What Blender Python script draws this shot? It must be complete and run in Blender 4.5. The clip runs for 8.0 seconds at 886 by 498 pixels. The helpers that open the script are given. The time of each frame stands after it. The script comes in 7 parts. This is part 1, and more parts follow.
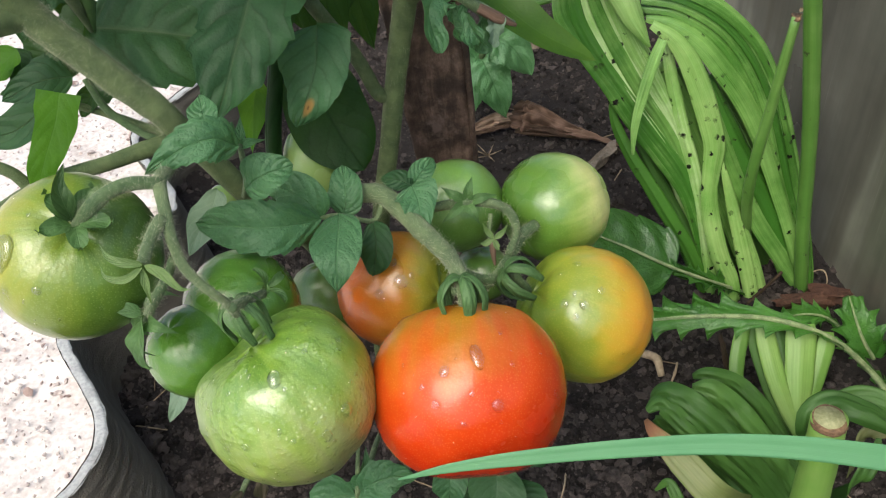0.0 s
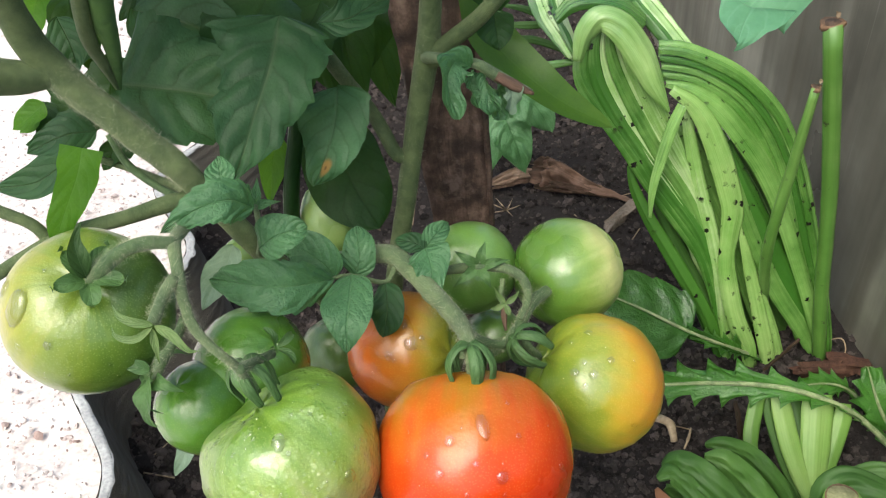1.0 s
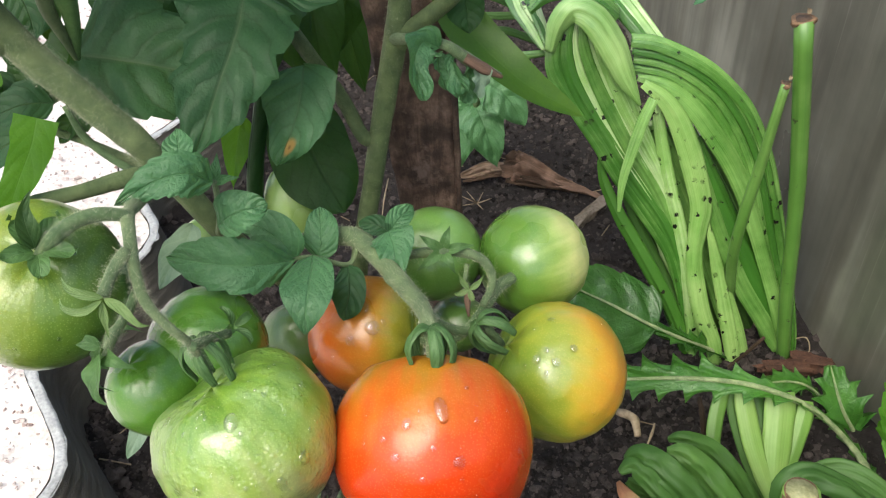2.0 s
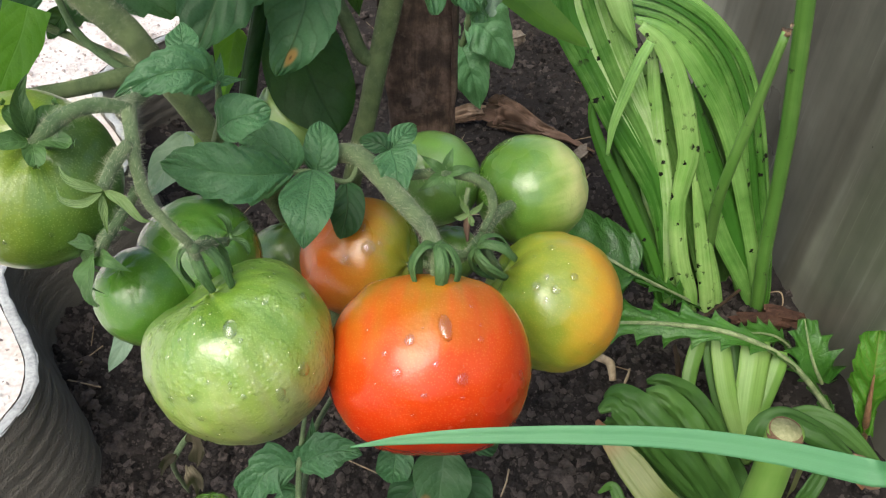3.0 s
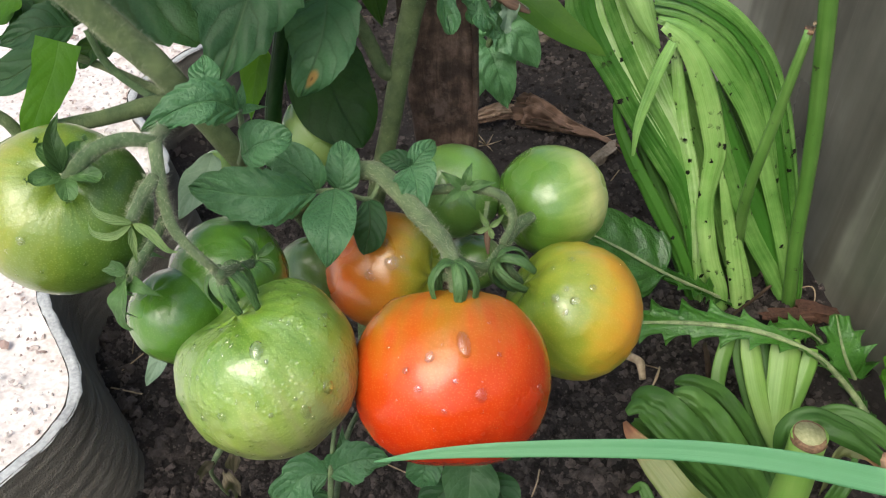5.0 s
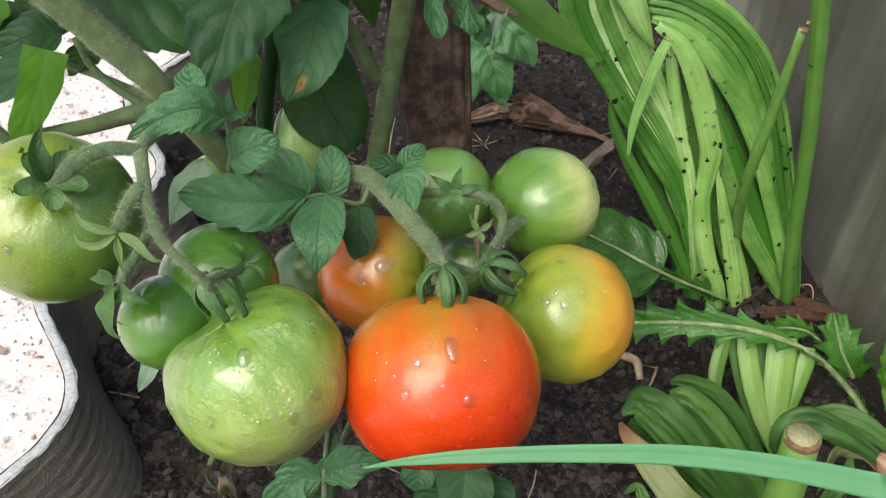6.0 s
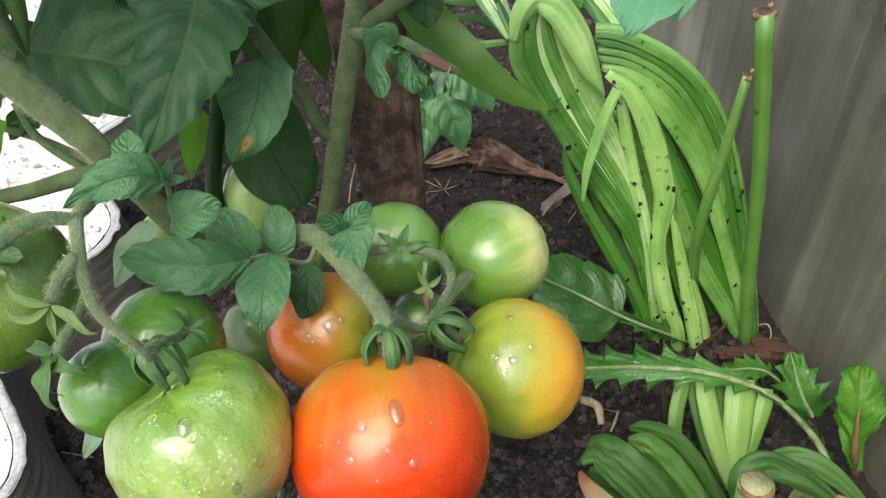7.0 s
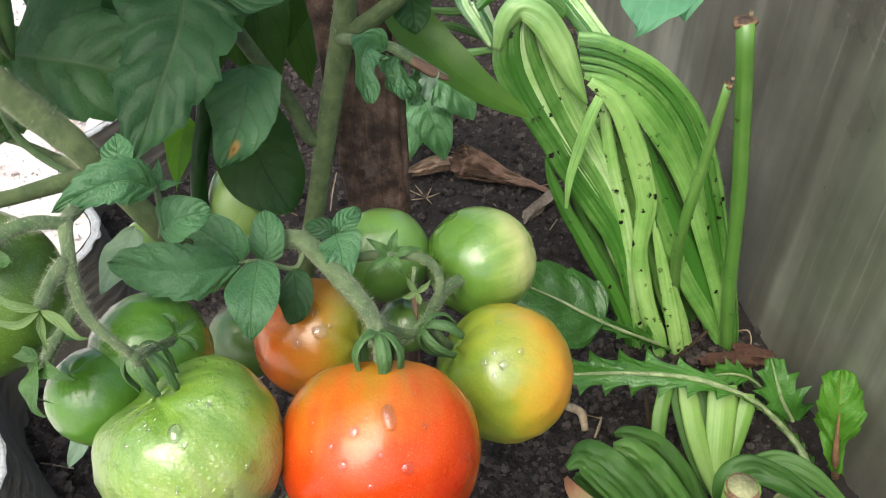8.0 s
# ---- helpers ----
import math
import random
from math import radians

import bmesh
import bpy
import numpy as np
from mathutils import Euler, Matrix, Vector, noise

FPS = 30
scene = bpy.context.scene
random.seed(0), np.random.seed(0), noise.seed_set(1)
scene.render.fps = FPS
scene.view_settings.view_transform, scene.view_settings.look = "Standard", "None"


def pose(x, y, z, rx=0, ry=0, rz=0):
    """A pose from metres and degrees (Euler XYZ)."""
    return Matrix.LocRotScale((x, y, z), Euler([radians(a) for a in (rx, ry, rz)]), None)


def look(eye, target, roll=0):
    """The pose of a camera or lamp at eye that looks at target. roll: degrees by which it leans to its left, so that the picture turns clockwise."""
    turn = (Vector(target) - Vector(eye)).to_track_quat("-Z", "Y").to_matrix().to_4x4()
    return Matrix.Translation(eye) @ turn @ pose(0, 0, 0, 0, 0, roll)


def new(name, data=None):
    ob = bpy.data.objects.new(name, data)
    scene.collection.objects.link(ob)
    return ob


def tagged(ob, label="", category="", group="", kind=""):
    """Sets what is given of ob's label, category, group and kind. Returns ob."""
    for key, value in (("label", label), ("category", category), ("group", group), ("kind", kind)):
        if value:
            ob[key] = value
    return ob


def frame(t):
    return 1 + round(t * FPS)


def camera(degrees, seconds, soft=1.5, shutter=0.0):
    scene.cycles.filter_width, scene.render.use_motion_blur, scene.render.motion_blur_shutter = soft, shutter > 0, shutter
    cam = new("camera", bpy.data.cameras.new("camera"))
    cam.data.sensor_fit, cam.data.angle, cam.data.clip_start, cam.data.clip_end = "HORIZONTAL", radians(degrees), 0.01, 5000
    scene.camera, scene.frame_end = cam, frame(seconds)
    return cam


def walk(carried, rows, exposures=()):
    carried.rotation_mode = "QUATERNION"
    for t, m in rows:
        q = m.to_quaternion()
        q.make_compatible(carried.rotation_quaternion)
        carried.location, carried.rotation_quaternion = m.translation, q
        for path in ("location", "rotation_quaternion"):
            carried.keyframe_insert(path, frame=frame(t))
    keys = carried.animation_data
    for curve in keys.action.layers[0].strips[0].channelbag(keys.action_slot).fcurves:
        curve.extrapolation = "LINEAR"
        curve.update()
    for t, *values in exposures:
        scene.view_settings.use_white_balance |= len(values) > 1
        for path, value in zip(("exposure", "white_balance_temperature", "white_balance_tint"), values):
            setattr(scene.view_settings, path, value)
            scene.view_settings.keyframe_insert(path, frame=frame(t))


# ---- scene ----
cam = camera(54.0, 8.0, 1.2)
ROWS = [
    (0, 0.01031, -0.23123, 0.55849, 47.380, 3.918, -2.057),
    (0.2, 0.01299, -0.22837, 0.56135, 48.174, 3.802, -1.739),
    (0.5, 0.00910, -0.22918, 0.56733, 49.100, 3.260, -1.375),
    (0.8, 0.01230, -0.22279, 0.56760, 50.044, 4.000, -0.636),
    (1, 0.01501, -0.22532, 0.56647, 50.353, 3.366, 0.210),
    (1.2, 0.02205, -0.22321, 0.56453, 50.496, 2.715, -0.019),
    (2.3, 0.01526, -0.22597, 0.55498, 50.029, -0.657, -0.483),
    (2.5, 0.00610, -0.22498, 0.55390, 49.317, -2.244, -0.627),
    (2.8, 0.00219, -0.23385, 0.53812, 48.023, -2.561, -0.363),
    (3, -0.00138, -0.22996, 0.53730, 47.560, -2.738, -0.567),
    (3.3, -0.00632, -0.22969, 0.53502, 47.346, -2.310, -0.772),
    (3.5, -0.01616, -0.23038, 0.53857, 47.041, -2.547, -0.360),
    (3.8, -0.00773, -0.23250, 0.54490, 46.474, -1.500, -0.139),
    (4, -0.00644, -0.23427, 0.54550, 46.706, -1.311, 0.033),
    (4.2, -0.00004, -0.23490, 0.54706, 46.568, -0.696, 0.307),
    (4.5, 0.00296, -0.23133, 0.55354, 46.488, -0.444, 0.422),
    (4.7, 0.00527, -0.22889, 0.55331, 46.548, -0.067, 0.428),
    (5.8, 0.01104, -0.22749, 0.55331, 46.993, -0.151, 0.862),
    (6, 0.01462, -0.22561, 0.55580, 46.486, 0.517, 0.459),
    (6.2, 0.01727, -0.22509, 0.55927, 46.447, 0.815, 0.216),
    (6.5, 0.02050, -0.22458, 0.56453, 47.002, 0.790, -0.397),
    (6.8, 0.02550, -0.21618, 0.56255, 48.280, 0.985, -1.387),
    (7, 0.02766, -0.21786, 0.56306, 48.758, 0.276, -1.610),
    (7.2, 0.02668, -0.21708, 0.56102, 49.011, 0.104, -1.997),
    (7.5, 0.02576, -0.22141, 0.55301, 49.918, -0.293, -2.094),
    (7.8, 0.02581, -0.22075, 0.55985, 49.641, -0.942, -1.859),
    (8, 0.02101, -0.21989, 0.56162, 49.458, -0.666, -2.930),
]
EXPOSURES = [(0.0, 0.75, 6400, 3), (1.0, 0.93, 6400, 3), (2.5, 1.00, 6400, 3), (3.0, 0.81, 6400, 3), (3.5, 0.78, 6400, 3), (4.5, 0.75, 6400, 3), (6.0, 0.84, 6400, 3), (6.5, 0.93, 6400, 3), (7.0, 1.05, 6400, 3), (8.0, 1.08, 6400, 3)]
walk(cam, [(t, pose(x, y, z, rx, ry, rz)) for t, x, y, z, rx, ry, rz in ROWS], EXPOSURES)

# ---- world and light ----
SUN_EL, SUN_AZ = radians(56), radians(238)  # a veiled sun over the path
world = bpy.data.worlds.new("world")
scene.world = world
world.use_nodes = True
sky = world.node_tree.nodes.new("ShaderNodeTexSky")
sky.sky_type, sky.sun_disc = "NISHITA", False
sky.sun_elevation, sky.sun_rotation = SUN_EL, radians(90) - SUN_AZ
sky.dust_density, sky.ozone_density = 6.0, 1.0
background = world.node_tree.nodes["Background"]
world.node_tree.links.new(sky.outputs[0], background.inputs[0])
background.inputs[1].default_value = 0.15
sun = new("sun", bpy.data.lights.new("sun", "SUN"))
sun.data.energy, sun.data.angle, sun.data.color = 0.8, radians(50), (1.0, 0.97, 0.92)
toward = Vector((math.cos(SUN_EL) * math.cos(SUN_AZ), math.cos(SUN_EL) * math.sin(SUN_AZ), math.sin(SUN_EL)))
sun.matrix_world = look(toward * 10, (0, 0, 0))


# ---- materials ----
class Nodes:
    """A small wrapper to wire a node material."""

    def __init__(self, name):
        self.mat = bpy.data.materials.new(name)
        self.mat.use_nodes = True
        self.tree = self.mat.node_tree
        self.bsdf = self.tree.nodes["Principled BSDF"]
        self.out = self.tree.nodes["Material Output"]

    def put(self, sock, value):
        if isinstance(value, bpy.types.NodeSocket):
            self.tree.links.new(value, sock)
        elif isinstance(value, tuple) and len(value) == 3 and sock.type == "RGBA":
            sock.default_value = (*value, 1)
        else:
            sock.default_value = value

    def node(self, kind, ins=None, **props):
        n = self.tree.nodes.new("ShaderNode" + kind)
        if "operation" in props:
            n.operation = props["operation"]
        if "use_clamp" in props:
            n.use_clamp = props["use_clamp"]
        if "data_type" in props:
            n.data_type, n.blend_type = props["data_type"], props["blend_type"]
        if "feature" in props:
            n.feature = props["feature"]
        for k, v in (ins or {}).items():
            self.put(n.inputs[k], v)
        return n

    def math(self, op, a, b=0.0, clamp=False):
        return self.node("Math", {0: a, 1: b}, operation=op, use_clamp=clamp).outputs[0]

    def noise(self, vec, scale, detail=4.0, rough=0.55, dist=0.0):
        return self.node("TexNoise", {"Vector": vec, "Scale": scale, "Detail": detail, "Roughness": rough, "Distortion": dist}).outputs[0]

    def ramp(self, fac, stops):
        n = self.node("ValToRGB", {0: fac})
        els = n.color_ramp.elements
        while len(els) < len(stops):
            els.new(0.5)
        for e, (p, c) in zip(els, stops):
            e.position, e.color = p, (*c, 1) if len(c) == 3 else c
        return n.outputs[0]

    def mix(self, fac, a, b, blend="MIX"):
        n = self.node("Mix", data_type="RGBA", blend_type=blend)
        self.put(n.inputs[0], fac), self.put(n.inputs[6], a), self.put(n.inputs[7], b)
        return n.outputs[2]

    def coords(self, kind="Object"):
        return self.node("TexCoord").outputs[kind]

    def bump(self, height, strength=0.4, distance=0.001, normal=None):
        n = self.node("Bump", {"Height": height, "Strength": strength, "Distance": distance})
        if normal is not None:
            self.put(n.inputs["Normal"], normal)
        self.put(self.bsdf.inputs["Normal"], n.outputs[0])
        return n.outputs[0]

    def set(self, **ins):
        for k, v in ins.items():
            self.put(self.bsdf.inputs[k.replace("_", " ")], v)


def soil_material(name, dark, light, spread=0.5):
    m = Nodes(name)
    p = m.coords()
    big, fine = m.noise(p, 9, 5), m.noise(p, 230, 7, 0.75)
    grain = m.noise(p, 900, 3, 0.7)
    mixed = m.math("ADD", m.math("MULTIPLY", fine, 0.6), m.math("MULTIPLY", big, 0.4))
    rnd = m.node("NewGeometry").outputs["Random Per Island"]
    tone = m.math("ADD", mixed, m.math("MULTIPLY", m.math("SUBTRACT", rnd, 0.5), spread))
    m.set(Base_Color=m.ramp(tone, [(0.3, dark), (0.72, light)]), Roughness=m.ramp(grain, [(0.3, (0.8,) * 3), (0.7, (1.0,) * 3)]), Specular_IOR_Level=0.18)
    m.bump(m.math("ADD", m.math("MULTIPLY", fine, 0.7), m.math("MULTIPLY", grain, 0.3)), 1.0, 0.0055)
    return m.mat


def leaf_material(name, dark, light, vein, thin=0.3, gloss=0.45, wrinkle=0.6, veins=5.0, spot=None, shine=0.3, marked=0.42, relief=1.0, rib=None):
    """Leaf with a midrib and side veins drawn along its own length (u) and width (v)."""
    m = Nodes(name)
    uv = m.node("SeparateXYZ", {0: m.coords("UV")})
    u, v = uv.outputs[0], uv.outputs[1]
    p = m.coords()
    across = m.math("ABSOLUTE", m.math("SUBTRACT", v, 0.5))
    warp = m.math("MULTIPLY", m.math("SUBTRACT", m.noise(p, 160, 2), 0.5), 0.09)
    phase = m.math("ADD", m.math("SUBTRACT", u, m.math("MULTIPLY", m.math("POWER", across, 1.4), 0.95)), warp)
    side = m.math("PINGPONG", m.math("ADD", m.math("MULTIPLY", phase, veins), m.math("MULTIPLY", m.noise(p, 35, 2), 0.16)), 0.5)
    mid_line = m.math("SUBTRACT", 1.0, m.math("MULTIPLY", across, 34.0), clamp=True)
    side_line = m.math("SUBTRACT", 1.0, m.math("MULTIPLY", side, 9.0), clamp=True)
    lines = m.math("MAXIMUM", mid_line, m.math("MULTIPLY", side_line, 0.75))
    cells = m.node("TexVoronoi", {"Vector": p, "Scale": 420.0}, feature="DISTANCE_TO_EDGE").outputs["Distance"]
    blotch, fine = m.noise(p, 60, 4), m.noise(p, 700, 3)
    tone = m.math("ADD", m.math("MULTIPLY", blotch, 0.7), m.math("MULTIPLY", fine, 0.3))
    col = m.ramp(tone, [(0.33, dark), (0.7, light)])
    col = m.mix(m.math("MULTIPLY", lines, marked), col, vein)
    if rib:
        col = m.mix(m.math("MULTIPLY", mid_line, 0.55), col, rib)
    if spot:
        centre, radius, tint = spot
        du = m.math("SUBTRACT", u, centre[0])
        dv = m.math("MULTIPLY", m.math("SUBTRACT", v, centre[1]), 0.8)
        far = m.math("SQRT", m.math("ADD", m.math("MULTIPLY", du, du), m.math("MULTIPLY", dv, dv)))
        far = m.math("ADD", far, m.math("MULTIPLY", m.math("SUBTRACT", blotch, 0.5), radius))
        col = m.mix(m.ramp(far, [(radius * 0.75, (1, 1, 1)), (radius * 1.3, (0, 0, 0))]), col, tint)
        col = m.mix(m.ramp(far, [(radius * 0.12, (1, 1, 1)), (radius * 0.3, (0, 0, 0))]), col, (0.12, 0.05, 0.02))
    m.set(Base_Color=col, Roughness=gloss, Specular_IOR_Level=shine)
    quilt = m.math("SMOOTH_MIN", side, 0.4)
    height = m.math("ADD", m.math("MULTIPLY", quilt, 0.8), m.math("MULTIPLY", m.math("SMOOTH_MIN", cells, 0.35), 0.5 * relief))
    height = m.math("SUBTRACT", height, m.math("MULTIPLY", mid_line, 0.35))
    height = m.math("ADD", height, m.math("MULTIPLY", m.noise(p, 220, 3), 0.8 * relief))
    normal = m.bump(height, wrinkle, 0.0013)
    glow = m.node("BsdfTranslucent", {"Color": m.mix(0.5, col, (0.25, 0.5, 0.04)), "Normal": normal}).outputs[0]
    mix = m.node("MixShader", {0: thin, 1: m.bsdf.outputs[0], 2: glow})
    m.put(m.out.inputs[0], mix.outputs[0])
    return m.mat


def blade_material(name, dark, light, pale, thin=0.25, lines=14.0, gloss=0.4, specks=0.0, tip=None, relief=0.15, grain=1.0, spread=0.6, shine=0.75):
    """Strap leaf with fine lines along its length; old straps carry dark specks of soil."""
    m = Nodes(name)
    uv = m.node("SeparateXYZ", {0: m.coords("UV")})
    u, v = uv.outputs[0], uv.outputs[1]
    p = m.coords()
    warp = m.math("MULTIPLY", m.noise(p, 30, 2), 0.25)
    wave = m.math("SINE", m.math("MULTIPLY", m.math("ADD", v, m.math("MULTIPLY", warp, 0.12)), lines * 6.283))
    wave = m.math("MULTIPLY_ADD", wave, 0.5)
    m.tree.nodes[-1].inputs[2].default_value = 0.5
    stretched = m.node("CombineXYZ", {0: m.math("MULTIPLY", u, 3.0), 1: m.math("MULTIPLY", v, 26.0), 2: 0.0}).outputs[0]
    streak = m.noise(stretched, 1.0, 3)
    rnd = m.node("ObjectInfo").outputs["Random"]
    blotch = m.noise(p, 28, 3)
    tone = m.math("ADD", m.math("MULTIPLY", blotch, 0.58), m.math("MULTIPLY", m.math("SUBTRACT", streak, 0.5), 0.32 * grain))
    tone = m.math("ADD", tone, 0.16)
    tone = m.math("ADD", tone, m.math("MULTIPLY", m.math("SUBTRACT", rnd, 0.5), spread))
    col = m.ramp(tone, [(0.26, dark), (0.56, light), (0.82, pale)])
    col = m.mix(m.math("MULTIPLY", m.math("MULTIPLY", wave, streak), 0.28 * grain), col, dark)
    if specks:
        cell = m.node("TexVoronoi", {"Vector": p, "Scale": 125.0, "Randomness": 1.0})
        near = m.math("ADD", cell.outputs["Distance"], m.math("MULTIPLY", m.math("SUBTRACT", m.noise(p, 480, 2), 0.4), 0.7))
        picked = m.math("GREATER_THAN", m.node("SeparateColor", {0: cell.outputs["Color"]}).outputs[0], 1.0 - specks)
        patch = m.ramp(m.noise(p, 45, 2), [(0.5, (0, 0, 0)), (0.58, (1, 1, 1))])
        mask = m.math("MULTIPLY", m.math("MULTIPLY", m.ramp(near, [(0.33, (1, 1, 1)), (0.4, (0, 0, 0))]), picked), patch)
        col = m.mix(mask, col, (0.012, 0.01, 0.008))
    if tip:
        col = m.mix(m.ramp(u, [(tip[0], (0, 0, 0)), (tip[1], (1, 1, 1))]), col, tip[2])
    m.set(Base_Color=col, Roughness=m.math("ADD", gloss, m.math("MULTIPLY", blotch, 0.15)), Specular_IOR_Level=shine)
    normal = m.bump(m.math("ADD", wave, m.math("MULTIPLY", streak, 2.0)), relief, 0.0006)
    glow = m.node("BsdfTranslucent", {"Color": m.mix(0.4, col, (0.3, 0.55, 0.05)), "Normal": normal}).outputs[0]
    mix = m.node("MixShader", {0: thin, 1: m.bsdf.outputs[0], 2: glow})
    m.put(m.out.inputs[0], mix.outputs[0])
    return m.mat


def fruit_material(name, radius, toward, stops, speck=(0.75, 0.7, 0.4), gloss=0.24, streaks=0.12, blotch=0.35, coat=0.7, shine=0.42, dotted=0.13, wet=0.0):
    """Tomato skin: ripening colours that run along a direction, with soft streaks from the stalk and pale dots."""
    m = Nodes(name)
    p = m.coords()
    unit = Vector(toward).normalized()
    along = m.node("VectorMath", {0: p, 1: tuple(unit / radius)}, operation="DOT_PRODUCT").outputs["Value"]
    soft, fine = m.noise(p, 22, 3), m.noise(p, 420, 2)
    uv = m.node("SeparateXYZ", {0: m.coords("UV")})
    turn = m.math("MULTIPLY", uv.outputs[0], 2 * math.pi)
    ring = m.node("CombineXYZ", {0: m.math("MULTIPLY", m.math("COSINE", turn), 4.0), 1: m.math("MULTIPLY", m.math("SINE", turn), 4.0), 2: m.math("MULTIPLY", uv.outputs[1], 2.0)}).outputs[0]
    streak = m.noise(ring, 1.0, 3)
    fac = m.math("MULTIPLY_ADD", along, 0.5)
    m.tree.nodes[-1].inputs[2].default_value = 0.5
    fac = m.math("ADD", fac, m.math("MULTIPLY", m.math("SUBTRACT", soft, 0.5), blotch))
    fac = m.math("ADD", fac, m.math("MULTIPLY", m.math("SUBTRACT", streak, 0.5), streaks))
    col = m.ramp(fac, stops)
    dots = m.node("TexVoronoi", {"Vector": p, "Scale": 1000.0}).outputs["Distance"]
    dot_mask = m.math("MULTIPLY", m.ramp(dots, [(0.1, (1, 1, 1)), (0.4, (0, 0, 0))]), dotted)
    col = m.mix(dot_mask, col, speck)
    m.set(Base_Color=col, Roughness=m.math("ADD", gloss, m.math("MULTIPLY", soft, 0.12)), Specular_IOR_Level=shine,
          Subsurface_Weight=0.12, Subsurface_Radius=(0.012, 0.006, 0.003), Subsurface_Scale=0.3, Coat_Weight=coat, Coat_Roughness=0.25, Coat_IOR=1.5)
    m.bump(m.math("ADD", m.math("MULTIPLY", fine, 0.8), m.math("ADD", m.math("ADD", m.math("MULTIPLY", soft, 4.0), m.math("MULTIPLY", m.noise(p, 75, 2), 0.6)), m.math("MULTIPLY", streak, 0.9))), 0.3, 0.0009)
    if wet:
        # a broken film of rain with fine beads in it
        film = m.ramp(m.noise(p, 42, 4, 0.65), [(0.47, (0, 0, 0)), (0.53, (1, 1, 1))])
        bead = m.ramp(m.node("TexVoronoi", {"Vector": p, "Scale": 380.0}).outputs["Distance"], [(0.1, (1, 1, 1)), (0.55, (0, 0, 0))])
        first = m.bsdf.inputs["Normal"].links[0].from_socket
        over = m.node("Bump", {"Height": m.math("MULTIPLY", film, m.math("MULTIPLY_ADD", bead, 0.6)), "Strength": wet, "Distance": 0.0012})
        m.put(over.inputs["Normal"], first)
        m.put(m.bsdf.inputs["Coat Normal"], over.outputs[0])
    return m.mat


def stem_material(name, dark, light, fuzz=(0.42, 0.45, 0.3), thin=0.0):
    m = Nodes(name)
    p = m.coords()
    blotch, fine = m.noise(p, 110, 5, 0.65), m.noise(p, 3200, 3)
    col = m.ramp(m.math("ADD", m.math("MULTIPLY", blotch, 0.75), m.math("MULTIPLY", fine, 0.25)), [(0.4, dark), (0.62, light)])
    col = m.mix(m.ramp(fine, [(0.5, (0, 0, 0)), (0.75, (0.35,) * 3)]), col, fuzz)
    m.set(Base_Color=col, Roughness=0.65, Sheen_Weight=0.28, Sheen_Roughness=0.4, Sheen_Tint=(*fuzz, 1))
    m.bump(m.math("ADD", m.math("MULTIPLY", blotch, 1.2), m.math("MULTIPLY", fine, 0.6)), 0.8, 0.0012)
    return m.mat


def wood_material(name, dark, light, rough=0.85, scale=1.0):
    m = Nodes(name)
    p = m.coords()
    s = m.node("Mapping", {"Vector": p, "Scale": (60 * scale, 60 * scale, 7 * scale)}).outputs[0]
    grain = m.noise(s, 1.0, 6, 0.65, 1.2)
    stain = m.noise(p, 18 * scale, 4)
    col = m.ramp(m.math("ADD", m.math("MULTIPLY", grain, 0.6), m.math("MULTIPLY", stain, 0.4)), [(0.34, dark), (0.68, light)])
    m.set(Base_Color=col, Roughness=rough, Specular_IOR_Level=0.3)
    m.bump(m.math("ADD", grain, m.math("MULTIPLY", m.noise(p, 400 * scale, 4), 0.5)), 0.8, 0.002)
    return m.mat


def board_material():
    """Old wet stake: dark brown wood with long grain, black damp patches and paler worn fibres."""
    m = Nodes("dark_wet_board")
    p = m.coords()
    s = m.node("Mapping", {"Vector": p, "Scale": (110, 110, 14)}).outputs[0]
    grain, damp, fray, soil = m.noise(s, 1.0, 5, 0.65, 1.5), m.noise(p, 30, 4, 0.6), m.noise(p, 70, 6, 0.7), m.noise(p, 52, 4, 0.65)
    col = m.ramp(m.math("ADD", m.math("MULTIPLY", grain, 0.4), m.math("MULTIPLY", fray, 0.6)), [(0.34, (0.034, 0.021, 0.016)), (0.5, (0.088, 0.057, 0.044)), (0.68, (0.24, 0.165, 0.125))])
    col = m.mix(m.ramp(damp, [(0.46, (0, 0, 0)), (0.64, (0.85,) * 3)]), col, (0.016, 0.011, 0.009))
    col = m.mix(m.ramp(soil, [(0.6, (0, 0, 0)), (0.7, (0.7,) * 3)]), col, (0.17, 0.125, 0.105))
    m.set(Base_Color=col, Roughness=m.ramp(damp, [(0.4, (0.9,) * 3), (0.65, (0.6,) * 3)]), Specular_IOR_Level=0.3)
    m.bump(m.math("ADD", m.math("MULTIPLY", grain, 0.6), m.math("ADD", fray, soil)), 0.8, 0.003)
    return m.mat


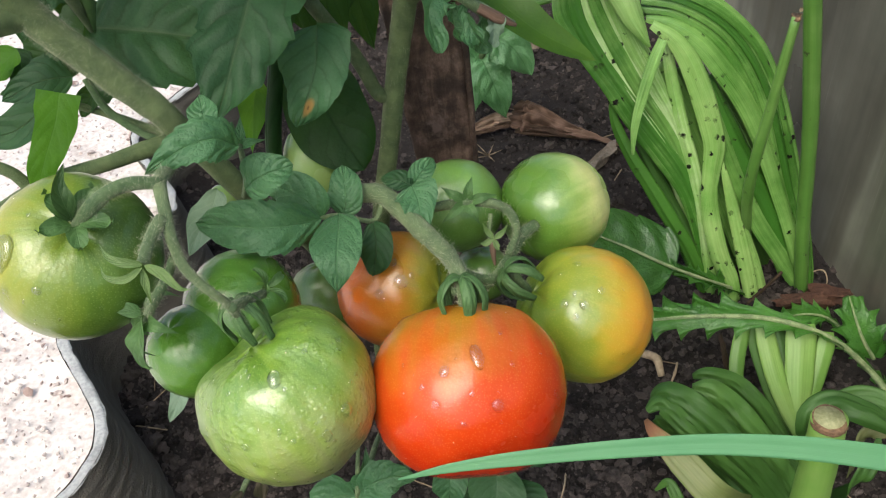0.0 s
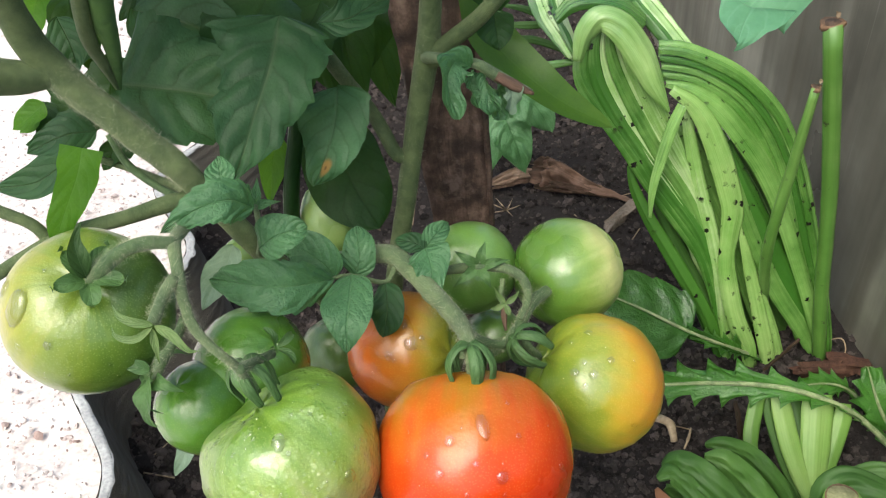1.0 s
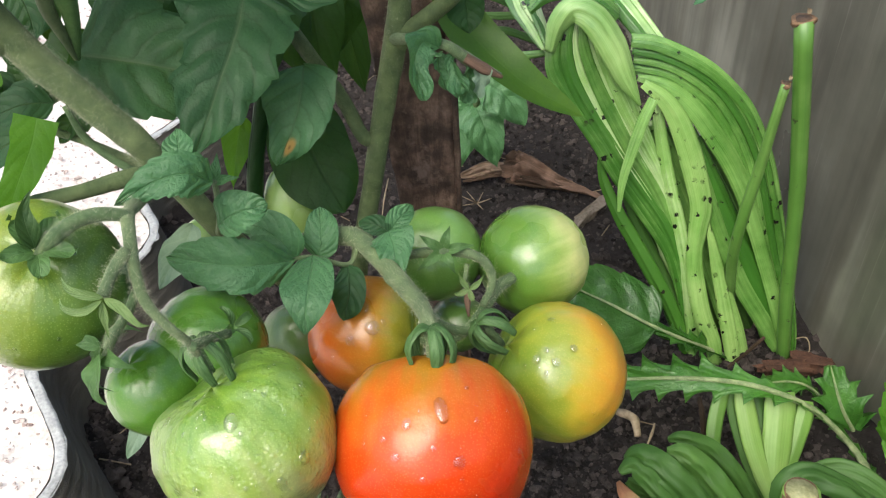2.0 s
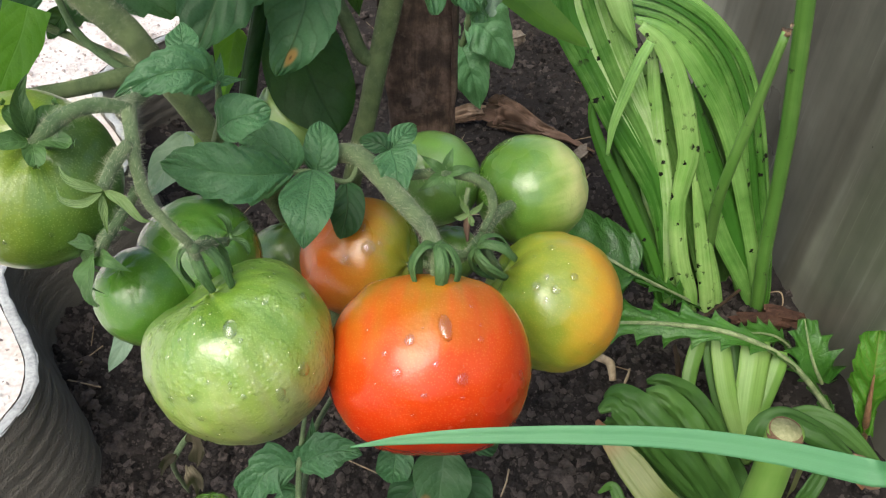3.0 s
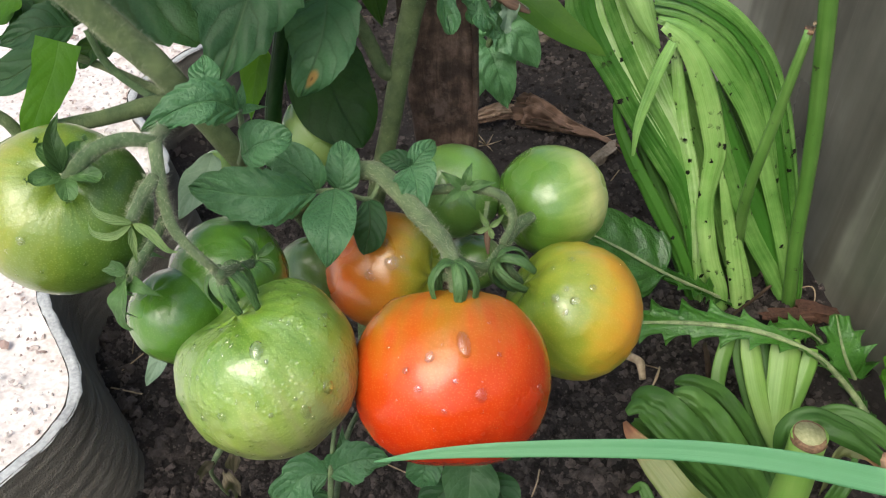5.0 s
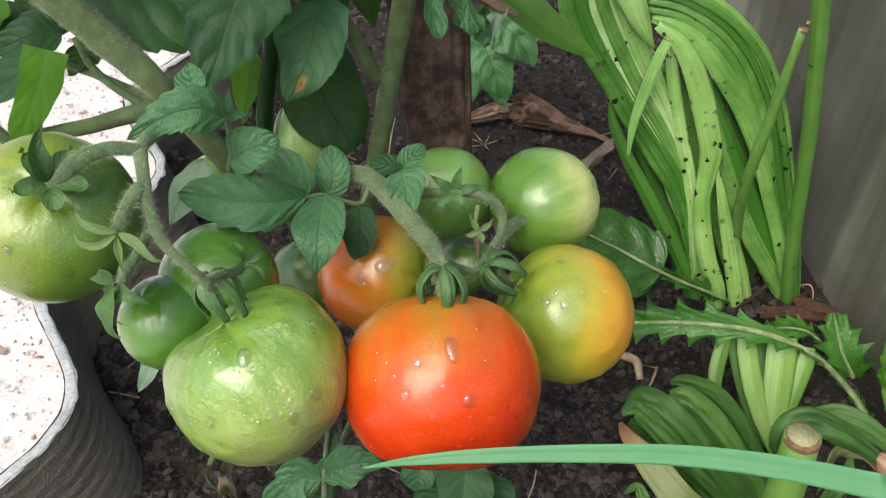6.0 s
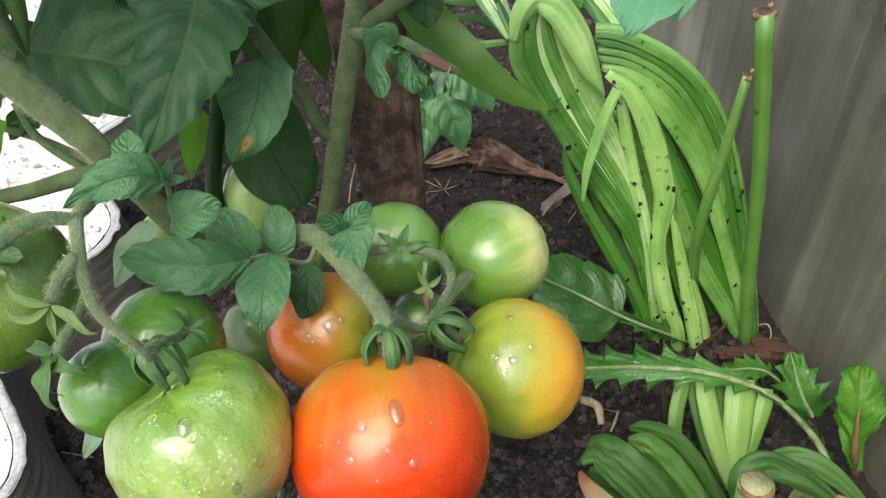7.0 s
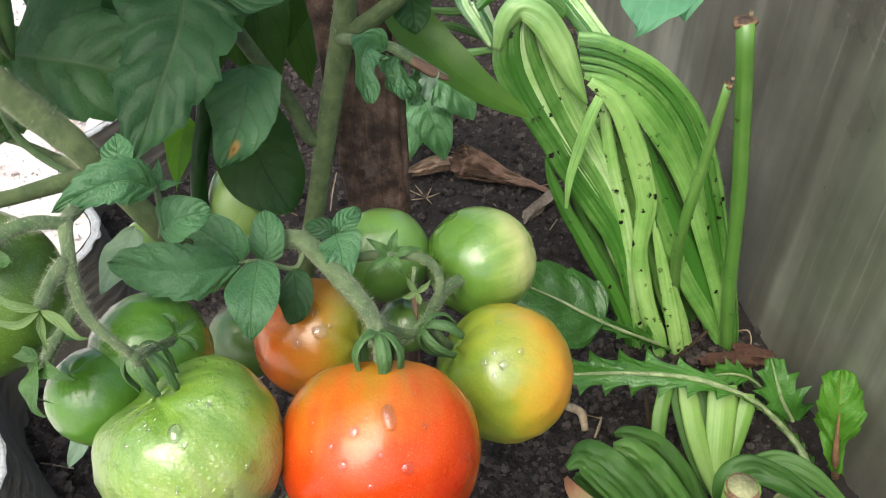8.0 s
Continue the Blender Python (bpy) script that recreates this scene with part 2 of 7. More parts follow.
def sheet_material():
    """Grey dirty wall sheet with faint streaks, splashes of soil low down."""
    m = Nodes("weathered_grey_sheet")
    p = m.coords()
    s = m.node("Mapping", {"Vector": p, "Rotation": (radians(-12), 0, 0), "Scale": (1, 38, 3)}).outputs[0]
    thin = m.node("Mapping", {"Vector": p, "Rotation": (radians(-4), 0, 0), "Scale": (1, 240, 5)}).outputs[0]
    streak, cloud, scratch = m.noise(s, 1.0, 4, 0.5), m.noise(p, 5, 5), m.noise(thin, 1.0, 4, 0.6)
    tone = m.math("ADD", m.math("MULTIPLY", streak, 0.36), m.math("MULTIPLY", cloud, 0.64))
    col = m.ramp(tone, [(0.34, (0.11, 0.107, 0.087)), (0.5, (0.235, 0.23, 0.19)), (0.66, (0.46, 0.45, 0.375))])
    col = m.mix(m.ramp(scratch, [(0.62, (0, 0, 0)), (0.74, (0.5,) * 3)]), col, (0.4, 0.39, 0.35))
    col = m.mix(m.ramp(m.noise(s, 0.6, 3), [(0.55, (0, 0, 0)), (0.75, (0.4,) * 3)]), col, (0.13, 0.105, 0.07))
    m.set(Base_Color=col, Metallic=0.48, Roughness=m.ramp(cloud, [(0.3, (0.24,) * 3), (0.7, (0.42,) * 3)]), Specular_IOR_Level=0.5)
    m.bump(m.math("ADD", m.math("MULTIPLY", streak, 0.8), m.math("MULTIPLY", m.noise(p, 5, 1), 2)), 0.25, 0.002)
    return m.mat


def slate_material():
    m = Nodes("grey_fibre_cement")
    p = m.coords()
    s = m.node("Mapping", {"Vector": p, "Scale": (40, 40, 170)}).outputs[0]
    weave, cloud, grit = m.noise(s, 1.0, 3), m.noise(p, 14, 5), m.noise(p, 700, 3)
    col = m.ramp(m.math("ADD", m.math("MULTIPLY", cloud, 0.6), m.math("MULTIPLY", weave, 0.4)), [(0.3, (0.075, 0.066, 0.055)), (0.7, (0.18, 0.163, 0.14))])
    m.set(Base_Color=col, Roughness=0.9, Specular_IOR_Level=0.25)
    m.bump(m.math("ADD", weave, m.math("MULTIPLY", grit, 0.6)), 0.9, 0.0025)
    return m.mat


def water_material():
    """Clear water bead: mostly let thin, part refracted, glossy by Fresnel."""
    m = Nodes("water")
    clear = m.node("BsdfTransparent", {"Color": (0.97, 0.97, 0.97)}).outputs[0]
    bent = m.node("BsdfRefraction", {"Color": (1, 1, 1), "Roughness": 0.02, "IOR": 1.3}).outputs[0]
    shine = m.node("BsdfGlossy", {"Color": (1, 1, 1), "Roughness": 0.03}).outputs[0]
    body = m.node("MixShader", {0: 0.72, 1: clear, 2: bent}).outputs[0]
    facing = m.node("LayerWeight", {"Blend": 0.5}).outputs["Facing"]
    edge = m.math("ADD", m.math("MULTIPLY", m.math("POWER", facing, 3.0), 0.5), 0.06)
    m.put(m.out.inputs[0], m.node("MixShader", {0: edge, 1: body, 2: shine}).outputs[0])
    return m.mat


def plain_material(name, dark, light, rough=0.8, scale=120.0, bump=0.5):
    m = Nodes(name)
    p = m.coords()
    n = m.math("ADD", m.math("MULTIPLY", m.noise(p, scale, 5), 0.6), m.math("MULTIPLY", m.noise(p, scale * 0.12, 3), 0.4))
    rnd = m.node("NewGeometry").outputs["Random Per Island"]
    n = m.math("ADD", n, m.math("MULTIPLY", m.math("SUBTRACT", rnd, 0.5), 0.3))
    m.set(Base_Color=m.ramp(n, [(0.3, dark), (0.7, light)]), Roughness=rough)
    m.bump(n, bump, 0.0015)
    return m.mat


CRUMB = soil_material("dark_soil_crumbs", (0.015, 0.0122, 0.0116), (0.112, 0.092, 0.086), 0.42)
SOIL = soil_material("dark_soil", (0.013, 0.011, 0.0105), (0.056, 0.047, 0.044), 0.0)
PATH_STONE = plain_material("pale_path", (0.4, 0.33, 0.31), (0.8, 0.76, 0.74), 0.9, 260)
GRIT = plain_material("pale_grit", (0.28, 0.2, 0.18), (0.8, 0.74, 0.71), 0.9, 60)
WALL = sheet_material()
SLATE = slate_material()
SLATE_EDGE = plain_material("broken_cement_edge", (0.2, 0.205, 0.21), (0.48, 0.49, 0.5), 0.95, 420)
STAKE = board_material()
CHIP = wood_material("grey_chip", (0.1, 0.08, 0.06), (0.3, 0.25, 0.2), 0.9, 3.0)
BARK = wood_material("red_bark", (0.03, 0.014, 0.01), (0.12, 0.06, 0.04), 0.9, 3.0)
DRY = blade_material("dry_leaf", (0.035, 0.02, 0.012), (0.19, 0.118, 0.085), (0.42, 0.3, 0.22), 0.1, 5.0, 0.75, 0.0, None, 0.5, 1.0, 0.5, 0.3)
WITHERED = blade_material("withered_leaf", (0.025, 0.02, 0.012), (0.09, 0.075, 0.048), (0.2, 0.17, 0.12), 0.1, 5.0, 0.75, 0.0, None, 0.5, 1.0, 0.5, 0.3)
STRAW = plain_material("straw", (0.16, 0.11, 0.065), (0.42, 0.33, 0.22), 0.8, 300)
STEM = stem_material("tomato_stem", (0.04, 0.071, 0.019), (0.098, 0.136, 0.048), (0.24, 0.27, 0.15))
PETIOLE = stem_material("leaf_stalk", (0.03, 0.085, 0.014), (0.07, 0.15, 0.03), (0.2, 0.28, 0.12))
TRUSS = stem_material("truss_stalk", (0.03, 0.07, 0.022), (0.09, 0.155, 0.055), (0.25, 0.28, 0.17))
PALE_TRUSS = stem_material("pale_stalk", (0.046, 0.085, 0.03), (0.125, 0.178, 0.075), (0.34, 0.37, 0.24))
HAIR = plain_material("stem_hair", (0.4, 0.42, 0.28), (0.6, 0.62, 0.45), 0.6, 200)
SEPAL = leaf_material("sepal", (0.036, 0.085, 0.024), (0.085, 0.165, 0.055), (0.12, 0.2, 0.08), 0.15, 0.5, 0.4)
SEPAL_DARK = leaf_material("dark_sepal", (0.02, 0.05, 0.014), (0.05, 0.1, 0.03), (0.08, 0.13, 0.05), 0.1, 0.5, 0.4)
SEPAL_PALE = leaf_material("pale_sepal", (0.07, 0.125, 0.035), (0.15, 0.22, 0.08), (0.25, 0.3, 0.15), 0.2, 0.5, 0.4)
LEAF = leaf_material("tomato_leaf", (0.013, 0.042, 0.017), (0.031, 0.082, 0.033), (0.007, 0.026, 0.009), 0.2, 0.5, 1.0, 5.0, None, 0.2, 0.8, 0.3, (0.07, 0.11, 0.055))
LEAF_FINE = leaf_material("young_tomato_leaf", (0.036, 0.105, 0.043), (0.078, 0.185, 0.08), (0.12, 0.24, 0.11), 0.25, 0.44, 1.0, 6.0, None, 0.35)
# darker copy of the tomato leaf: the shade among the stems is in its colour
LEAF_SHADED = leaf_material("shaded_tomato_leaf", (0.009, 0.034, 0.008), (0.02, 0.06, 0.014), (0.006, 0.022, 0.006), 0.18, 0.5, 0.8, 5.0, None, 0.2, 0.6, 0.3)
LEAF_SPOT = leaf_material("spotted_tomato_leaf", (0.026, 0.078, 0.034), (0.056, 0.135, 0.062), (0.015, 0.05, 0.02), 0.25, 0.5, 1.0, 5.0, ((0.8, 0.4), 0.085, (0.26, 0.16, 0.05)), 0.25, 0.7, 0.35, (0.09, 0.15, 0.08))
LEAF_BROWN = leaf_material("browning_leaf", (0.03, 0.085, 0.032), (0.06, 0.13, 0.055), (0.1, 0.18, 0.09), 0.3, 0.5, 0.5, 7.0, ((0.86, 0.8), 0.12, (0.28, 0.16, 0.06)))
# backlit leaflets: translucent, with part of the light put into a brighter green
LEAF_LIT = leaf_material("thin_backlit_leaf", (0.05, 0.16, 0.012), (0.09, 0.24, 0.02), (0.12, 0.26, 0.05), 0.65, 0.45, 0.3)
LEAF_TEAL = leaf_material("thin_blue_green_leaf", (0.09, 0.24, 0.13), (0.14, 0.32, 0.18), (0.18, 0.36, 0.22), 0.3, 0.55, 0.3)
LEAF_PALE = leaf_material("pale_underside", (0.12, 0.19, 0.13), (0.2, 0.28, 0.2), (0.26, 0.34, 0.24), 0.2, 0.6, 0.4)
POD = leaf_material("smooth_green_leaf", (0.034, 0.09, 0.006), (0.06, 0.135, 0.01), (0.05, 0.12, 0.01), 0.3, 0.36, 0.2)
PUCKERED = leaf_material("puckered_leaf", (0.07, 0.19, 0.07), (0.16, 0.34, 0.15), (0.04, 0.13, 0.045), 0.3, 0.3, 1.0, 8.0, None, 0.5, 0.6)
DANDELION = leaf_material("dandelion_leaf", (0.03, 0.12, 0.014), (0.075, 0.22, 0.03), (0.1, 0.25, 0.05), 0.25, 0.32, 1.0, 9.0, None, 0.6, 0.35)
DANDELION_DARK = leaf_material("dandelion_dark", (0.02, 0.075, 0.012), (0.045, 0.14, 0.025), (0.1, 0.2, 0.06), 0.2, 0.2, 1.0, 9.0, None, 0.6)
CHARD = leaf_material("beet_leaf", (0.05, 0.17, 0.015), (0.1, 0.27, 0.03), (0.25, 0.16, 0.06), 0.4, 0.25, 0.9, 9.0)
# plait straps: part of their whitish sheen is put into the pale colour stops
STRAP = blade_material("strap_leaf", (0.05, 0.165, 0.02), (0.275, 0.5, 0.13), (0.72, 0.85, 0.5), 0.12, 4.0, 0.14, 0.12, None, 0.4, 1.2, 0.5, 1.0)
STRAP_DIRTY = blade_material("strap_leaf_with_soil_specks", (0.065, 0.19, 0.025), (0.285, 0.51, 0.135), (0.7, 0.83, 0.47), 0.12, 4.0, 0.14, 0.6, None, 0.4, 1.2, 0.48, 1.0)
STRAP_FRONT = blade_material("front_strap_with_soil_specks", (0.15, 0.34, 0.06), (0.4, 0.6, 0.2), (0.72, 0.84, 0.48), 0.12, 4.0, 0.14, 0.75, None, 0.4, 1.3, 0.12, 1.0)
STRAP_PALE = blade_material("pale_folded_strap", (0.17, 0.35, 0.075), (0.41, 0.61, 0.22), (0.74, 0.86, 0.53), 0.12, 4.0, 0.16, 0.0, None, 0.45, 1.3, 0.2, 1.0)
STALK = blade_material("cut_flower_stalk", (0.05, 0.135, 0.02), (0.1, 0.225, 0.04), (0.2, 0.35, 0.09), 0.1, 8.0, 0.3, 0.1)
# own colour of wilting straps; in the plait it stands for shade
BEND = blade_material("wilting_and_shaded_strap", (0.028, 0.082, 0.012), (0.068, 0.162, 0.03), (0.14, 0.265, 0.065), 0.2, 7.0, 0.45, 0.0, None, 0.16, 0.6, 0.4, 0.4)
BEND_PALE = blade_material("pale_strap_base", (0.08, 0.195, 0.025), (0.17, 0.33, 0.058), (0.28, 0.44, 0.12), 0.2, 9.0, 0.4, 0.0, None, 0.12, 0.6)
HUSK = blade_material("papery_husk", (0.1, 0.05, 0.03), (0.34, 0.2, 0.13), (0.55, 0.4, 0.28), 0.1, 6.0, 0.6, 0.0, None, 0.6, 1.4, 0.2, 0.4)
YELLOWED = blade_material("yellowing_strap", (0.06, 0.1, 0.022), (0.14, 0.18, 0.05), (0.24, 0.24, 0.1), 0.2, 10.0, 0.5, 0.0, (0.55, 0.8, (0.3, 0.13, 0.06)))
NEAR_BLADE = blade_material("near_strap", (0.06, 0.22, 0.085), (0.085, 0.27, 0.11), (0.12, 0.32, 0.14), 0.3, 3.0, 0.45)
STUB_CUT = plain_material("pale_cut", (0.13, 0.14, 0.055), (0.34, 0.34, 0.18), 0.7, 500)
CUT = plain_material("cut_end", (0.05, 0.025, 0.012), (0.22, 0.13, 0.07), 0.8, 700)
HOLLOW_SHADE = plain_material("hollow_shade", (0.02, 0.012, 0.008), (0.09, 0.055, 0.035), 0.9, 900)
WATER = water_material()


# ---- building helpers ----
def mesh_of(name, verts, faces, material, uvs=None, smooth=True):
    me = bpy.data.meshes.new(name)
    me.from_pydata([tuple(v) for v in verts], [], faces)
    if uvs is not None:
        layer = me.uv_layers.new(name="UVMap")
        loops = np.zeros(len(me.loops), dtype=np.int32)
        me.loops.foreach_get("vertex_index", loops)
        layer.data.foreach_set("uv", np.asarray(uvs, dtype=np.float32)[loops].ravel())
    me.materials.append(material)
    me.polygons.foreach_set("use_smooth", [smooth] * len(me.polygons))
    me.update()
    return me


def put(name, me, parent=None, label="", at=(0, 0, 0)):
    """Link a mesh; parents stand unturned, so a child's place is its offset from them."""
    ob = new(name, me)
    ob.location = at
    if parent is not None:
        ob.parent = parent
        base, up = Vector((0, 0, 0)), parent
        while up is not None:
            base += up.location
            up = up.parent
        ob.location = Vector(at) - base
    if label:
        tagged(ob, label)
    return ob


def thing(name, at, label, category, group=""):
    ob = new(name)
    ob.location = at
    ob.empty_display_size = 0.02
    return tagged(ob, label, category, group)


def spline(points, n):
    """Smooth line through the points, with n + 1 places at even steps of parameter."""
    p = [Vector(q) for q in points]
    p = [p[0] * 2 - p[1]] + p + [p[-1] * 2 - p[-2]]
    out = []
    for i in range(n + 1):
        s = i / n * (len(p) - 3)
        k = min(int(s), len(p) - 4)
        f = s - k
        a, b, c, d = p[k : k + 4]
        out.append(0.5 * (2 * b + (c - a) * f + (2 * a - 5 * b + 4 * c - d) * f * f + (3 * b - a - 3 * c + d) * f**3))
    return out


def tube(name, points, radii, material, parent, label="", sides=10, n=None, rough=0.04, seed=0):
    """Round stalk through points, its radii spread along it, slightly uneven."""
    n = n or max(8, 6 * (len(points) - 1))
    line = spline(points, n)
    origin = line[0].copy()
    verts, faces, uvs = [], [], []
    side = None
    for i, q in enumerate(line):
        d = (line[min(i + 1, n)] - line[max(i - 1, 0)]).normalized()
        side = d.orthogonal().normalized() if side is None else (side - d * side.dot(d)).normalized()
        other = d.cross(side)
        s = i / n * (len(radii) - 1)
        k = min(int(s), len(radii) - 2)
        r = radii[k] + (radii[k + 1] - radii[k]) * (s - k)
        for j in range(sides):
            a = 2 * math.pi * j / sides
            rr = r * (1 + rough * 1.6 * noise.noise((q * 130 + Vector((seed, math.cos(a), math.sin(a))))))
            verts.append(q - origin + (side * math.cos(a) + other * math.sin(a)) * rr)
            uvs.append((i / n, j / sides))
    for i in range(n):
        for j in range(sides):
            faces.append((i * sides + j, i * sides + (j + 1) % sides, (i + 1) * sides + (j + 1) % sides, (i + 1) * sides + j))
    faces.append(tuple(range(sides))[::-1])
    faces.append(tuple(n * sides + j for j in range(sides)))
    return put(name, mesh_of(name, verts, faces, material, uvs), parent, label, origin)


def hairs(points, radii, count, length, parent, seed=1):
    """Fine hairs that stand off a stalk, as thin three-sided spikes in one mesh."""
    rng = random.Random(seed)
    line = spline(points, 40)
    verts, faces = [], []
    for _ in range(count):
        s = rng.uniform(0, 39.99)
        k = int(s)
        q = line[k].lerp(line[k + 1], s - k)
        f = s / 40 * (len(radii) - 1)
        e = min(int(f), len(radii) - 2)
        radius = radii[e] + (radii[e + 1] - radii[e]) * (f - e)
        d = (line[k + 1] - line[k]).normalized()
        out = Vector([rng.gauss(0, 1) for _ in range(3)])
        out = (out - d * out.dot(d)).normalized()
        tip = q + out * (radius + length * rng.uniform(0.5, 1.2)) + d * rng.uniform(-0.4, 0.4) * length
        root = q + out * radius * 0.85
        a = d * 0.00003
        b = d.cross(out) * 0.00003
        k = len(verts)
        verts += [root + a, root - a + b, root - a - b, tip]
        faces += [(k, k + 1, k + 3), (k + 1, k + 2, k + 3), (k + 2, k, k + 3)]
    origin = Vector(points[0])
    ob = put("hairs", mesh_of("hairs", [v - origin for v in verts], faces, HAIR), parent, "fine pale hairs on the stalk", origin)
    return tagged(ob, kind="stuff")


SHAPES = {
    "ovate": lambda s: math.sin(math.pi * min(1, s) ** 0.72) ** 0.8 if s < 1 else 0.0,
    "broad": lambda s: (min(1, (s / 0.14)) ** 0.5) * (1 - s**2.6) ** 0.75 if s < 1 else 0.0,
    "slab": lambda s: (0.97 - 0.3 * s) * (1 - s**7) ** 0.7 if s < 1 else 0.0,
    "oval": lambda s: math.sin(math.pi * s) ** 0.6 if 0 < s < 1 else 0.0,
    "lance": lambda s: math.sin(math.pi * s**0.6) ** 1.1 if s < 1 else 0.0,
    "heart": lambda s: (min(1, (s / 0.16)) ** 0.55) * (1 - s**1.9) ** 0.9 if s < 1 else 0.0,
    "spoon": lambda s: 0.28 + 0.72 * math.sin(math.pi * min(1, s) ** 2.0) ** 0.7 if s < 1 else 0.0,
    "paddle": lambda s: 0.2 + 0.8 * max(0.0, math.sin(math.pi * max(0.0, (s - 0.4) / 0.6) ** 0.9)) ** 0.7 if s < 1 else 0.0,
    "spade": lambda s: 0.12 + 0.88 * max(0.0, math.sin(math.pi * max(0.0, (s - 0.42) / 0.66) ** 0.7)) ** 0.55 if s < 1 else 0.0,
    "ribbon": lambda s: min(1.0, 0.55 + 1.2 * s) * (1 - s**5) ** 0.8 if s < 1 else 0.0,
    "pod": lambda s: (0.75 + 0.25 * math.sin(s * 2.2)) * (1 - s**2.6) ** 0.7 if s < 1 else 0.0,
}


def leaf(points, width, face, material, parent, label="", name="leaf", shape="ovate", fold=0.25, teeth=0.0, count=7, lobes=0.0, wave=0.07, cup=0.0, quilt=0.02, seed=0, n=26, m=10, twist=0.0):
    """One leaf blade from base to tip along points. face: the way its upper side looks. fold: rise of its halves;
    teeth and lobes cut the margin; wave ruffles it; quilt swells the fields between side veins."""
    line = spline(points, n)
    origin = line[0].copy()
    length = sum((line[i + 1] - line[i]).length for i in range(n))
    rng = random.Random(seed)
    ph = [rng.uniform(0, 6.28) for _ in range(4)]
    verts, faces, uvs = [], [], []
    for i, q in enumerate(line):
        s = i / n
        d = (line[min(i + 1, n)] - line[max(i - 1, 0)]).normalized()
        up = Vector(face)
        up = (up - d * up.dot(d)).normalized()
        if twist:
            up = Matrix.Rotation(twist * s, 3, d) @ up
        right = d.cross(up).normalized()
        w0 = SHAPES[shape](max(0.0, min(1.0, s))) * width / 2
        for j in range(m + 1):
            v = 2 * j / m - 1
            half = 1 if v >= 0 else -1
            w = w0
            if teeth:
                saw = (s * count + 0.3 * half + 0.1 * math.sin(ph[0] + s * 5)) % 1.0
                saw = saw ** 1.8 if teeth > 0.4 else saw
                w *= 1 - teeth * (1 - saw) * min(1, abs(v) ** 2)
            if lobes:
                w *= 1 - lobes * (0.5 - 0.5 * math.cos(2 * math.pi * (s * count * 0.5 + 0.2 * half))) * abs(v) ** 2
            w *= 1 + 0.06 * math.sin(s * 9 + ph[1] + half)
            lift = fold * abs(v) * w0 + cup * v * v * w0
            lift += wave * width * math.sin(s * 11 + ph[2] + half * 1.3) * v * v
            veins = (s - 0.25 * abs(v)) * 5.0
            lift += quilt * width * abs(math.sin(math.pi * veins)) * (1 - abs(v) ** 3) * min(1, abs(v) * 4)
            lift += 0.03 * width * noise.noise((q + right * v * w) * 55 + Vector((seed, 0, 0)))
            verts.append(q - origin + right * v * w + up * lift)
            uvs.append((s, (v + 1) / 2))
    for i in range(n):
        for j in range(m):
            a = i * (m + 1) + j
            faces.append((a, a + 1, a + m + 2, a + m + 1))
    return put(name, mesh_of(name, verts, faces, material, uvs), parent, label, origin)


def strap(points, widths, face, material, parent, label="", name="leaf", keel=0.15, thick=0.0008, n=30, twist=0.0, face_end=None, m=10, ripple=0.07, crumple=0.0):
    """Long strap leaf with a shallow keel and real thickness. widths are spread along it."""
    line = spline(points, n)
    origin = line[0].copy()
    verts, faces, uvs = [], [], []
    row = 2 * (m + 1)
    for i, q in enumerate(line):
        s = i / n
        d = (line[min(i + 1, n)] - line[max(i - 1, 0)]).normalized()
        up = Vector(face) if face_end is None else Vector(face).lerp(Vector(face_end), s)
        up = (up - d * up.dot(d)).normalized()
        if twist:
            up = Matrix.Rotation(twist * s, 3, d) @ up
        right = d.cross(up).normalized()
        f = s * (len(widths) - 1)
        k = min(int(f), len(widths) - 2)
        w = (widths[k] + (widths[k + 1] - widths[k]) * (f - k)) / 2
        for side in (1, -1):
            for j in range(m + 1):
                v = (2 * j / m - 1) * side
                lift = keel * w * (1 - 0.5 * v * v - 0.5 * abs(v)) * -1 + side * thick / 2 * (1 - 0.8 * v**4)
                lift += ripple * w * math.sin(v * 8 + 3 * s)
                if crumple:
                    lift += crumple * w * (noise.noise(Vector((s * 7, v * 1.6, 9 * w))) + 0.5 * noise.noise(Vector((s * 17, v * 4, 3))))
                verts.append(q - origin + right * v * w + up * lift)
                uvs.append((s, (v + 1) / 2))
    for i in range(n):
        for j in range(row):
            a, b = i * row + j, i * row + (j + 1) % row
            faces.append((a, b, b + row, a + row))
    faces.append(tuple(range(row))[::-1])
    faces.append(tuple(n * row + j for j in range(row)))
    return put(name, mesh_of(name, verts, faces, material, uvs), parent, label, origin)


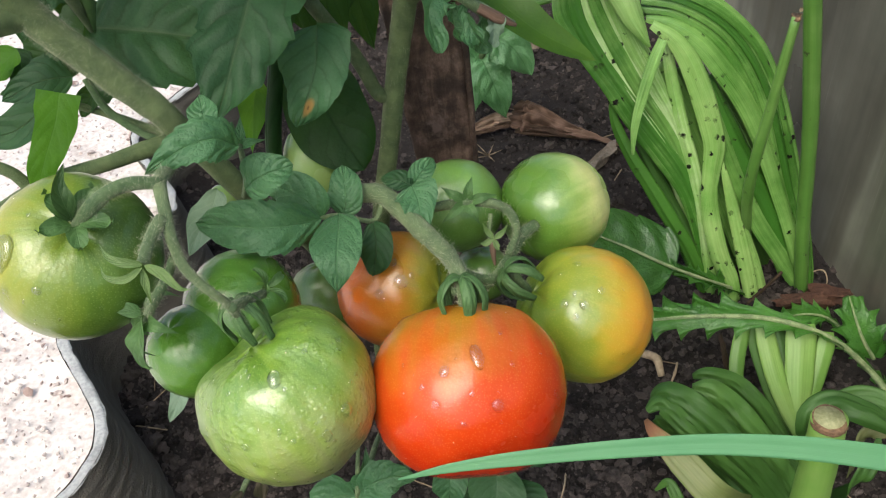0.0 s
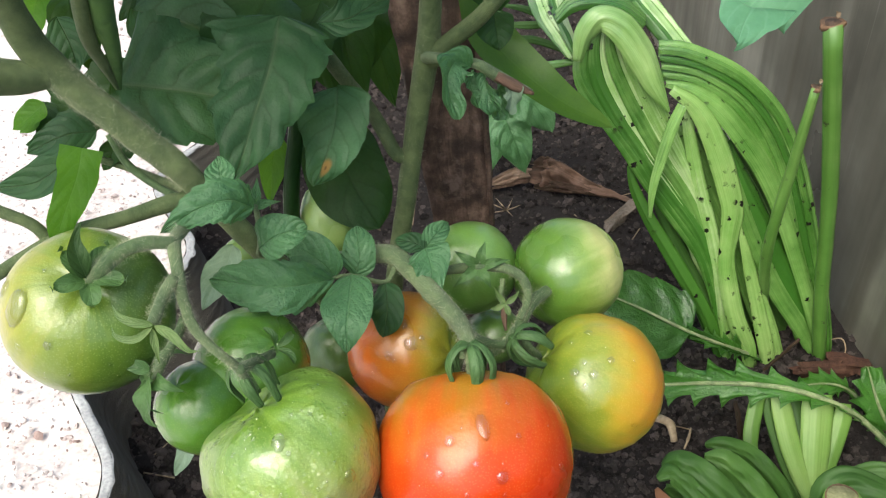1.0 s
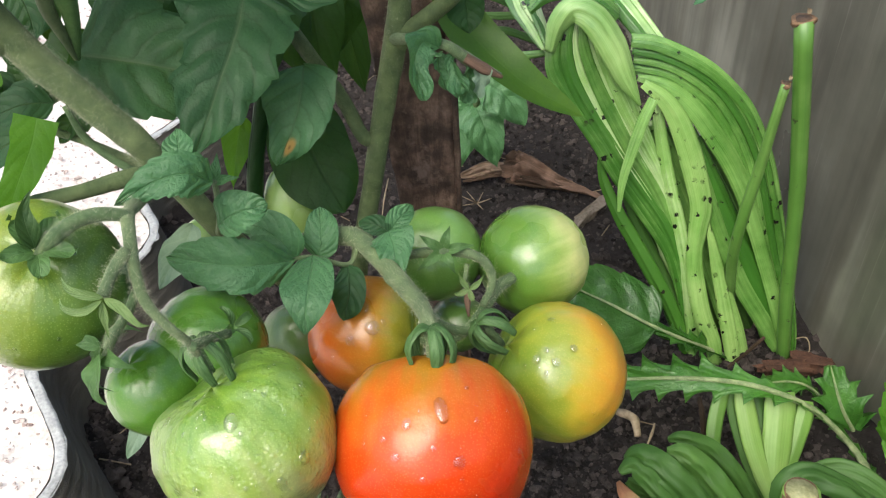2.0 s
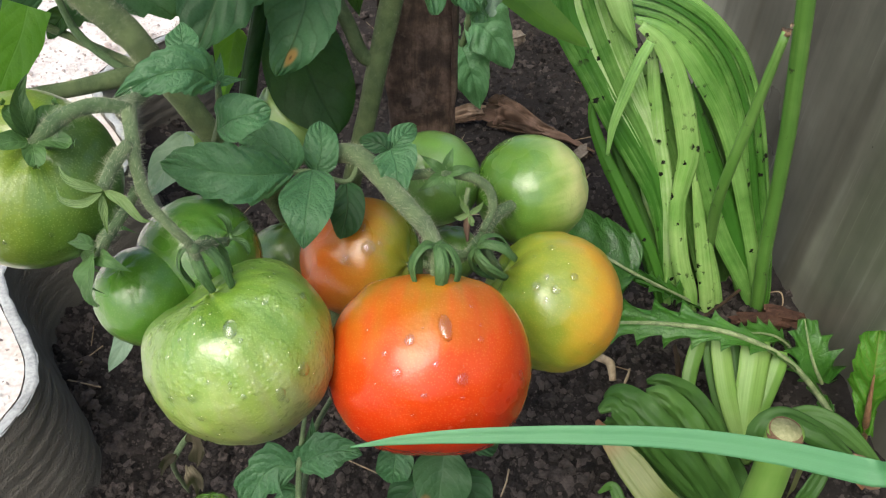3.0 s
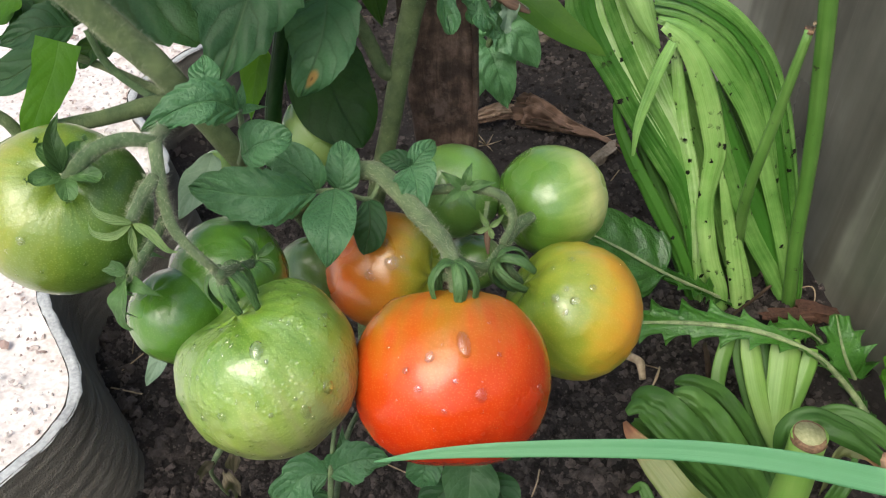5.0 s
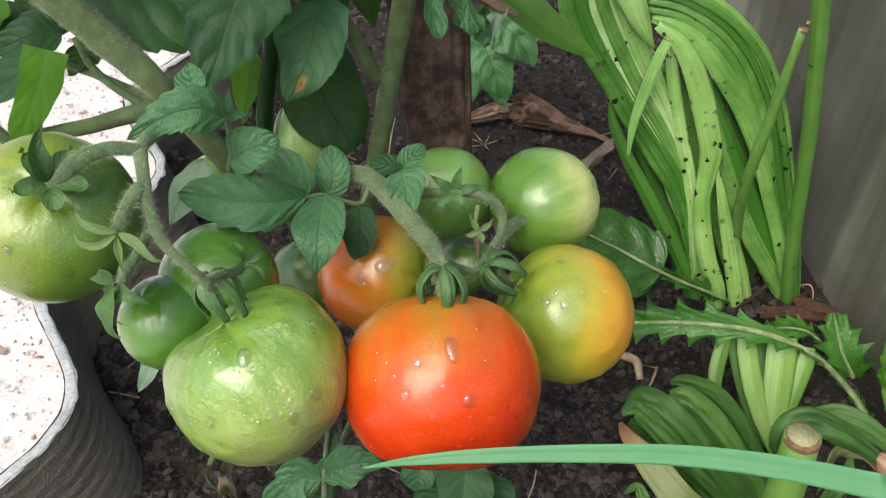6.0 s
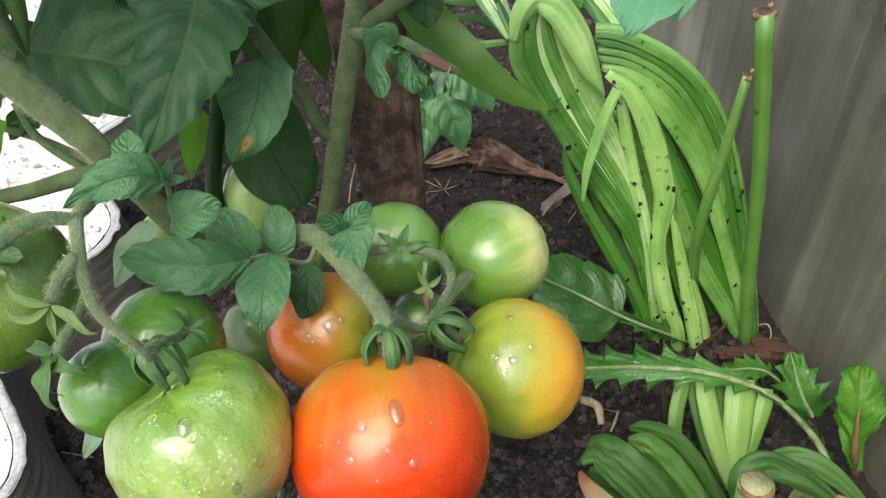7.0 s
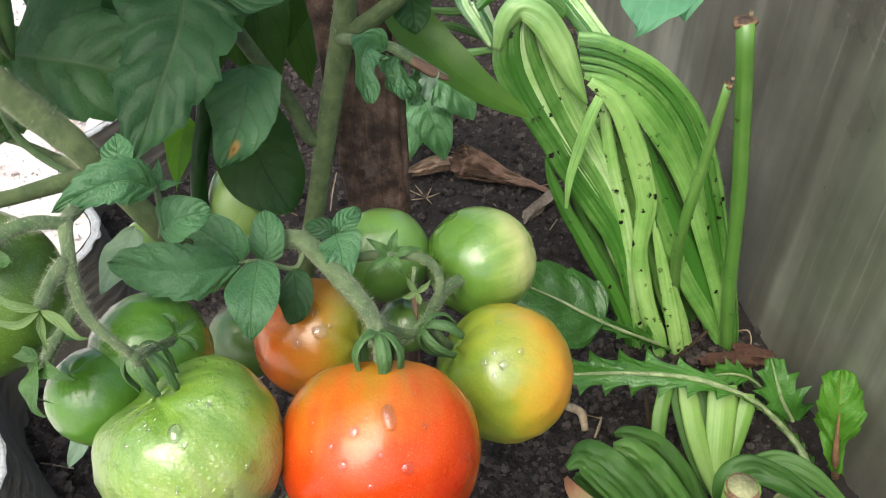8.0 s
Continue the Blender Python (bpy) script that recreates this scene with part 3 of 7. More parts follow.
def tomato(plant, label, centre, stalk_at, radius, squash, material, lobes=5, lobe=0.03, dip=0.14, seed=0, point=0.0, skew=(0, 0, 0), nu=88, nv=52, bumps=(), box=0.92, dents=0.008):
    """Tomato body: flattened, ribbed towards the stalk end, dimpled there. Its axis points at stalk_at.
    bumps: (place, share of the radius, width in radians) swell or press in its skin; dents: small unevenness."""
    c = Vector(centre)
    axis = (Vector(stalk_at) - c).normalized()
    turn = axis.to_track_quat("Z", "Y").to_matrix()
    rng = random.Random(seed)
    ph = [rng.uniform(0, 6.28) for _ in range(3)]
    sk = Vector(skew)
    verts, uvs, faces = [], [], []
    for i in range(nv + 1):
        th = math.pi * i / nv
        for j in range(nu):
            a = 2 * math.pi * j / nu
            near = math.exp(-(((th - 0.55) / 0.65) ** 2))
            r = max(0.0, math.sin(th)) ** box * (1 + lobe * near * math.cos(lobes * a + ph[0]) + 0.5 * lobe * near * math.cos((lobes - 2) * a + ph[1]))
            r *= 1 + 0.025 * math.sin(a + ph[2])
            h = math.cos(th) * squash * (1 + point * math.cos(th))
            h -= dip * math.exp(-((th / 0.42) ** 2)) * (1 + 0.3 * math.cos(lobes * a + ph[0]))
            h += 0.04 * math.exp(-(((math.pi - th) / 0.3) ** 2))
            p = Vector((r * math.cos(a), r * math.sin(a), h)) * radius
            p = turn @ p
            p += sk * (p.dot(axis) / radius) ** 2 * radius
            p += p.normalized() * radius * 0.02 * noise.noise(p / radius * 1.7 + Vector((seed, 0, 0)))
            p += p.normalized() * radius * dents * (noise.noise(p / radius * 4.2 + Vector((0, seed, 0))) + 0.5 * noise.noise(p / radius * 9 + Vector((0, 0, seed))))
            here = p.normalized()
            for place, amount, wide in bumps:
                off = here.angle((Vector(place) - c).normalized(), 0.0)
                p += here * radius * amount * math.exp(-((off / wide) ** 2))
            verts.append(p)
            uvs.append((j / nu, i / nv))
    for i in range(nv):
        for j in range(nu):
            k = (j + 1) % nu
            faces.append((i * nu + j, (i + 1) * nu + j, (i + 1) * nu + k, i * nu + k))
    return put("tomato", mesh_of("tomato", verts, faces, material, uvs), plant, label, c)


def calyx(parent, foot, axis, count, length, width, rise, out, curl, material=None, start=0.0, label="", spread=None, shape="lance"):
    """Sepals round a stalk's foot: each rises, bends outward and curls back. Distances are shares of length."""
    foot, axis = Vector(foot), Vector(axis).normalized()
    side = axis.orthogonal().normalized()
    obs = []
    for k in range(count):
        a = start + 2 * math.pi * k / count * (1 if spread is None else spread)
        o = Matrix.Rotation(a, 3, axis) @ side
        p0 = foot + o * length * 0.08
        p1 = foot + axis * length * rise + o * length * out * 0.55
        p2 = foot + axis * length * (rise * 0.7 + curl * 0.2) + o * length * out
        p3 = foot + axis * length * curl + o * length * out * 1.12
        obs.append(leaf([p0, p1, p2, p3], width, axis + o * 0.4, material or SEPAL, parent, "", "sepal", shape, 0.3, 0, 7, 0, 0.02, 0.2, 0.0, k, 14, 6))
    return obs


def finger_calyx(parent, foot, axis, count, length, width, out, drop, start=0.0):
    """Thick blunt sepals that spring from the stalk's foot, bend over and press down round it like fingers."""
    foot, axis = Vector(foot), Vector(axis).normalized()
    side = axis.orthogonal().normalized()
    for k in range(count):
        o = Matrix.Rotation(start + 2 * math.pi * k / count + 0.15 * math.sin(k * 2.7), 3, axis) @ side
        grow = 1 + 0.14 * math.sin(k * 1.9 + start)
        pts = [foot + o * length * 0.05 + axis * length * 0.12, foot + o * length * out * 0.55 + axis * length * 0.1, foot + o * length * out * 0.95 - axis * length * drop * 0.35 * grow, foot + o * length * out * 0.82 - axis * length * drop * grow]
        strap(pts, [width * 0.6, width * 0.85, width * 1.05, width * 1.05, width * 0.7], o + axis * 0.3, SEPAL, parent, "", "sepal", -0.35, 0.0012, 16)


def droplets(fruit, centre, radius, squash_axis, spots, size):
    """Water drops that sit on the skin: flattened beads, some drawn out downhill."""
    c = Vector(centre)
    for k, (place, s, stretch) in enumerate(spots):
        nrm = (Vector(place) - c).normalized()
        down = Vector((0, 0, -1))
        down = (down - nrm * down.dot(nrm)).normalized()
        across = nrm.cross(down)
        verts, faces = [], []
        nu, nv = 14, 6
        for i in range(nv + 1):
            th = math.pi * i / nv
            for j in range(nu):
                a = 2 * math.pi * j / nu
                r = math.sin(th)
                x, y, h = r * math.cos(a), r * math.sin(a), 0.45 * math.cos(th)
                long = stretch * (1 + 0.25 * x)
                verts.append((down * x * long + across * y * (1 + 0.2 * x) + nrm * h) * size * s)
        for i in range(nv):
            for j in range(nu):
                b = (j + 1) % nu
                faces.append((i * nu + j, (i + 1) * nu + j, (i + 1) * nu + b, i * nu + b))
        put("water_droplet", mesh_of("water_droplet", verts, faces, WATER), fruit, "clear water droplet" if k == 0 else "", place)


def lump(rng, size, flat=0.7, level=1):
    """A rough clod or stone: a dented icosphere, as verts and faces."""
    verts, faces = LUMPS[level]
    off = Vector((rng.uniform(0, 50), rng.uniform(0, 50), rng.uniform(0, 50)))
    turn = Euler((rng.uniform(0, 6.3), rng.uniform(0, 6.3), rng.uniform(0, 6.3))).to_matrix()
    out = []
    sx, sy, sz = rng.uniform(0.75, 1.35), rng.uniform(0.6, 1.0), rng.uniform(0.5, 0.9)
    for v in verts:
        p = v * (1 + 0.7 * noise.noise(v * 1.5 + off) + 0.45 * noise.noise(v * 3.6 + off))
        p = turn @ Vector((p.x * sx, p.y * sy, p.z * sz))
        out.append(Vector((p.x, p.y, p.z * flat)) * size)
    return out, faces


LUMPS = {}
for level in (1, 2):
    bm = bmesh.new()
    bmesh.ops.create_icosphere(bm, subdivisions=level, radius=1.0)
    bm.verts.index_update()
    LUMPS[level] = ([v.co.copy() for v in bm.verts], [tuple(v.index for v in f.verts) for f in bm.faces])
    bm.free()


def ground_height(x, y):
    """Height of the bed's soil: low humps and lumps, banked up against the edging."""
    bank = max(0.0, min(1.0, (-0.165 - x) / 0.1)) if y < 4 else 0.0
    h = 0.04 * bank * bank * (3 - 2 * bank)
    h += 0.012 * noise.noise(Vector((x * 5, y * 5, 0.3))) + 0.007 * noise.noise(Vector((x * 17, y * 17, 4.0)))
    if -0.6 < x < 0.5 and -0.6 < y < 1.6:
        h += 0.0045 * noise.noise(Vector((x * 60, y * 60, 9.0))) + 0.0025 * noise.noise(Vector((x * 150, y * 150, 2.0)))
    return h


# ---- the bed: ground, path, wall, edging ----
def spread_line(a, b, step, far):
    """Even steps from a to b, then ever longer ones out to far on both sides."""
    mid = list(np.arange(a, b + step / 2, step))
    grow, x, s = [], b, step
    while x < far:
        s *= 1.35
        x += s
        grow.append(x)
    back, x, s = [], a, step
    while x > -far:
        s *= 1.35
        x -= s
        back.append(x)
    return back[::-1] + mid + grow


def build_ground():
    xs, ys = spread_line(-0.3, 0.36, 0.006, 80), spread_line(-0.15, 1.3, 0.006, 80)
    verts = [(x, y, ground_height(x, y)) for y in ys for x in xs]
    w = len(xs)
    faces = [(j * w + i, j * w + i + 1, (j + 1) * w + i + 1, (j + 1) * w + i) for j in range(len(ys) - 1) for i in range(w - 1)]
    ob = put("ground", mesh_of("ground", verts, faces, SOIL))
    tagged(ob, "dark moist crumbly garden soil", "soil", kind="structure")


def build_clods():
    rng = random.Random(7)
    verts, faces = [], []
    for k in range(60000):
        x, y = rng.uniform(-0.285, 0.34), rng.uniform(-0.12, 1.15)
        if k < 17000 or k > 42000:
            x, y = rng.uniform(-0.28, 0.3), rng.uniform(-0.1, 0.4)
        size = rng.uniform(0.0022, 0.0052) if k % 8 == 0 else min(0.0075, 0.001 * math.exp(abs(rng.gauss(0, 0.62))))
        size = rng.uniform(0.0006, 0.0012) if k > 42000 else size
        v, f = lump(rng, size, 0.85, 2 if size > 0.0018 else 1)
        base = len(verts)
        z = ground_height(x, y) + size * 0.15
        verts += [p + Vector((x, y, z)) for p in v]
        faces += [tuple(i + base for i in t) for t in f]
    ob = put("soil_clods", mesh_of("soil_clods", verts, faces, CRUMB, smooth=False))
    tagged(ob, "loose crumbs and clods of dark soil", "soil", kind="stuff")


def slate_line(y, z=0.11):
    """The wavy line of the edging at a height: pitch about 0.23 m, 54 mm deep, its top leaning outward."""
    return -0.2535 + 0.0275 * math.cos(2 * math.pi * (y - 0.097) / 0.232) + 0.19 * (0.11 - z)


def build_path():
    """Pale gritty ground outside the edging, filled up to its rim; it runs on to the horizon."""
    ys = spread_line(-0.25, 1.45, 0.008, 80)
    shares = [1 - (1 - k / 40) ** 2.2 for k in range(41)]
    verts = []
    for y in ys:
        edge = slate_line(y) - 0.0038
        for reach in (-80, -20, -6):
            verts.append((reach, y, 0.1))
        for s in shares:
            x = -2.6 + (edge + 2.6) * s
            verts.append((x, y, 0.103 + 0.0035 * noise.noise(Vector((x * 25, y * 25, 1))) + 0.0015 * noise.noise(Vector((x * 110, y * 110, 5)))))
        verts.append((edge, y, -0.06))
    w = len(shares) + 4
    faces = [(j * w + i, j * w + i + 1, (j + 1) * w + i + 1, (j + 1) * w + i) for j in range(len(ys) - 1) for i in range(w - 1)]
    ob = put("path", mesh_of("path", verts, faces, PATH_STONE))
    tagged(ob, "sunlit pale gritty garden path", "path", kind="structure")
    rng = random.Random(3)
    verts, faces = [], []
    for _ in range(7000):
        y = rng.uniform(-0.12, 1.3)
        x = slate_line(y) - 0.009 - abs(rng.gauss(0, 0.16))
        size = min(0.0036, 0.0009 * math.exp(abs(rng.gauss(0, 0.5))))
        v, f = lump(rng, size, 0.7)
        base = len(verts)
        verts += [p + Vector((x, y, 0.105 + size * 0.25)) for p in v]
        faces += [tuple(i + base for i in t) for t in f]
    ob = put("path_grit", mesh_of("path_grit", verts, faces, GRIT, smooth=False))
    tagged(ob, "pinkish grit scattered on the path", "gravel", kind="stuff")


def build_wall():
    """Upright grey sheet along the bed, running slightly inward with distance."""
    def sheet(name, y0, y1, x0, x1, z1):
        bm = bmesh.new()
        bmesh.ops.create_cube(bm, size=1.0)
        for v in bm.verts:
            v.co = Vector((x0 + (v.co.x + 0.5) * (x1 - x0), y0 + (v.co.y + 0.5) * (y1 - y0), -0.1 + (v.co.z + 0.5) * (z1 + 0.1)))
            v.co.x -= 0.11 * (v.co.y - 0.296)
        bmesh.ops.bevel(bm, geom=list(bm.edges), offset=0.002, segments=2, affect="EDGES")
        me = bpy.data.meshes.new(name)
        bm.to_mesh(me)
        bm.free()
        me.materials.append(WALL)
        return me

    ob = put("wall_east", sheet("wall_east", -4.0, 3.0, 0.339, 0.359, 0.46))
    tagged(ob, "weathered grey sheet wall beside the bed", "wall", kind="structure")


def build_slate():
    """Corrugated fibre-cement sheet set upright as an edging: pitch about 0.23 m, 7 mm thick, with a broken pale rim."""
    slate = thing("slate_edging", (-0.25, 0.3, 0), "corrugated grey fibre-cement sheet standing as bed edging", "edging")
    ys = list(np.arange(-2.5, -0.3, 0.015)) + list(np.arange(-0.3, 1.5, 0.005)) + list(np.arange(1.5, 3.5, 0.015))

    wave = slate_line
    rows = 130
    verts, faces = [], []
    for side in (0, 1):
        for i, y in enumerate(ys):
            slope = (wave(y + 0.001) - wave(y - 0.001)) / 0.002
            nrm = Vector((1, -slope, 0)).normalized()
            for k in range(rows + 1):
                z = -0.05 + (0.1635 + 0.0025 * noise.noise(Vector((y * 40, 0, 1)))) * k / rows
                q = Vector((wave(y, z), y, z)) + nrm * (0.0036 if side else -0.0036)
                q += nrm * 0.00042 * (0.6 + 0.6 * noise.noise(Vector((y * 14, z * 30, 3)))) * math.sin(z * 560 + 3 * noise.noise(Vector((y * 12, z * 10, 0)))) * (1 if side else 0)
                verts.append(q - Vector((-0.25, 0.3, 0)))
    w, nn = rows + 1, len(ys)
    for side in (0, 1):
        for i in range(nn - 1):
            for k in range(rows):
                a = side * nn * w + i * w + k
                f = (a, a + 1, a + w + 1, a + w)
                faces.append(f[::-1] if side else f)
    put("sheet", mesh_of("sheet", verts, faces, SLATE), slate, "", (-0.25, 0.3, 0))
    verts, faces = [], []
    for i, y in enumerate(ys):
        slope = (wave(y + 0.001) - wave(y - 0.001)) / 0.002
        nrm = Vector((1, -slope, 0)).normalized()
        top = 0.1135 + 0.0025 * noise.noise(Vector((y * 40, 0, 1)))
        for j in range(7):
            s = j / 6 * 2 - 1
            r = 0.0039 + 0.0018 * noise.noise(Vector((y * 110, s, 3))) + 0.001 * noise.noise(Vector((y * 420, s, 8)))
            z = top - 0.001 + 0.0014 * math.sqrt(max(0, 1 - s * s)) + 0.0014 * noise.noise(Vector((y * 200, s * 2, 7)))
            verts.append(Vector((wave(y), y, z)) + nrm * s * r - Vector((-0.25, 0.3, 0)))
    for i in range(nn - 1):
        for j in range(6):
            a = i * 7 + j
            faces.append((a, a + 1, a + 8, a + 7))
    put("rim", mesh_of("rim", verts, faces, SLATE_EDGE), slate, "pale broken rim of the sheet", (-0.25, 0.3, 0))


build_ground()
build_path()
build_wall()
build_slate()
build_clods()

# ---- wooden stake ----
def build_stake():
    stake = thing("wooden_stake", (0.01, 0.20, 0), "dark wet rough wooden stake driven into the soil", "stake")
    deep, n, rows = 0.009, 8, 90
    verts, faces = [], []
    ring = []
    for j in range(n):
        ring.append((-1 + 2 * j / n, -1))
    for j in range(4):
        ring.append((1, -1 + 2 * j / 4))
    for j in range(n):
        ring.append((1 - 2 * j / n, 1))
    for j in range(4):
        ring.append((-1, 1 - 2 * j / 4))
    for i in range(rows + 1):
        z = -0.12 + 0.85 * i / rows
        for a, b in ring:
            half = max(0.006, 0.0229 + 0.029 * (z - 0.3))
            q = Vector((a * half - 0.0114 - 0.068 * (z - 0.3), b * deep + 0.054, z))
            q += Vector((a, b, 0)) * 0.0022 * noise.noise(Vector((a * 3, b * 2, z * 30)))
            q.y += 0.0022 * noise.noise(Vector((a * 7, 5, z * 16))) + 0.0012 * noise.noise(Vector((a * 16, 2, z * 60)))
            verts.append(q)
    w = len(ring)
    for i in range(rows):
        for j in range(w):
            faces.append((i * w + j, i * w + (j + 1) % w, (i + 1) * w + (j + 1) % w, (i + 1) * w + j))
    faces.append(tuple(rows * w + j for j in range(w)))
    put("board", mesh_of("board", verts, faces, STAKE), stake, "", (0.01, 0.20, 0))
    pts = [(0.0325 - 0.0026 * k + 0.0009 * math.sin(k * 2.1), 0.2450, 0.02 + 0.4 * k / 6) for k in range(7)]
    tube("splinter", pts, [0.001, 0.0026, 0.002, 0.0028, 0.001], STAKE, stake, "long splinter along its edge", 6, 40, 0.4, 3)


build_stake()

# ---- tomato plant ----
VIEW = (0, -0.7, 0.7)
plant = thing("tomato_plant", (-0.04, 0.19, 0), "bushy tomato plant with ripening fruit hanging low", "tomato plant")

# stems
MAIN = [(-0.05, 0.20, -0.03), (-0.049, 0.178, 0.10), (-0.0390, 0.1750, 0.2000), (-0.0268, 0.1868, 0.2600), (-0.0167, 0.1985, 0.3100), (-0.0078, 0.2050, 0.3500), (-0.0035, 0.2040, 0.3850), (0.006, 0.18, 0.50), (0.02, 0.11, 0.66)]
RADII = [0.0075, 0.0068, 0.0056, 0.0056, 0.0061, 0.0066, 0.0058, 0.0056, 0.0055]
stem = tube("main_stem", MAIN, RADII, STEM, plant, "thick green hairy main stem", 14)
hairs(MAIN[2:8], RADII[2:8], 1900, 0.0017, stem)
BRANCH = [(-0.043, 0.197, 0.06), (-0.0725, 0.1549, 0.2094), (-0.0920, 0.1182, 0.2801), (-0.1200, 0.1140, 0.3350), (-0.1280, 0.1150, 0.3460), (-0.1390, 0.1170, 0.3570), (-0.1490, 0.1190, 0.3680), (-0.1600, 0.1210, 0.3790), (-0.1690, 0.1220, 0.3910), (-0.1740, 0.1200, 0.4040), (-0.1750, 0.1170, 0.4170), (-0.1750, 0.1130, 0.4300), (-0.1740, 0.1080, 0.4450)]
branch = tube("side_stem", BRANCH, [0.007, 0.0058, 0.0056, 0.0062, 0.0068, 0.007, 0.0071, 0.0073, 0.0076, 0.0074, 0.007, 0.0068, 0.0066], STEM, plant, "thick hairy side stem leaning outward", 14)
hairs(BRANCH[3:9], [0.0062, 0.0068, 0.007, 0.0071, 0.0073, 0.0076], 3000, 0.0028, branch, 2)
tube("shoot", [(-0.0195, 0.1960, 0.2930), (-0.0290, 0.1940, 0.2915), (-0.0406, 0.2027, 0.3123), (-0.0599, 0.2107, 0.3404), (-0.0751, 0.2206, 0.3630)], [0.0045, 0.0042, 0.0042, 0.0042], STEM, plant)
tube("shoot", [(-0.0070, 0.2033, 0.3453), (0.0055, 0.1996, 0.3580), (0.0203, 0.1926, 0.3729), (0.0367, 0.1858, 0.3939)], [0.006, 0.0048, 0.0045, 0.004], STEM, plant)
tube("shoot", [(-0.0975, 0.1829, 0.2253), (-0.0931, 0.1875, 0.2711), (-0.0852, 0.1974, 0.3089), (-0.0793, 0.2143, 0.3403)], [0.0052, 0.0048, 0.0046, 0.0045], LEAF_SHADED, plant, "inner stem in shaded leaf colour")
tube("shoot", [(-0.1226, 0.1197, 0.3226), (-0.1448, 0.1332, 0.3232), (-0.1618, 0.1420, 0.3255), (-0.1751, 0.1415, 0.3319)], [0.0026, 0.0024, 0.002, 0.002], STEM, plant)
tube("shoot", [(-0.1185, 0.1188, 0.3216), (-0.1317, 0.1135, 0.3228), (-0.1538, 0.1052, 0.3209), (-0.1830, 0.0962, 0.3183), (-0.2140, 0.0801, 0.3081)], [0.005, 0.0045, 0.0038, 0.0032, 0.0034], STEM, plant)
tube("shoot", [(-0.1895, 0.0961, 0.3182), (-0.1950, 0.0970, 0.3260), (-0.2092, 0.0982, 0.3341)], [0.003, 0.0028, 0.0028], STEM, plant)
tube("shoot", [(-0.1700, 0.1210, 0.3910), (-0.1770, 0.1170, 0.3920), (-0.1830, 0.1120, 0.3940), (-0.1900, 0.1060, 0.3990), (-0.1990, 0.1000, 0.4060)], [0.0062, 0.0074, 0.008, 0.0085, 0.0085], STEM, plant, "thick side shoot forking outward")
tube("petiole", [(-0.1598, 0.1302, 0.3525), (-0.1529, 0.1256, 0.3375), (-0.1389, 0.1209, 0.3264), (-0.1244, 0.1161, 0.3208)], [0.0016, 0.002, 0.002, 0.0018], TRUSS, plant)
tube("petiole", [(-0.1570, 0.1520, 0.3650), (-0.1530, 0.1490, 0.3820), (-0.1510, 0.1460, 0.3990), (-0.1490, 0.1430, 0.4140), (-0.1460, 0.1400, 0.4280)], [0.0012, 0.0032, 0.0052, 0.0062, 0.0064], PETIOLE, plant, "broad grooved leaf stalk")
tube("petiole", [(-0.1570, 0.1500, 0.3660), (-0.1580, 0.1460, 0.3810), (-0.1590, 0.1420, 0.3960), (-0.1560, 0.1380, 0.4120), (-0.1520, 0.1350, 0.4280)], [0.0010, 0.0026, 0.0036, 0.0038, 0.0038], STEM, plant)


def stalk(points, radii, material=TRUSS, count=160, seed=0, label=""):
    ob = tube("truss_stalk", points, radii, material, plant, label, 10, None, 0.12, seed)
    hairs(points, radii, count * 4, 0.0028, ob, seed + 5)
    return ob


# fruit
RED_C, RED_S = (0.0097, 0.0166, 0.2440), (0.0105, 0.0503, 0.2631)
RED_R = 0.045199
red_skin = fruit_material("ripening_red_skin", RED_R, (0.12, -0.35, -0.85),
    [(0.0, (0.3, 0.14, 0.01)), (0.1, (0.42, 0.11, 0.007)), (0.25, (0.49, 0.055, 0.004)), (0.62, (0.49, 0.026, 0.002)), (1.0, (0.44, 0.036, 0.004))], (0.85, 0.35, 0.1), 0.2, 0.3, 0.5, 0.45, 0.25)
red = tomato(plant, "large ripening orange-red tomato with water drops", RED_C, RED_S, RED_R, 0.89, red_skin, 7, 0.03, 0.13, 3, box=0.82, dents=0.014)

YEL_C, YEL_S = (0.0710, 0.0726, 0.2265), (0.0397, 0.0740, 0.2499)
YEL_R = 0.035038
yel_skin = fruit_material("turning_yellow_skin", YEL_R, (0.85, 0.25, -0.1),
    [(0.0, (0.12, 0.2, 0.022)), (0.36, (0.22, 0.26, 0.022)), (0.56, (0.37, 0.29, 0.022)), (0.82, (0.52, 0.25, 0.02)), (1.0, (0.52, 0.2, 0.018))], (0.8, 0.6, 0.2), 0.24, 0.3, 0.9)
yellow = tomato(plant, "yellow tomato turning from green, with water drops", YEL_C, YEL_S, YEL_R, 0.98, yel_skin, 5, 0.025, 0.08, 5, dents=0.016)

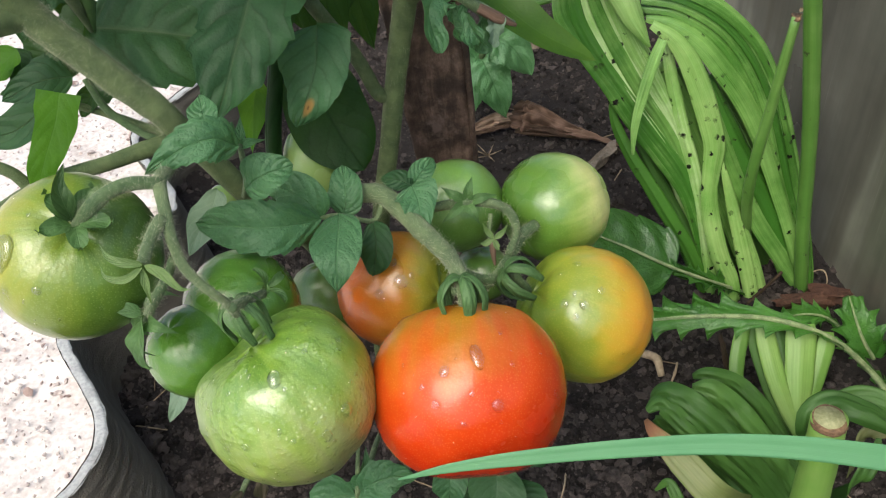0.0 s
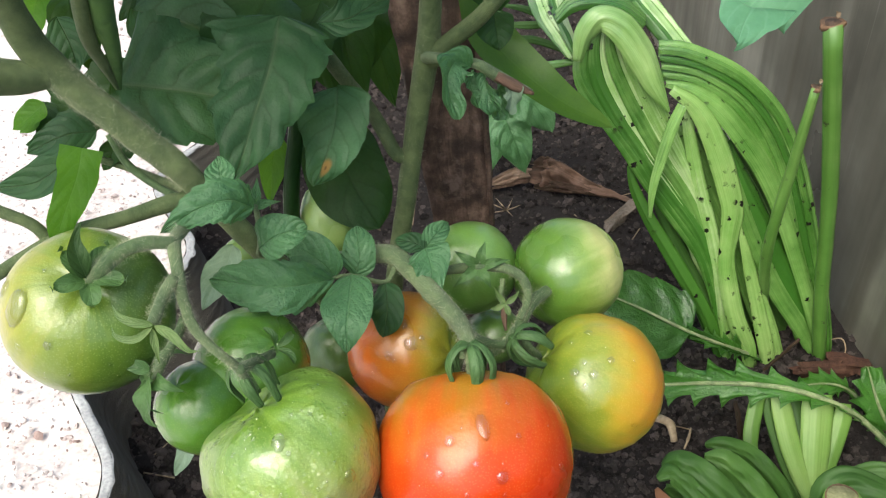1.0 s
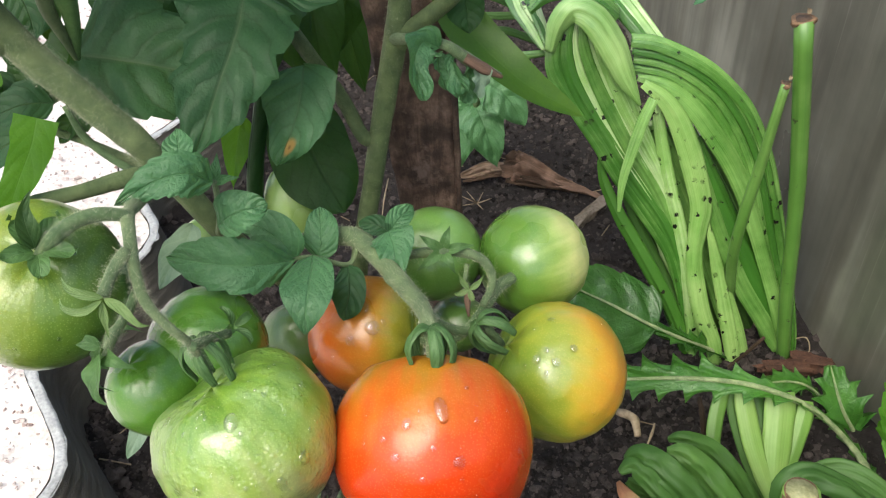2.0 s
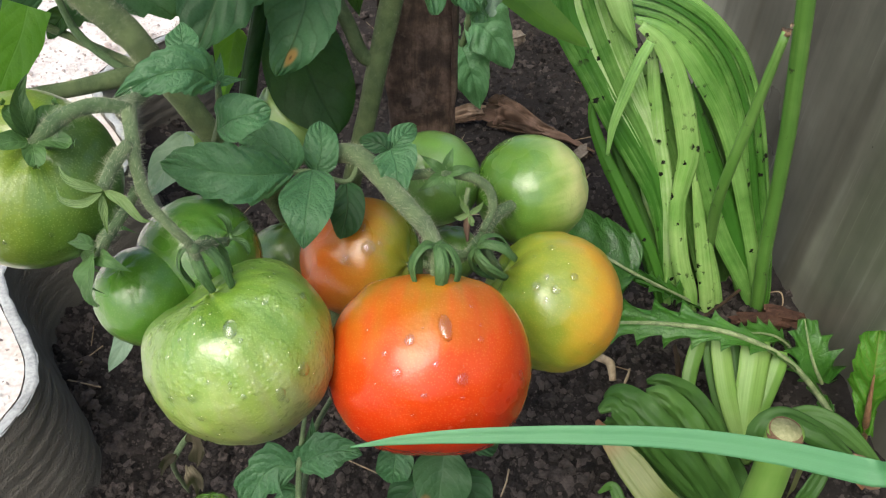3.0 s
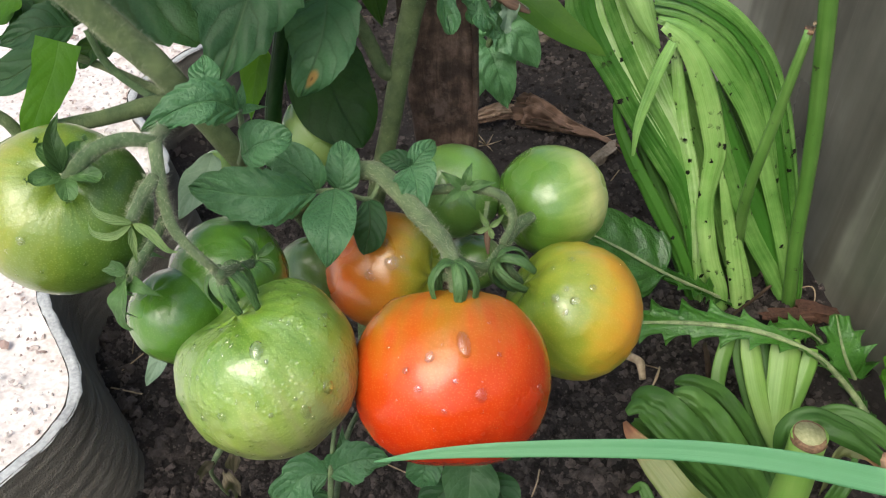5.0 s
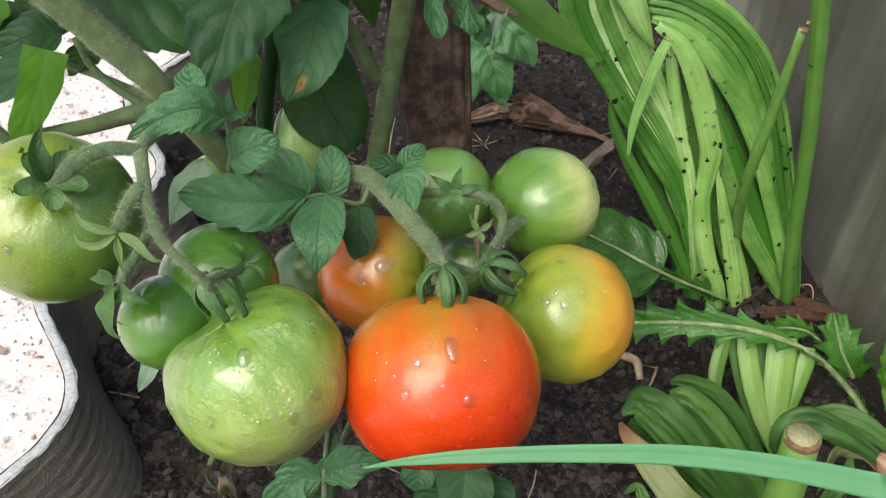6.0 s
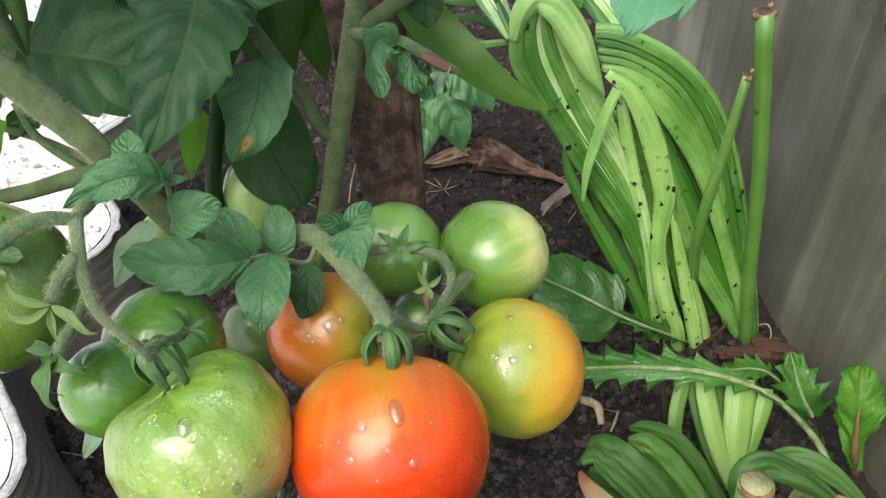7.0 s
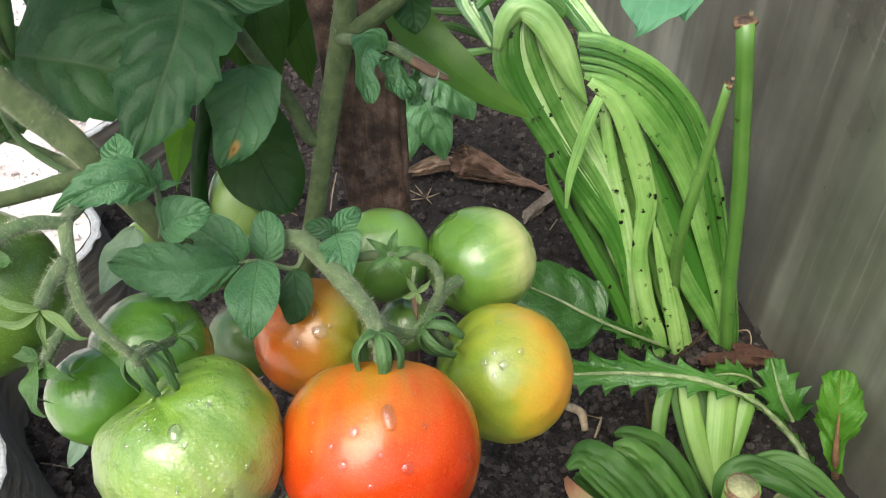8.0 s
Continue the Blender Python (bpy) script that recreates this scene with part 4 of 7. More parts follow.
GRN_C, GRN_S = (-0.0687, 0.0062, 0.2603), (-0.0804, 0.0119, 0.2910)
GRN_R = 0.038417
grn_skin = fruit_material("pale_green_skin", GRN_R, (0.4, -0.3, -0.8),
    [(0.0, (0.1, 0.2, 0.015)), (0.35, (0.165, 0.27, 0.027)), (0.6, (0.22, 0.3, 0.055)), (0.82, (0.23, 0.275, 0.085)), (1.0, (0.235, 0.255, 0.09))], (0.5, 0.6, 0.2), 0.3, 1.1, 0.4, 0.9, 0.7, 0.2, 1.0)
green = tomato(plant, "large pale green ribbed tomato with water drops", GRN_C, GRN_S, GRN_R, 0.95, grn_skin, 6, 0.03, 0.06, 14, bumps=(((-0.0526, 0.0306, 0.2860), 0.06, 0.5), ((-0.0912, 0.0230, 0.2863), -0.2, 0.5), ((-0.0703, -0.0076, 0.3045), -0.06, 0.25), ((-0.1023, 0.0011, 0.2659), 0.04, 0.4)), dents=0.019)

LFT_C, LFT_S = (-0.1516, 0.0444, 0.3184), (-0.1396, 0.0313, 0.3455)
LFT_R = 0.035515
lft_skin = fruit_material("lime_green_skin", LFT_R, (-0.8, -0.1, 0.25),
    [(0.0, (0.045, 0.105, 0.013)), (0.4, (0.092, 0.165, 0.017)), (0.66, (0.165, 0.225, 0.022)), (1.0, (0.31, 0.3, 0.035))], (0.5, 0.6, 0.25), 0.25, 0.5, 0.4, 0.6, 0.42, 0.16, 0.22)
left = tomato(plant, "big lime-green tomato hanging over the edging", LFT_C, LFT_S, LFT_R, 0.92, lft_skin, 5, 0.02, 0.09, 21)

DARK_STOPS = [(0.0, (0.3, 0.32, 0.12)), (0.14, (0.15, 0.23, 0.045)), (0.4, (0.075, 0.185, 0.02)), (1.0, (0.07, 0.175, 0.016))]
MID_R = 0.027686
mid_skin = fruit_material("dark_green_skin", MID_R, (0.2, 0.1, 1.0), DARK_STOPS, (0.3, 0.42, 0.15), 0.22, 0.2, 0.2)
middle = tomato(plant, "dark green unripe tomato", (-0.0967, 0.0620, 0.2618), (-0.0825, 0.0580, 0.2780), MID_R, 0.95, mid_skin, 5, 0.012, 0.04, 31, dents=0.018)
LOW_R = 0.021810
low = tomato(plant, "dark green tomato with a pale underside", (-0.1159, 0.0389, 0.2580), (-0.1262, 0.0339, 0.2868), LOW_R, 1.0, mid_skin, 5, 0.012, 0.04, 33, dents=0.015)

ORA_C, ORA_S = (-0.0258, 0.0983, 0.2290), (0.0005, 0.0851, 0.2383)
ORA_R = 0.031259
ora_skin = fruit_material("orange_green_skin", ORA_R, (-0.75, 0.05, 0.1),
    [(0.0, (0.1, 0.17, 0.02)), (0.3, (0.22, 0.2, 0.015)), (0.5, (0.38, 0.15, 0.013)), (0.8, (0.48, 0.11, 0.01)), (1.0, (0.42, 0.1, 0.01))], (0.7, 0.5, 0.15), 0.22, 0.15, 0.3)
orange = tomato(plant, "orange tomato still green at the stalk", ORA_C, ORA_S, ORA_R, 1.0, ora_skin, 5, 0.02, 0.08, 41)

BCK_R = 0.025860
bck_skin = fruit_material("mid_green_skin", BCK_R, (0.3, 0.2, 1.0), [(0.0, (0.055, 0.13, 0.02)), (0.5, (0.08, 0.175, 0.03)), (1.0, (0.13, 0.25, 0.05))], (0.3, 0.45, 0.2), 0.25, 0.3, 0.5)
tomato(plant, "green tomato with a star of sepals", (0.0101, 0.1406, 0.2491), (0.0070, 0.0980, 0.2861), BCK_R, 1.05, bck_skin, 5, 0.02, 0.06, 51)
RGT_C, RGT_S = (0.0634, 0.1336, 0.2484), (0.0391, 0.1166, 0.2483)
RGT_R = 0.029925
rgt_skin = fruit_material("two_tone_green_skin", RGT_R, (0.75, 0.1, 0.25), [(0.0, (0.06, 0.145, 0.016)), (0.55, (0.1, 0.2, 0.028)), (0.74, (0.21, 0.31, 0.065)), (0.95, (0.46, 0.49, 0.19))], (0.4, 0.5, 0.2), 0.22, 0.35, 0.5)
right = tomato(plant, "green tomato paler on its far side", RGT_C, RGT_S, RGT_R, 1.0, rgt_skin, 4, 0.04, 0.12, 61, dents=0.015)
SML_R = 0.017472
sml_skin = fruit_material("pale_small_skin", SML_R, (0.0, -0.5, 0.8), [(0.0, (0.08, 0.16, 0.025)), (0.5, (0.14, 0.24, 0.04)), (1.0, (0.28, 0.42, 0.13))], (0.4, 0.5, 0.25), 0.2, 0.1, 0.2)
tomato(plant, "small pear-shaped pale green tomato", (-0.0737, 0.1929, 0.2427), (-0.0832, 0.1983, 0.2620), SML_R, 1.25, sml_skin, 5, 0.03, -0.12, 71, 0.1)
# darker green skin: the shadow on this fruit is put into its colour
shaded_skin = fruit_material("shaded_green_skin", 0.024, (0.3, 0.2, 1.0), [(0.0, (0.04, 0.09, 0.012)), (0.6, (0.055, 0.12, 0.016)), (1.0, (0.08, 0.15, 0.02))], (0.2, 0.3, 0.1), 0.32, 0.3, 0.5)
tomato(plant, "green tomato half hidden behind leaves", (-0.0690, 0.1340, 0.1930), (-0.0746, 0.1470, 0.2183), 0.0240, 0.95, shaded_skin, 5, 0.02, 0.1, 73, 0, (0, 0, 0), 40, 24)
tomato(plant, "green tomato deep in the truss", (0.0223, 0.1378, 0.1983), (0.0220, 0.1440, 0.2116), 0.017313, 0.95, bck_skin, 5, 0.02, 0.1, 75, 0, (0, 0, 0), 40, 24)
tomato(plant, "tiny green tomato near the soil", (-0.1032, 0.0186, 0.1113), (-0.1037, 0.0290, 0.1225), 0.013440, 0.95, rgt_skin, 5, 0.02, 0.1, 77, 0, (0, 0, 0), 40, 24)
tomato(plant, "small pale fruit behind the side stem", (-0.1245, 0.1638, 0.2462), (-0.1246, 0.1705, 0.2532), 0.009713, 1.1, sml_skin, 5, 0.02, 0.05, 79, 0, (0, 0, 0), 40, 24)

# truss stalks
stalk([(-0.0659, 0.1387, 0.2607), (-0.0387, 0.1175, 0.2821), (-0.0236, 0.1051, 0.2867), (-0.0078, 0.0832, 0.2841), (0.0039, 0.0605, 0.2875), (0.0096, 0.0377, 0.2935), (0.0104, 0.0277, 0.2830)],
      [0.004, 0.0048, 0.005, 0.0047, 0.0043, 0.0032, 0.0026], PALE_TRUSS, 420, 1, "thick fuzzy truss stalk")
stalk([(-0.0157, 0.1099, 0.2713), (0.0071, 0.1053, 0.2801), (0.0261, 0.1034, 0.2809), (0.0367, 0.1005, 0.2751), (0.0389, 0.0948, 0.2663), (0.0341, 0.0866, 0.2604)], [0.002, 0.0024, 0.0026, 0.0024, 0.0022, 0.002], PALE_TRUSS, 160, 2)
stalk([(0.0498, 0.1088, 0.2592), (0.0411, 0.0977, 0.2611), (0.0329, 0.0850, 0.2560), (0.0248, 0.0770, 0.2530), (0.0134, 0.0738, 0.2606), (0.0059, 0.0716, 0.2719)], [0.003, 0.003, 0.0028, 0.0026, 0.0024, 0.002], TRUSS, 240, 3)
stalk([(0.0300, 0.0798, 0.2532), (0.0342, 0.0757, 0.2599), (0.0370, 0.0698, 0.2591), (0.0427, 0.0735, 0.2466)], [0.0022, 0.0022, 0.0024, 0.002], TRUSS, 60, 4)
stalk([(0.0248, 0.0764, 0.2524), (0.0160, 0.0748, 0.2480), (0.0048, 0.0818, 0.2417), (-0.0025, 0.0871, 0.2363)], [0.0022, 0.002, 0.002, 0.0018], TRUSS, 80, 5)
stalk([(0.0269, 0.1025, 0.2744), (0.0256, 0.0957, 0.2672), (0.0277, 0.0918, 0.2631)], [0.0012, 0.0011, 0.001], PALE_TRUSS, 30, 6)
tube("withered_flower", [(0.0271, 0.0947, 0.2662), (0.0266, 0.0898, 0.2611), (0.0272, 0.0844, 0.2553)], [0.0014, 0.0018, 0.0006], DRY, plant, "shrivelled brown flower")
stalk([(-0.1130, 0.1029, 0.3322), (-0.1077, 0.0646, 0.3465), (-0.1066, 0.0449, 0.3530), (-0.1024, 0.0302, 0.3512), (-0.0992, 0.0192, 0.3437), (-0.0944, 0.0112, 0.3353), (-0.0860, 0.0068, 0.3265), (-0.0814, 0.0091, 0.3153), (-0.0813, 0.0169, 0.2894)],
      [0.0026, 0.0028, 0.0029, 0.0027, 0.0024, 0.0021, 0.0018, 0.0018, 0.0016], PALE_TRUSS, 420, 7, "hairy stalk of the low truss")
stalk([(-0.1056, 0.0430, 0.3537), (-0.1145, 0.0387, 0.3574), (-0.1245, 0.0352, 0.3564), (-0.1337, 0.0318, 0.3501), (-0.1420, 0.0359, 0.3408)], [0.0026, 0.0028, 0.003, 0.003, 0.0026], TRUSS, 320, 8)
stalk([(-0.1025, 0.0250, 0.3498), (-0.1051, 0.0148, 0.3486), (-0.1074, 0.0062, 0.3451)], [0.0026, 0.0024, 0.0024], PALE_TRUSS, 80, 9)
stalk([(-0.0996, 0.0170, 0.3372), (-0.1053, 0.0145, 0.3278), (-0.1143, 0.0153, 0.3150), (-0.1221, 0.0206, 0.3001)], [0.002, 0.002, 0.0022, 0.002], TRUSS, 120, 10)
stalk([(-0.0805, 0.0064, 0.3179), (-0.0781, 0.0174, 0.3103), (-0.0774, 0.0389, 0.2921)], [0.002, 0.002, 0.002], TRUSS, 60, 11)

# sepals
finger_calyx(red, (0.0097, 0.0338, 0.2949), (0.0, 0.45, 0.9), 5, 0.0165, 0.0062, 0.62, 0.85, 0.25)
yel_axis = Vector(YEL_S) - Vector(YEL_C)
finger_calyx(yellow, (0.0324, 0.0676, 0.2650), yel_axis, 5, 0.016, 0.0056, 0.62, 0.85, 0.9)
finger_calyx(green, (-0.0824, 0.0171, 0.3073), Vector(GRN_S) - Vector(GRN_C), 5, 0.0175, 0.0044, 0.55, 0.9, 0.2)
calyx(middle, (-0.0773, 0.0467, 0.2880), Vector((-0.0825, 0.0580, 0.2780)) - Vector((-0.0967, 0.0620, 0.2618)), 4, 0.012, 0.004, 0.3, 0.8, 0.1, None, 0.4)
lft_axis = Vector(LFT_S) - Vector(LFT_C)
calyx(left, (-0.1384, 0.0297, 0.3475), lft_axis, 5, 0.0185, 0.0078, 0.2, 0.7, 0.55, SEPAL, 0.5)
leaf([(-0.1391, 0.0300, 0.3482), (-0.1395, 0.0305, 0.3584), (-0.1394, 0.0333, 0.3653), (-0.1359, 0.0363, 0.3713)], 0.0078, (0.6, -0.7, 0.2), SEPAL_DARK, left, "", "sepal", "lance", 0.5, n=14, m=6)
calyx(low, (-0.1214, 0.0196, 0.3017), (-0.6, -0.2, 0.6), 5, 0.018, 0.0075, 0.1, 0.7, -0.5, None, 1.1)
leaf([(-0.1206, 0.0168, 0.3071), (-0.1219, 0.0079, 0.3032), (-0.1216, 0.0038, 0.2961), (-0.1202, 0.0034, 0.2888)], 0.0125, (-0.6, -0.7, 0.3), SEPAL, low, "", "sepal", "oval", 0.3, n=14, m=6)
leaf([(-0.1217, 0.0171, 0.3074), (-0.1279, 0.0178, 0.3108), (-0.1388, 0.0206, 0.3110)], 0.006, VIEW, SEPAL, low, "", "sepal", "lance", 0.3, n=14, m=6)
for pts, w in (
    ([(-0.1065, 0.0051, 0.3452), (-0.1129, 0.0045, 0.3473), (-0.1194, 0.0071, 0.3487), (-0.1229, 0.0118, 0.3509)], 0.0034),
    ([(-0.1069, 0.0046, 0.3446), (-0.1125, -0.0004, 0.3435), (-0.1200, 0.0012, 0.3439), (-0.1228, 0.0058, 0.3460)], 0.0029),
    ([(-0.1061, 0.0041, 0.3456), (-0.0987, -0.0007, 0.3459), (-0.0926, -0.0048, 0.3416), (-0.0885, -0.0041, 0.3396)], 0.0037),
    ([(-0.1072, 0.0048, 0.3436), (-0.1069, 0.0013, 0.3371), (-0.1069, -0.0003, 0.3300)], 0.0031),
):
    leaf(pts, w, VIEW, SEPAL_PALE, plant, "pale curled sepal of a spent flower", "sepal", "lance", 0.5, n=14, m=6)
for ang, ln in ((0.2, 1.0), (1.3, 0.85), (2.5, 0.9), (3.8, 1.0), (5.2, 0.8)):
    c0 = Vector((0.0149, 0.1039, 0.2814))
    o = Vector((math.cos(ang), 0.62 * math.sin(ang), 0.72 * math.sin(ang))) * 0.0165 * ln
    leaf([c0, c0 + o * 0.5 + Vector((0, -0.003, 0.003)), c0 + o], 0.005, VIEW, SEPAL, plant, "", "sepal", "lance", 0.4, n=12, m=6)
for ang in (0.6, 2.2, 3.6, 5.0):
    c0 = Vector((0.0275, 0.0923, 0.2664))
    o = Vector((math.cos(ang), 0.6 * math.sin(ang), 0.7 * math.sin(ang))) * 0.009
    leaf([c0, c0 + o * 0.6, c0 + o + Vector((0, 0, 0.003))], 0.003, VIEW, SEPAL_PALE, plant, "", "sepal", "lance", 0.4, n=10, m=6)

# leaves: base to tip
def tl(points, width, material=LEAF, face=VIEW, label="", **kw):
    return leaf(points, width, face, material, plant, label, "leaf", **kw)


tl([(-0.0758, 0.1686, 0.3907), (-0.0794, 0.1510, 0.3769), (-0.0875, 0.1323, 0.3586), (-0.0984, 0.1085, 0.3357)], 0.0625, shape="broad", teeth=0.12, count=8, lobes=0.14, fold=0.12, quilt=0.025, seed=1, label="broad matt dark green tomato leaflet", n=64, m=26)
tl([(-0.1619, 0.1607, 0.3625), (-0.1375, 0.1555, 0.3619), (-0.1122, 0.1542, 0.3573), (-0.0829, 0.1573, 0.3477)], 0.072, shape="broad", teeth=0.09, count=8, fold=0.12, quilt=0.025, seed=2, label="broad matt dark green tomato leaflet", n=64, m=26)
tl([(-0.0537, 0.1730, 0.3488), (-0.0549, 0.1568, 0.3383), (-0.0597, 0.1463, 0.3256), (-0.0678, 0.1407, 0.3097)], 0.0385, LEAF_SPOT, shape="broad", fold=0.12, seed=3, label="tomato leaflet with a rusty spot near its tip", n=34, m=14, teeth=0.05)
tl([(-0.0764, 0.2318, 0.3042), (-0.0662, 0.2072, 0.2891), (-0.0543, 0.1878, 0.2714), (-0.0422, 0.1760, 0.2522)], 0.048842, LEAF_SHADED, shape="oval", fold=0.1, seed=4, label="large shaded inner tomato leaf")
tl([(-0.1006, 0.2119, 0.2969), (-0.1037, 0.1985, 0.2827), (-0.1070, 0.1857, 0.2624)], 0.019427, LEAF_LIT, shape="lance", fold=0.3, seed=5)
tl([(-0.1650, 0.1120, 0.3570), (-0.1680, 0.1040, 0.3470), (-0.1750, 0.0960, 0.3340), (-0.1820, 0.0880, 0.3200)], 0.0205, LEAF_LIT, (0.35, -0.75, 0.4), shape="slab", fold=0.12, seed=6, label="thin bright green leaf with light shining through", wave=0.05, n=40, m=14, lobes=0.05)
tl([(-0.1813, 0.1475, 0.3314), (-0.1959, 0.1487, 0.3258), (-0.2150, 0.1459, 0.3160), (-0.2403, 0.1488, 0.3122)], 0.023887, shape="ovate", seed=7)
tl([(-0.1861, 0.1689, 0.3335), (-0.2004, 0.1659, 0.3303), (-0.2243, 0.1679, 0.3256)], 0.020099, LEAF_SHADED, shape="ovate", seed=8)
tl([(-0.1851, 0.1740, 0.3524), (-0.1948, 0.1671, 0.3452), (-0.2082, 0.1655, 0.3367)], 0.021076, LEAF_SHADED, shape="ovate", seed=9)
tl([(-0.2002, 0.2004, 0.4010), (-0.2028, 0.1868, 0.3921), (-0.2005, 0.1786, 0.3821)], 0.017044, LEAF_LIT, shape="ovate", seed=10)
tl([(-0.1849, 0.1717, 0.3949), (-0.1786, 0.1630, 0.3840), (-0.1772, 0.1585, 0.3710)], 0.017594, LEAF, shape="ovate", seed=11)
tl([(-0.2072, 0.1609, 0.3538), (-0.2090, 0.1554, 0.3472), (-0.2159, 0.1534, 0.3422)], 0.011485, LEAF_LIT, shape="ovate", seed=12)
tl([(-0.2028, 0.1619, 0.3546), (-0.2004, 0.1546, 0.3456), (-0.2062, 0.1493, 0.3323)], 0.014356, LEAF_SHADED, shape="ovate", seed=13)
tl([(-0.1452, 0.2297, 0.3887), (-0.1422, 0.2092, 0.3784), (-0.1426, 0.1942, 0.3648)], 0.017961, shape="lance", seed=14)
tl([(-0.1703, 0.2703, 0.3803), (-0.1678, 0.2467, 0.3663), (-0.1699, 0.2353, 0.3527)], 0.019427, LEAF_SHADED, shape="ovate", seed=15)
tl([(-0.1605, 0.2297, 0.3896), (-0.1656, 0.2219, 0.3805), (-0.1749, 0.2188, 0.3700)], 0.012218, LEAF, shape="ovate", seed=16)
tl([(-0.0539, 0.1441, 0.3975), (-0.0410, 0.1449, 0.3977), (-0.0311, 0.1527, 0.3991), (-0.0208, 0.1622, 0.4025)], 0.019244, shape="oval", seed=17, lobes=0.2)
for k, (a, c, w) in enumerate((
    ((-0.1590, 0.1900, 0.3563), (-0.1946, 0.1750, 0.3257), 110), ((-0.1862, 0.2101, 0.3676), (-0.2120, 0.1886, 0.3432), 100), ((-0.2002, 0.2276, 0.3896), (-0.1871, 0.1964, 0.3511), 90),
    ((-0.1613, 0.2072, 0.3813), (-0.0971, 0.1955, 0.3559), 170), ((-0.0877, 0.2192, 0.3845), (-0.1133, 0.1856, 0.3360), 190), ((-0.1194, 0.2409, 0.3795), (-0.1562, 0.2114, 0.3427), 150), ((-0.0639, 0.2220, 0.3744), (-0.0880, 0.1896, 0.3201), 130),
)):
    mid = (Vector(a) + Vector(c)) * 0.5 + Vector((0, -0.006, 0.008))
    tl([a, mid, c], 0.000287 * w, LEAF if k in (1, 3) else LEAF_SHADED, shape="ovate", seed=80 + k, teeth=0.1)
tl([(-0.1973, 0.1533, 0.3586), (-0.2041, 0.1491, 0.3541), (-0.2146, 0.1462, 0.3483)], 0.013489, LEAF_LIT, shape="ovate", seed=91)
tl([(-0.1979, 0.1619, 0.3543), (-0.2007, 0.1542, 0.3452), (-0.2056, 0.1481, 0.3352)], 0.013782, LEAF_SHADED, shape="ovate", seed=92)
tl([(-0.1716, 0.1444, 0.3463), (-0.1855, 0.1389, 0.3479), (-0.2059, 0.1355, 0.3407)], 0.022286, LEAF, shape="ovate", seed=93, teeth=0.1)
tl([(-0.1635, 0.1496, 0.3373), (-0.1690, 0.1446, 0.3316), (-0.1736, 0.1412, 0.3248)], 0.012634, LEAF_SHADED, shape="ovate", seed=94)
tl([(-0.1620, 0.2297, 0.3897), (-0.1577, 0.2160, 0.3730), (-0.1540, 0.2097, 0.3576)], 0.019549, LEAF_SHADED, shape="ovate", seed=95)
# inner foliage behind the stems, its shade put into a darker leaf colour
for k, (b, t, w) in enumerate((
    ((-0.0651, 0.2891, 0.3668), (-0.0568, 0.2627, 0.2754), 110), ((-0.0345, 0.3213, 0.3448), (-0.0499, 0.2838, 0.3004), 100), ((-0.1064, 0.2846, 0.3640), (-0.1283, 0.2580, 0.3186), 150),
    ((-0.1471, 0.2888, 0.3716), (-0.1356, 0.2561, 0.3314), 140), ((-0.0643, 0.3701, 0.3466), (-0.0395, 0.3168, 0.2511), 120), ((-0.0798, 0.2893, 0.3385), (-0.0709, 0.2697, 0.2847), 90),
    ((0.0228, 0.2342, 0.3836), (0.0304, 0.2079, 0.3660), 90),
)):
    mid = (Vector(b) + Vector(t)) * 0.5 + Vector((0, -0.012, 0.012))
    tl([b, mid, t], 0.000348 * w, LEAF_SHADED if k < 6 else LEAF, (0.3 * math.sin(k * 2.1), -0.6, 0.6), shape="ovate", seed=20 + k, label="shaded inner tomato leaf" if k == 0 else "")
# unseen leaves added above the view to shade the stems and inner foliage
rng = random.Random(44)
for k in range(30):
    a = Vector((rng.uniform(-0.23, -0.05), rng.uniform(0.11, 0.26), rng.uniform(0.47, 0.56)))
    way = Vector((rng.uniform(-1, 1), rng.uniform(-1, 0.4), rng.uniform(-0.5, 0.1))).normalized() * rng.uniform(0.06, 0.09)
    tl([tuple(a), tuple(a + way * 0.5 + Vector((0, 0, 0.008))), tuple(a + way)], rng.uniform(0.045, 0.065), LEAF, (rng.uniform(-0.4, 0.4), rng.uniform(-0.6, 0.2), 0.9), shape="broad", teeth=0.12, seed=200 + k)
# young leaflets over the fruit
tl([(-0.0805, 0.0725, 0.3479), (-0.0873, 0.0648, 0.3576), (-0.0997, 0.0595, 0.3575), (-0.1153, 0.0547, 0.3497)], 0.021020, LEAF_FINE, (0.1, -0.75, 0.65), shape="ovate", fold=0.1, wave=0.05, quilt=0.06, teeth=0.14, count=9, seed=31, label="young wrinkled tomato leaflet with short hairs", n=40, m=16)
tl([(-0.0903, 0.0680, 0.3568), (-0.0910, 0.0727, 0.3631), (-0.0935, 0.0823, 0.3678)], 0.012829, LEAF_FINE, shape="oval", seed=32, quilt=0.04)
tl([(-0.0842, 0.0784, 0.3200), (-0.0747, 0.0761, 0.3286), (-0.0610, 0.0811, 0.3297)], 0.019299, LEAF_FINE, shape="oval", seed=33, quilt=0.02)
tl([(-0.0819, 0.0804, 0.3426), (-0.0765, 0.0787, 0.3449), (-0.0696, 0.0792, 0.3455)], 0.004311, LEAF_FINE, shape="lance", seed=34)
tl([(-0.0817, 0.0807, 0.3429), (-0.0813, 0.0849, 0.3473), (-0.0815, 0.0914, 0.3502)], 0.004826, LEAF_FINE, shape="lance", seed=35)
tl([(-0.0827, 0.0807, 0.3429), (-0.0856, 0.0832, 0.3455), (-0.0892, 0.0880, 0.3466)], 0.004344, LEAF_FINE, shape="lance", seed=36)
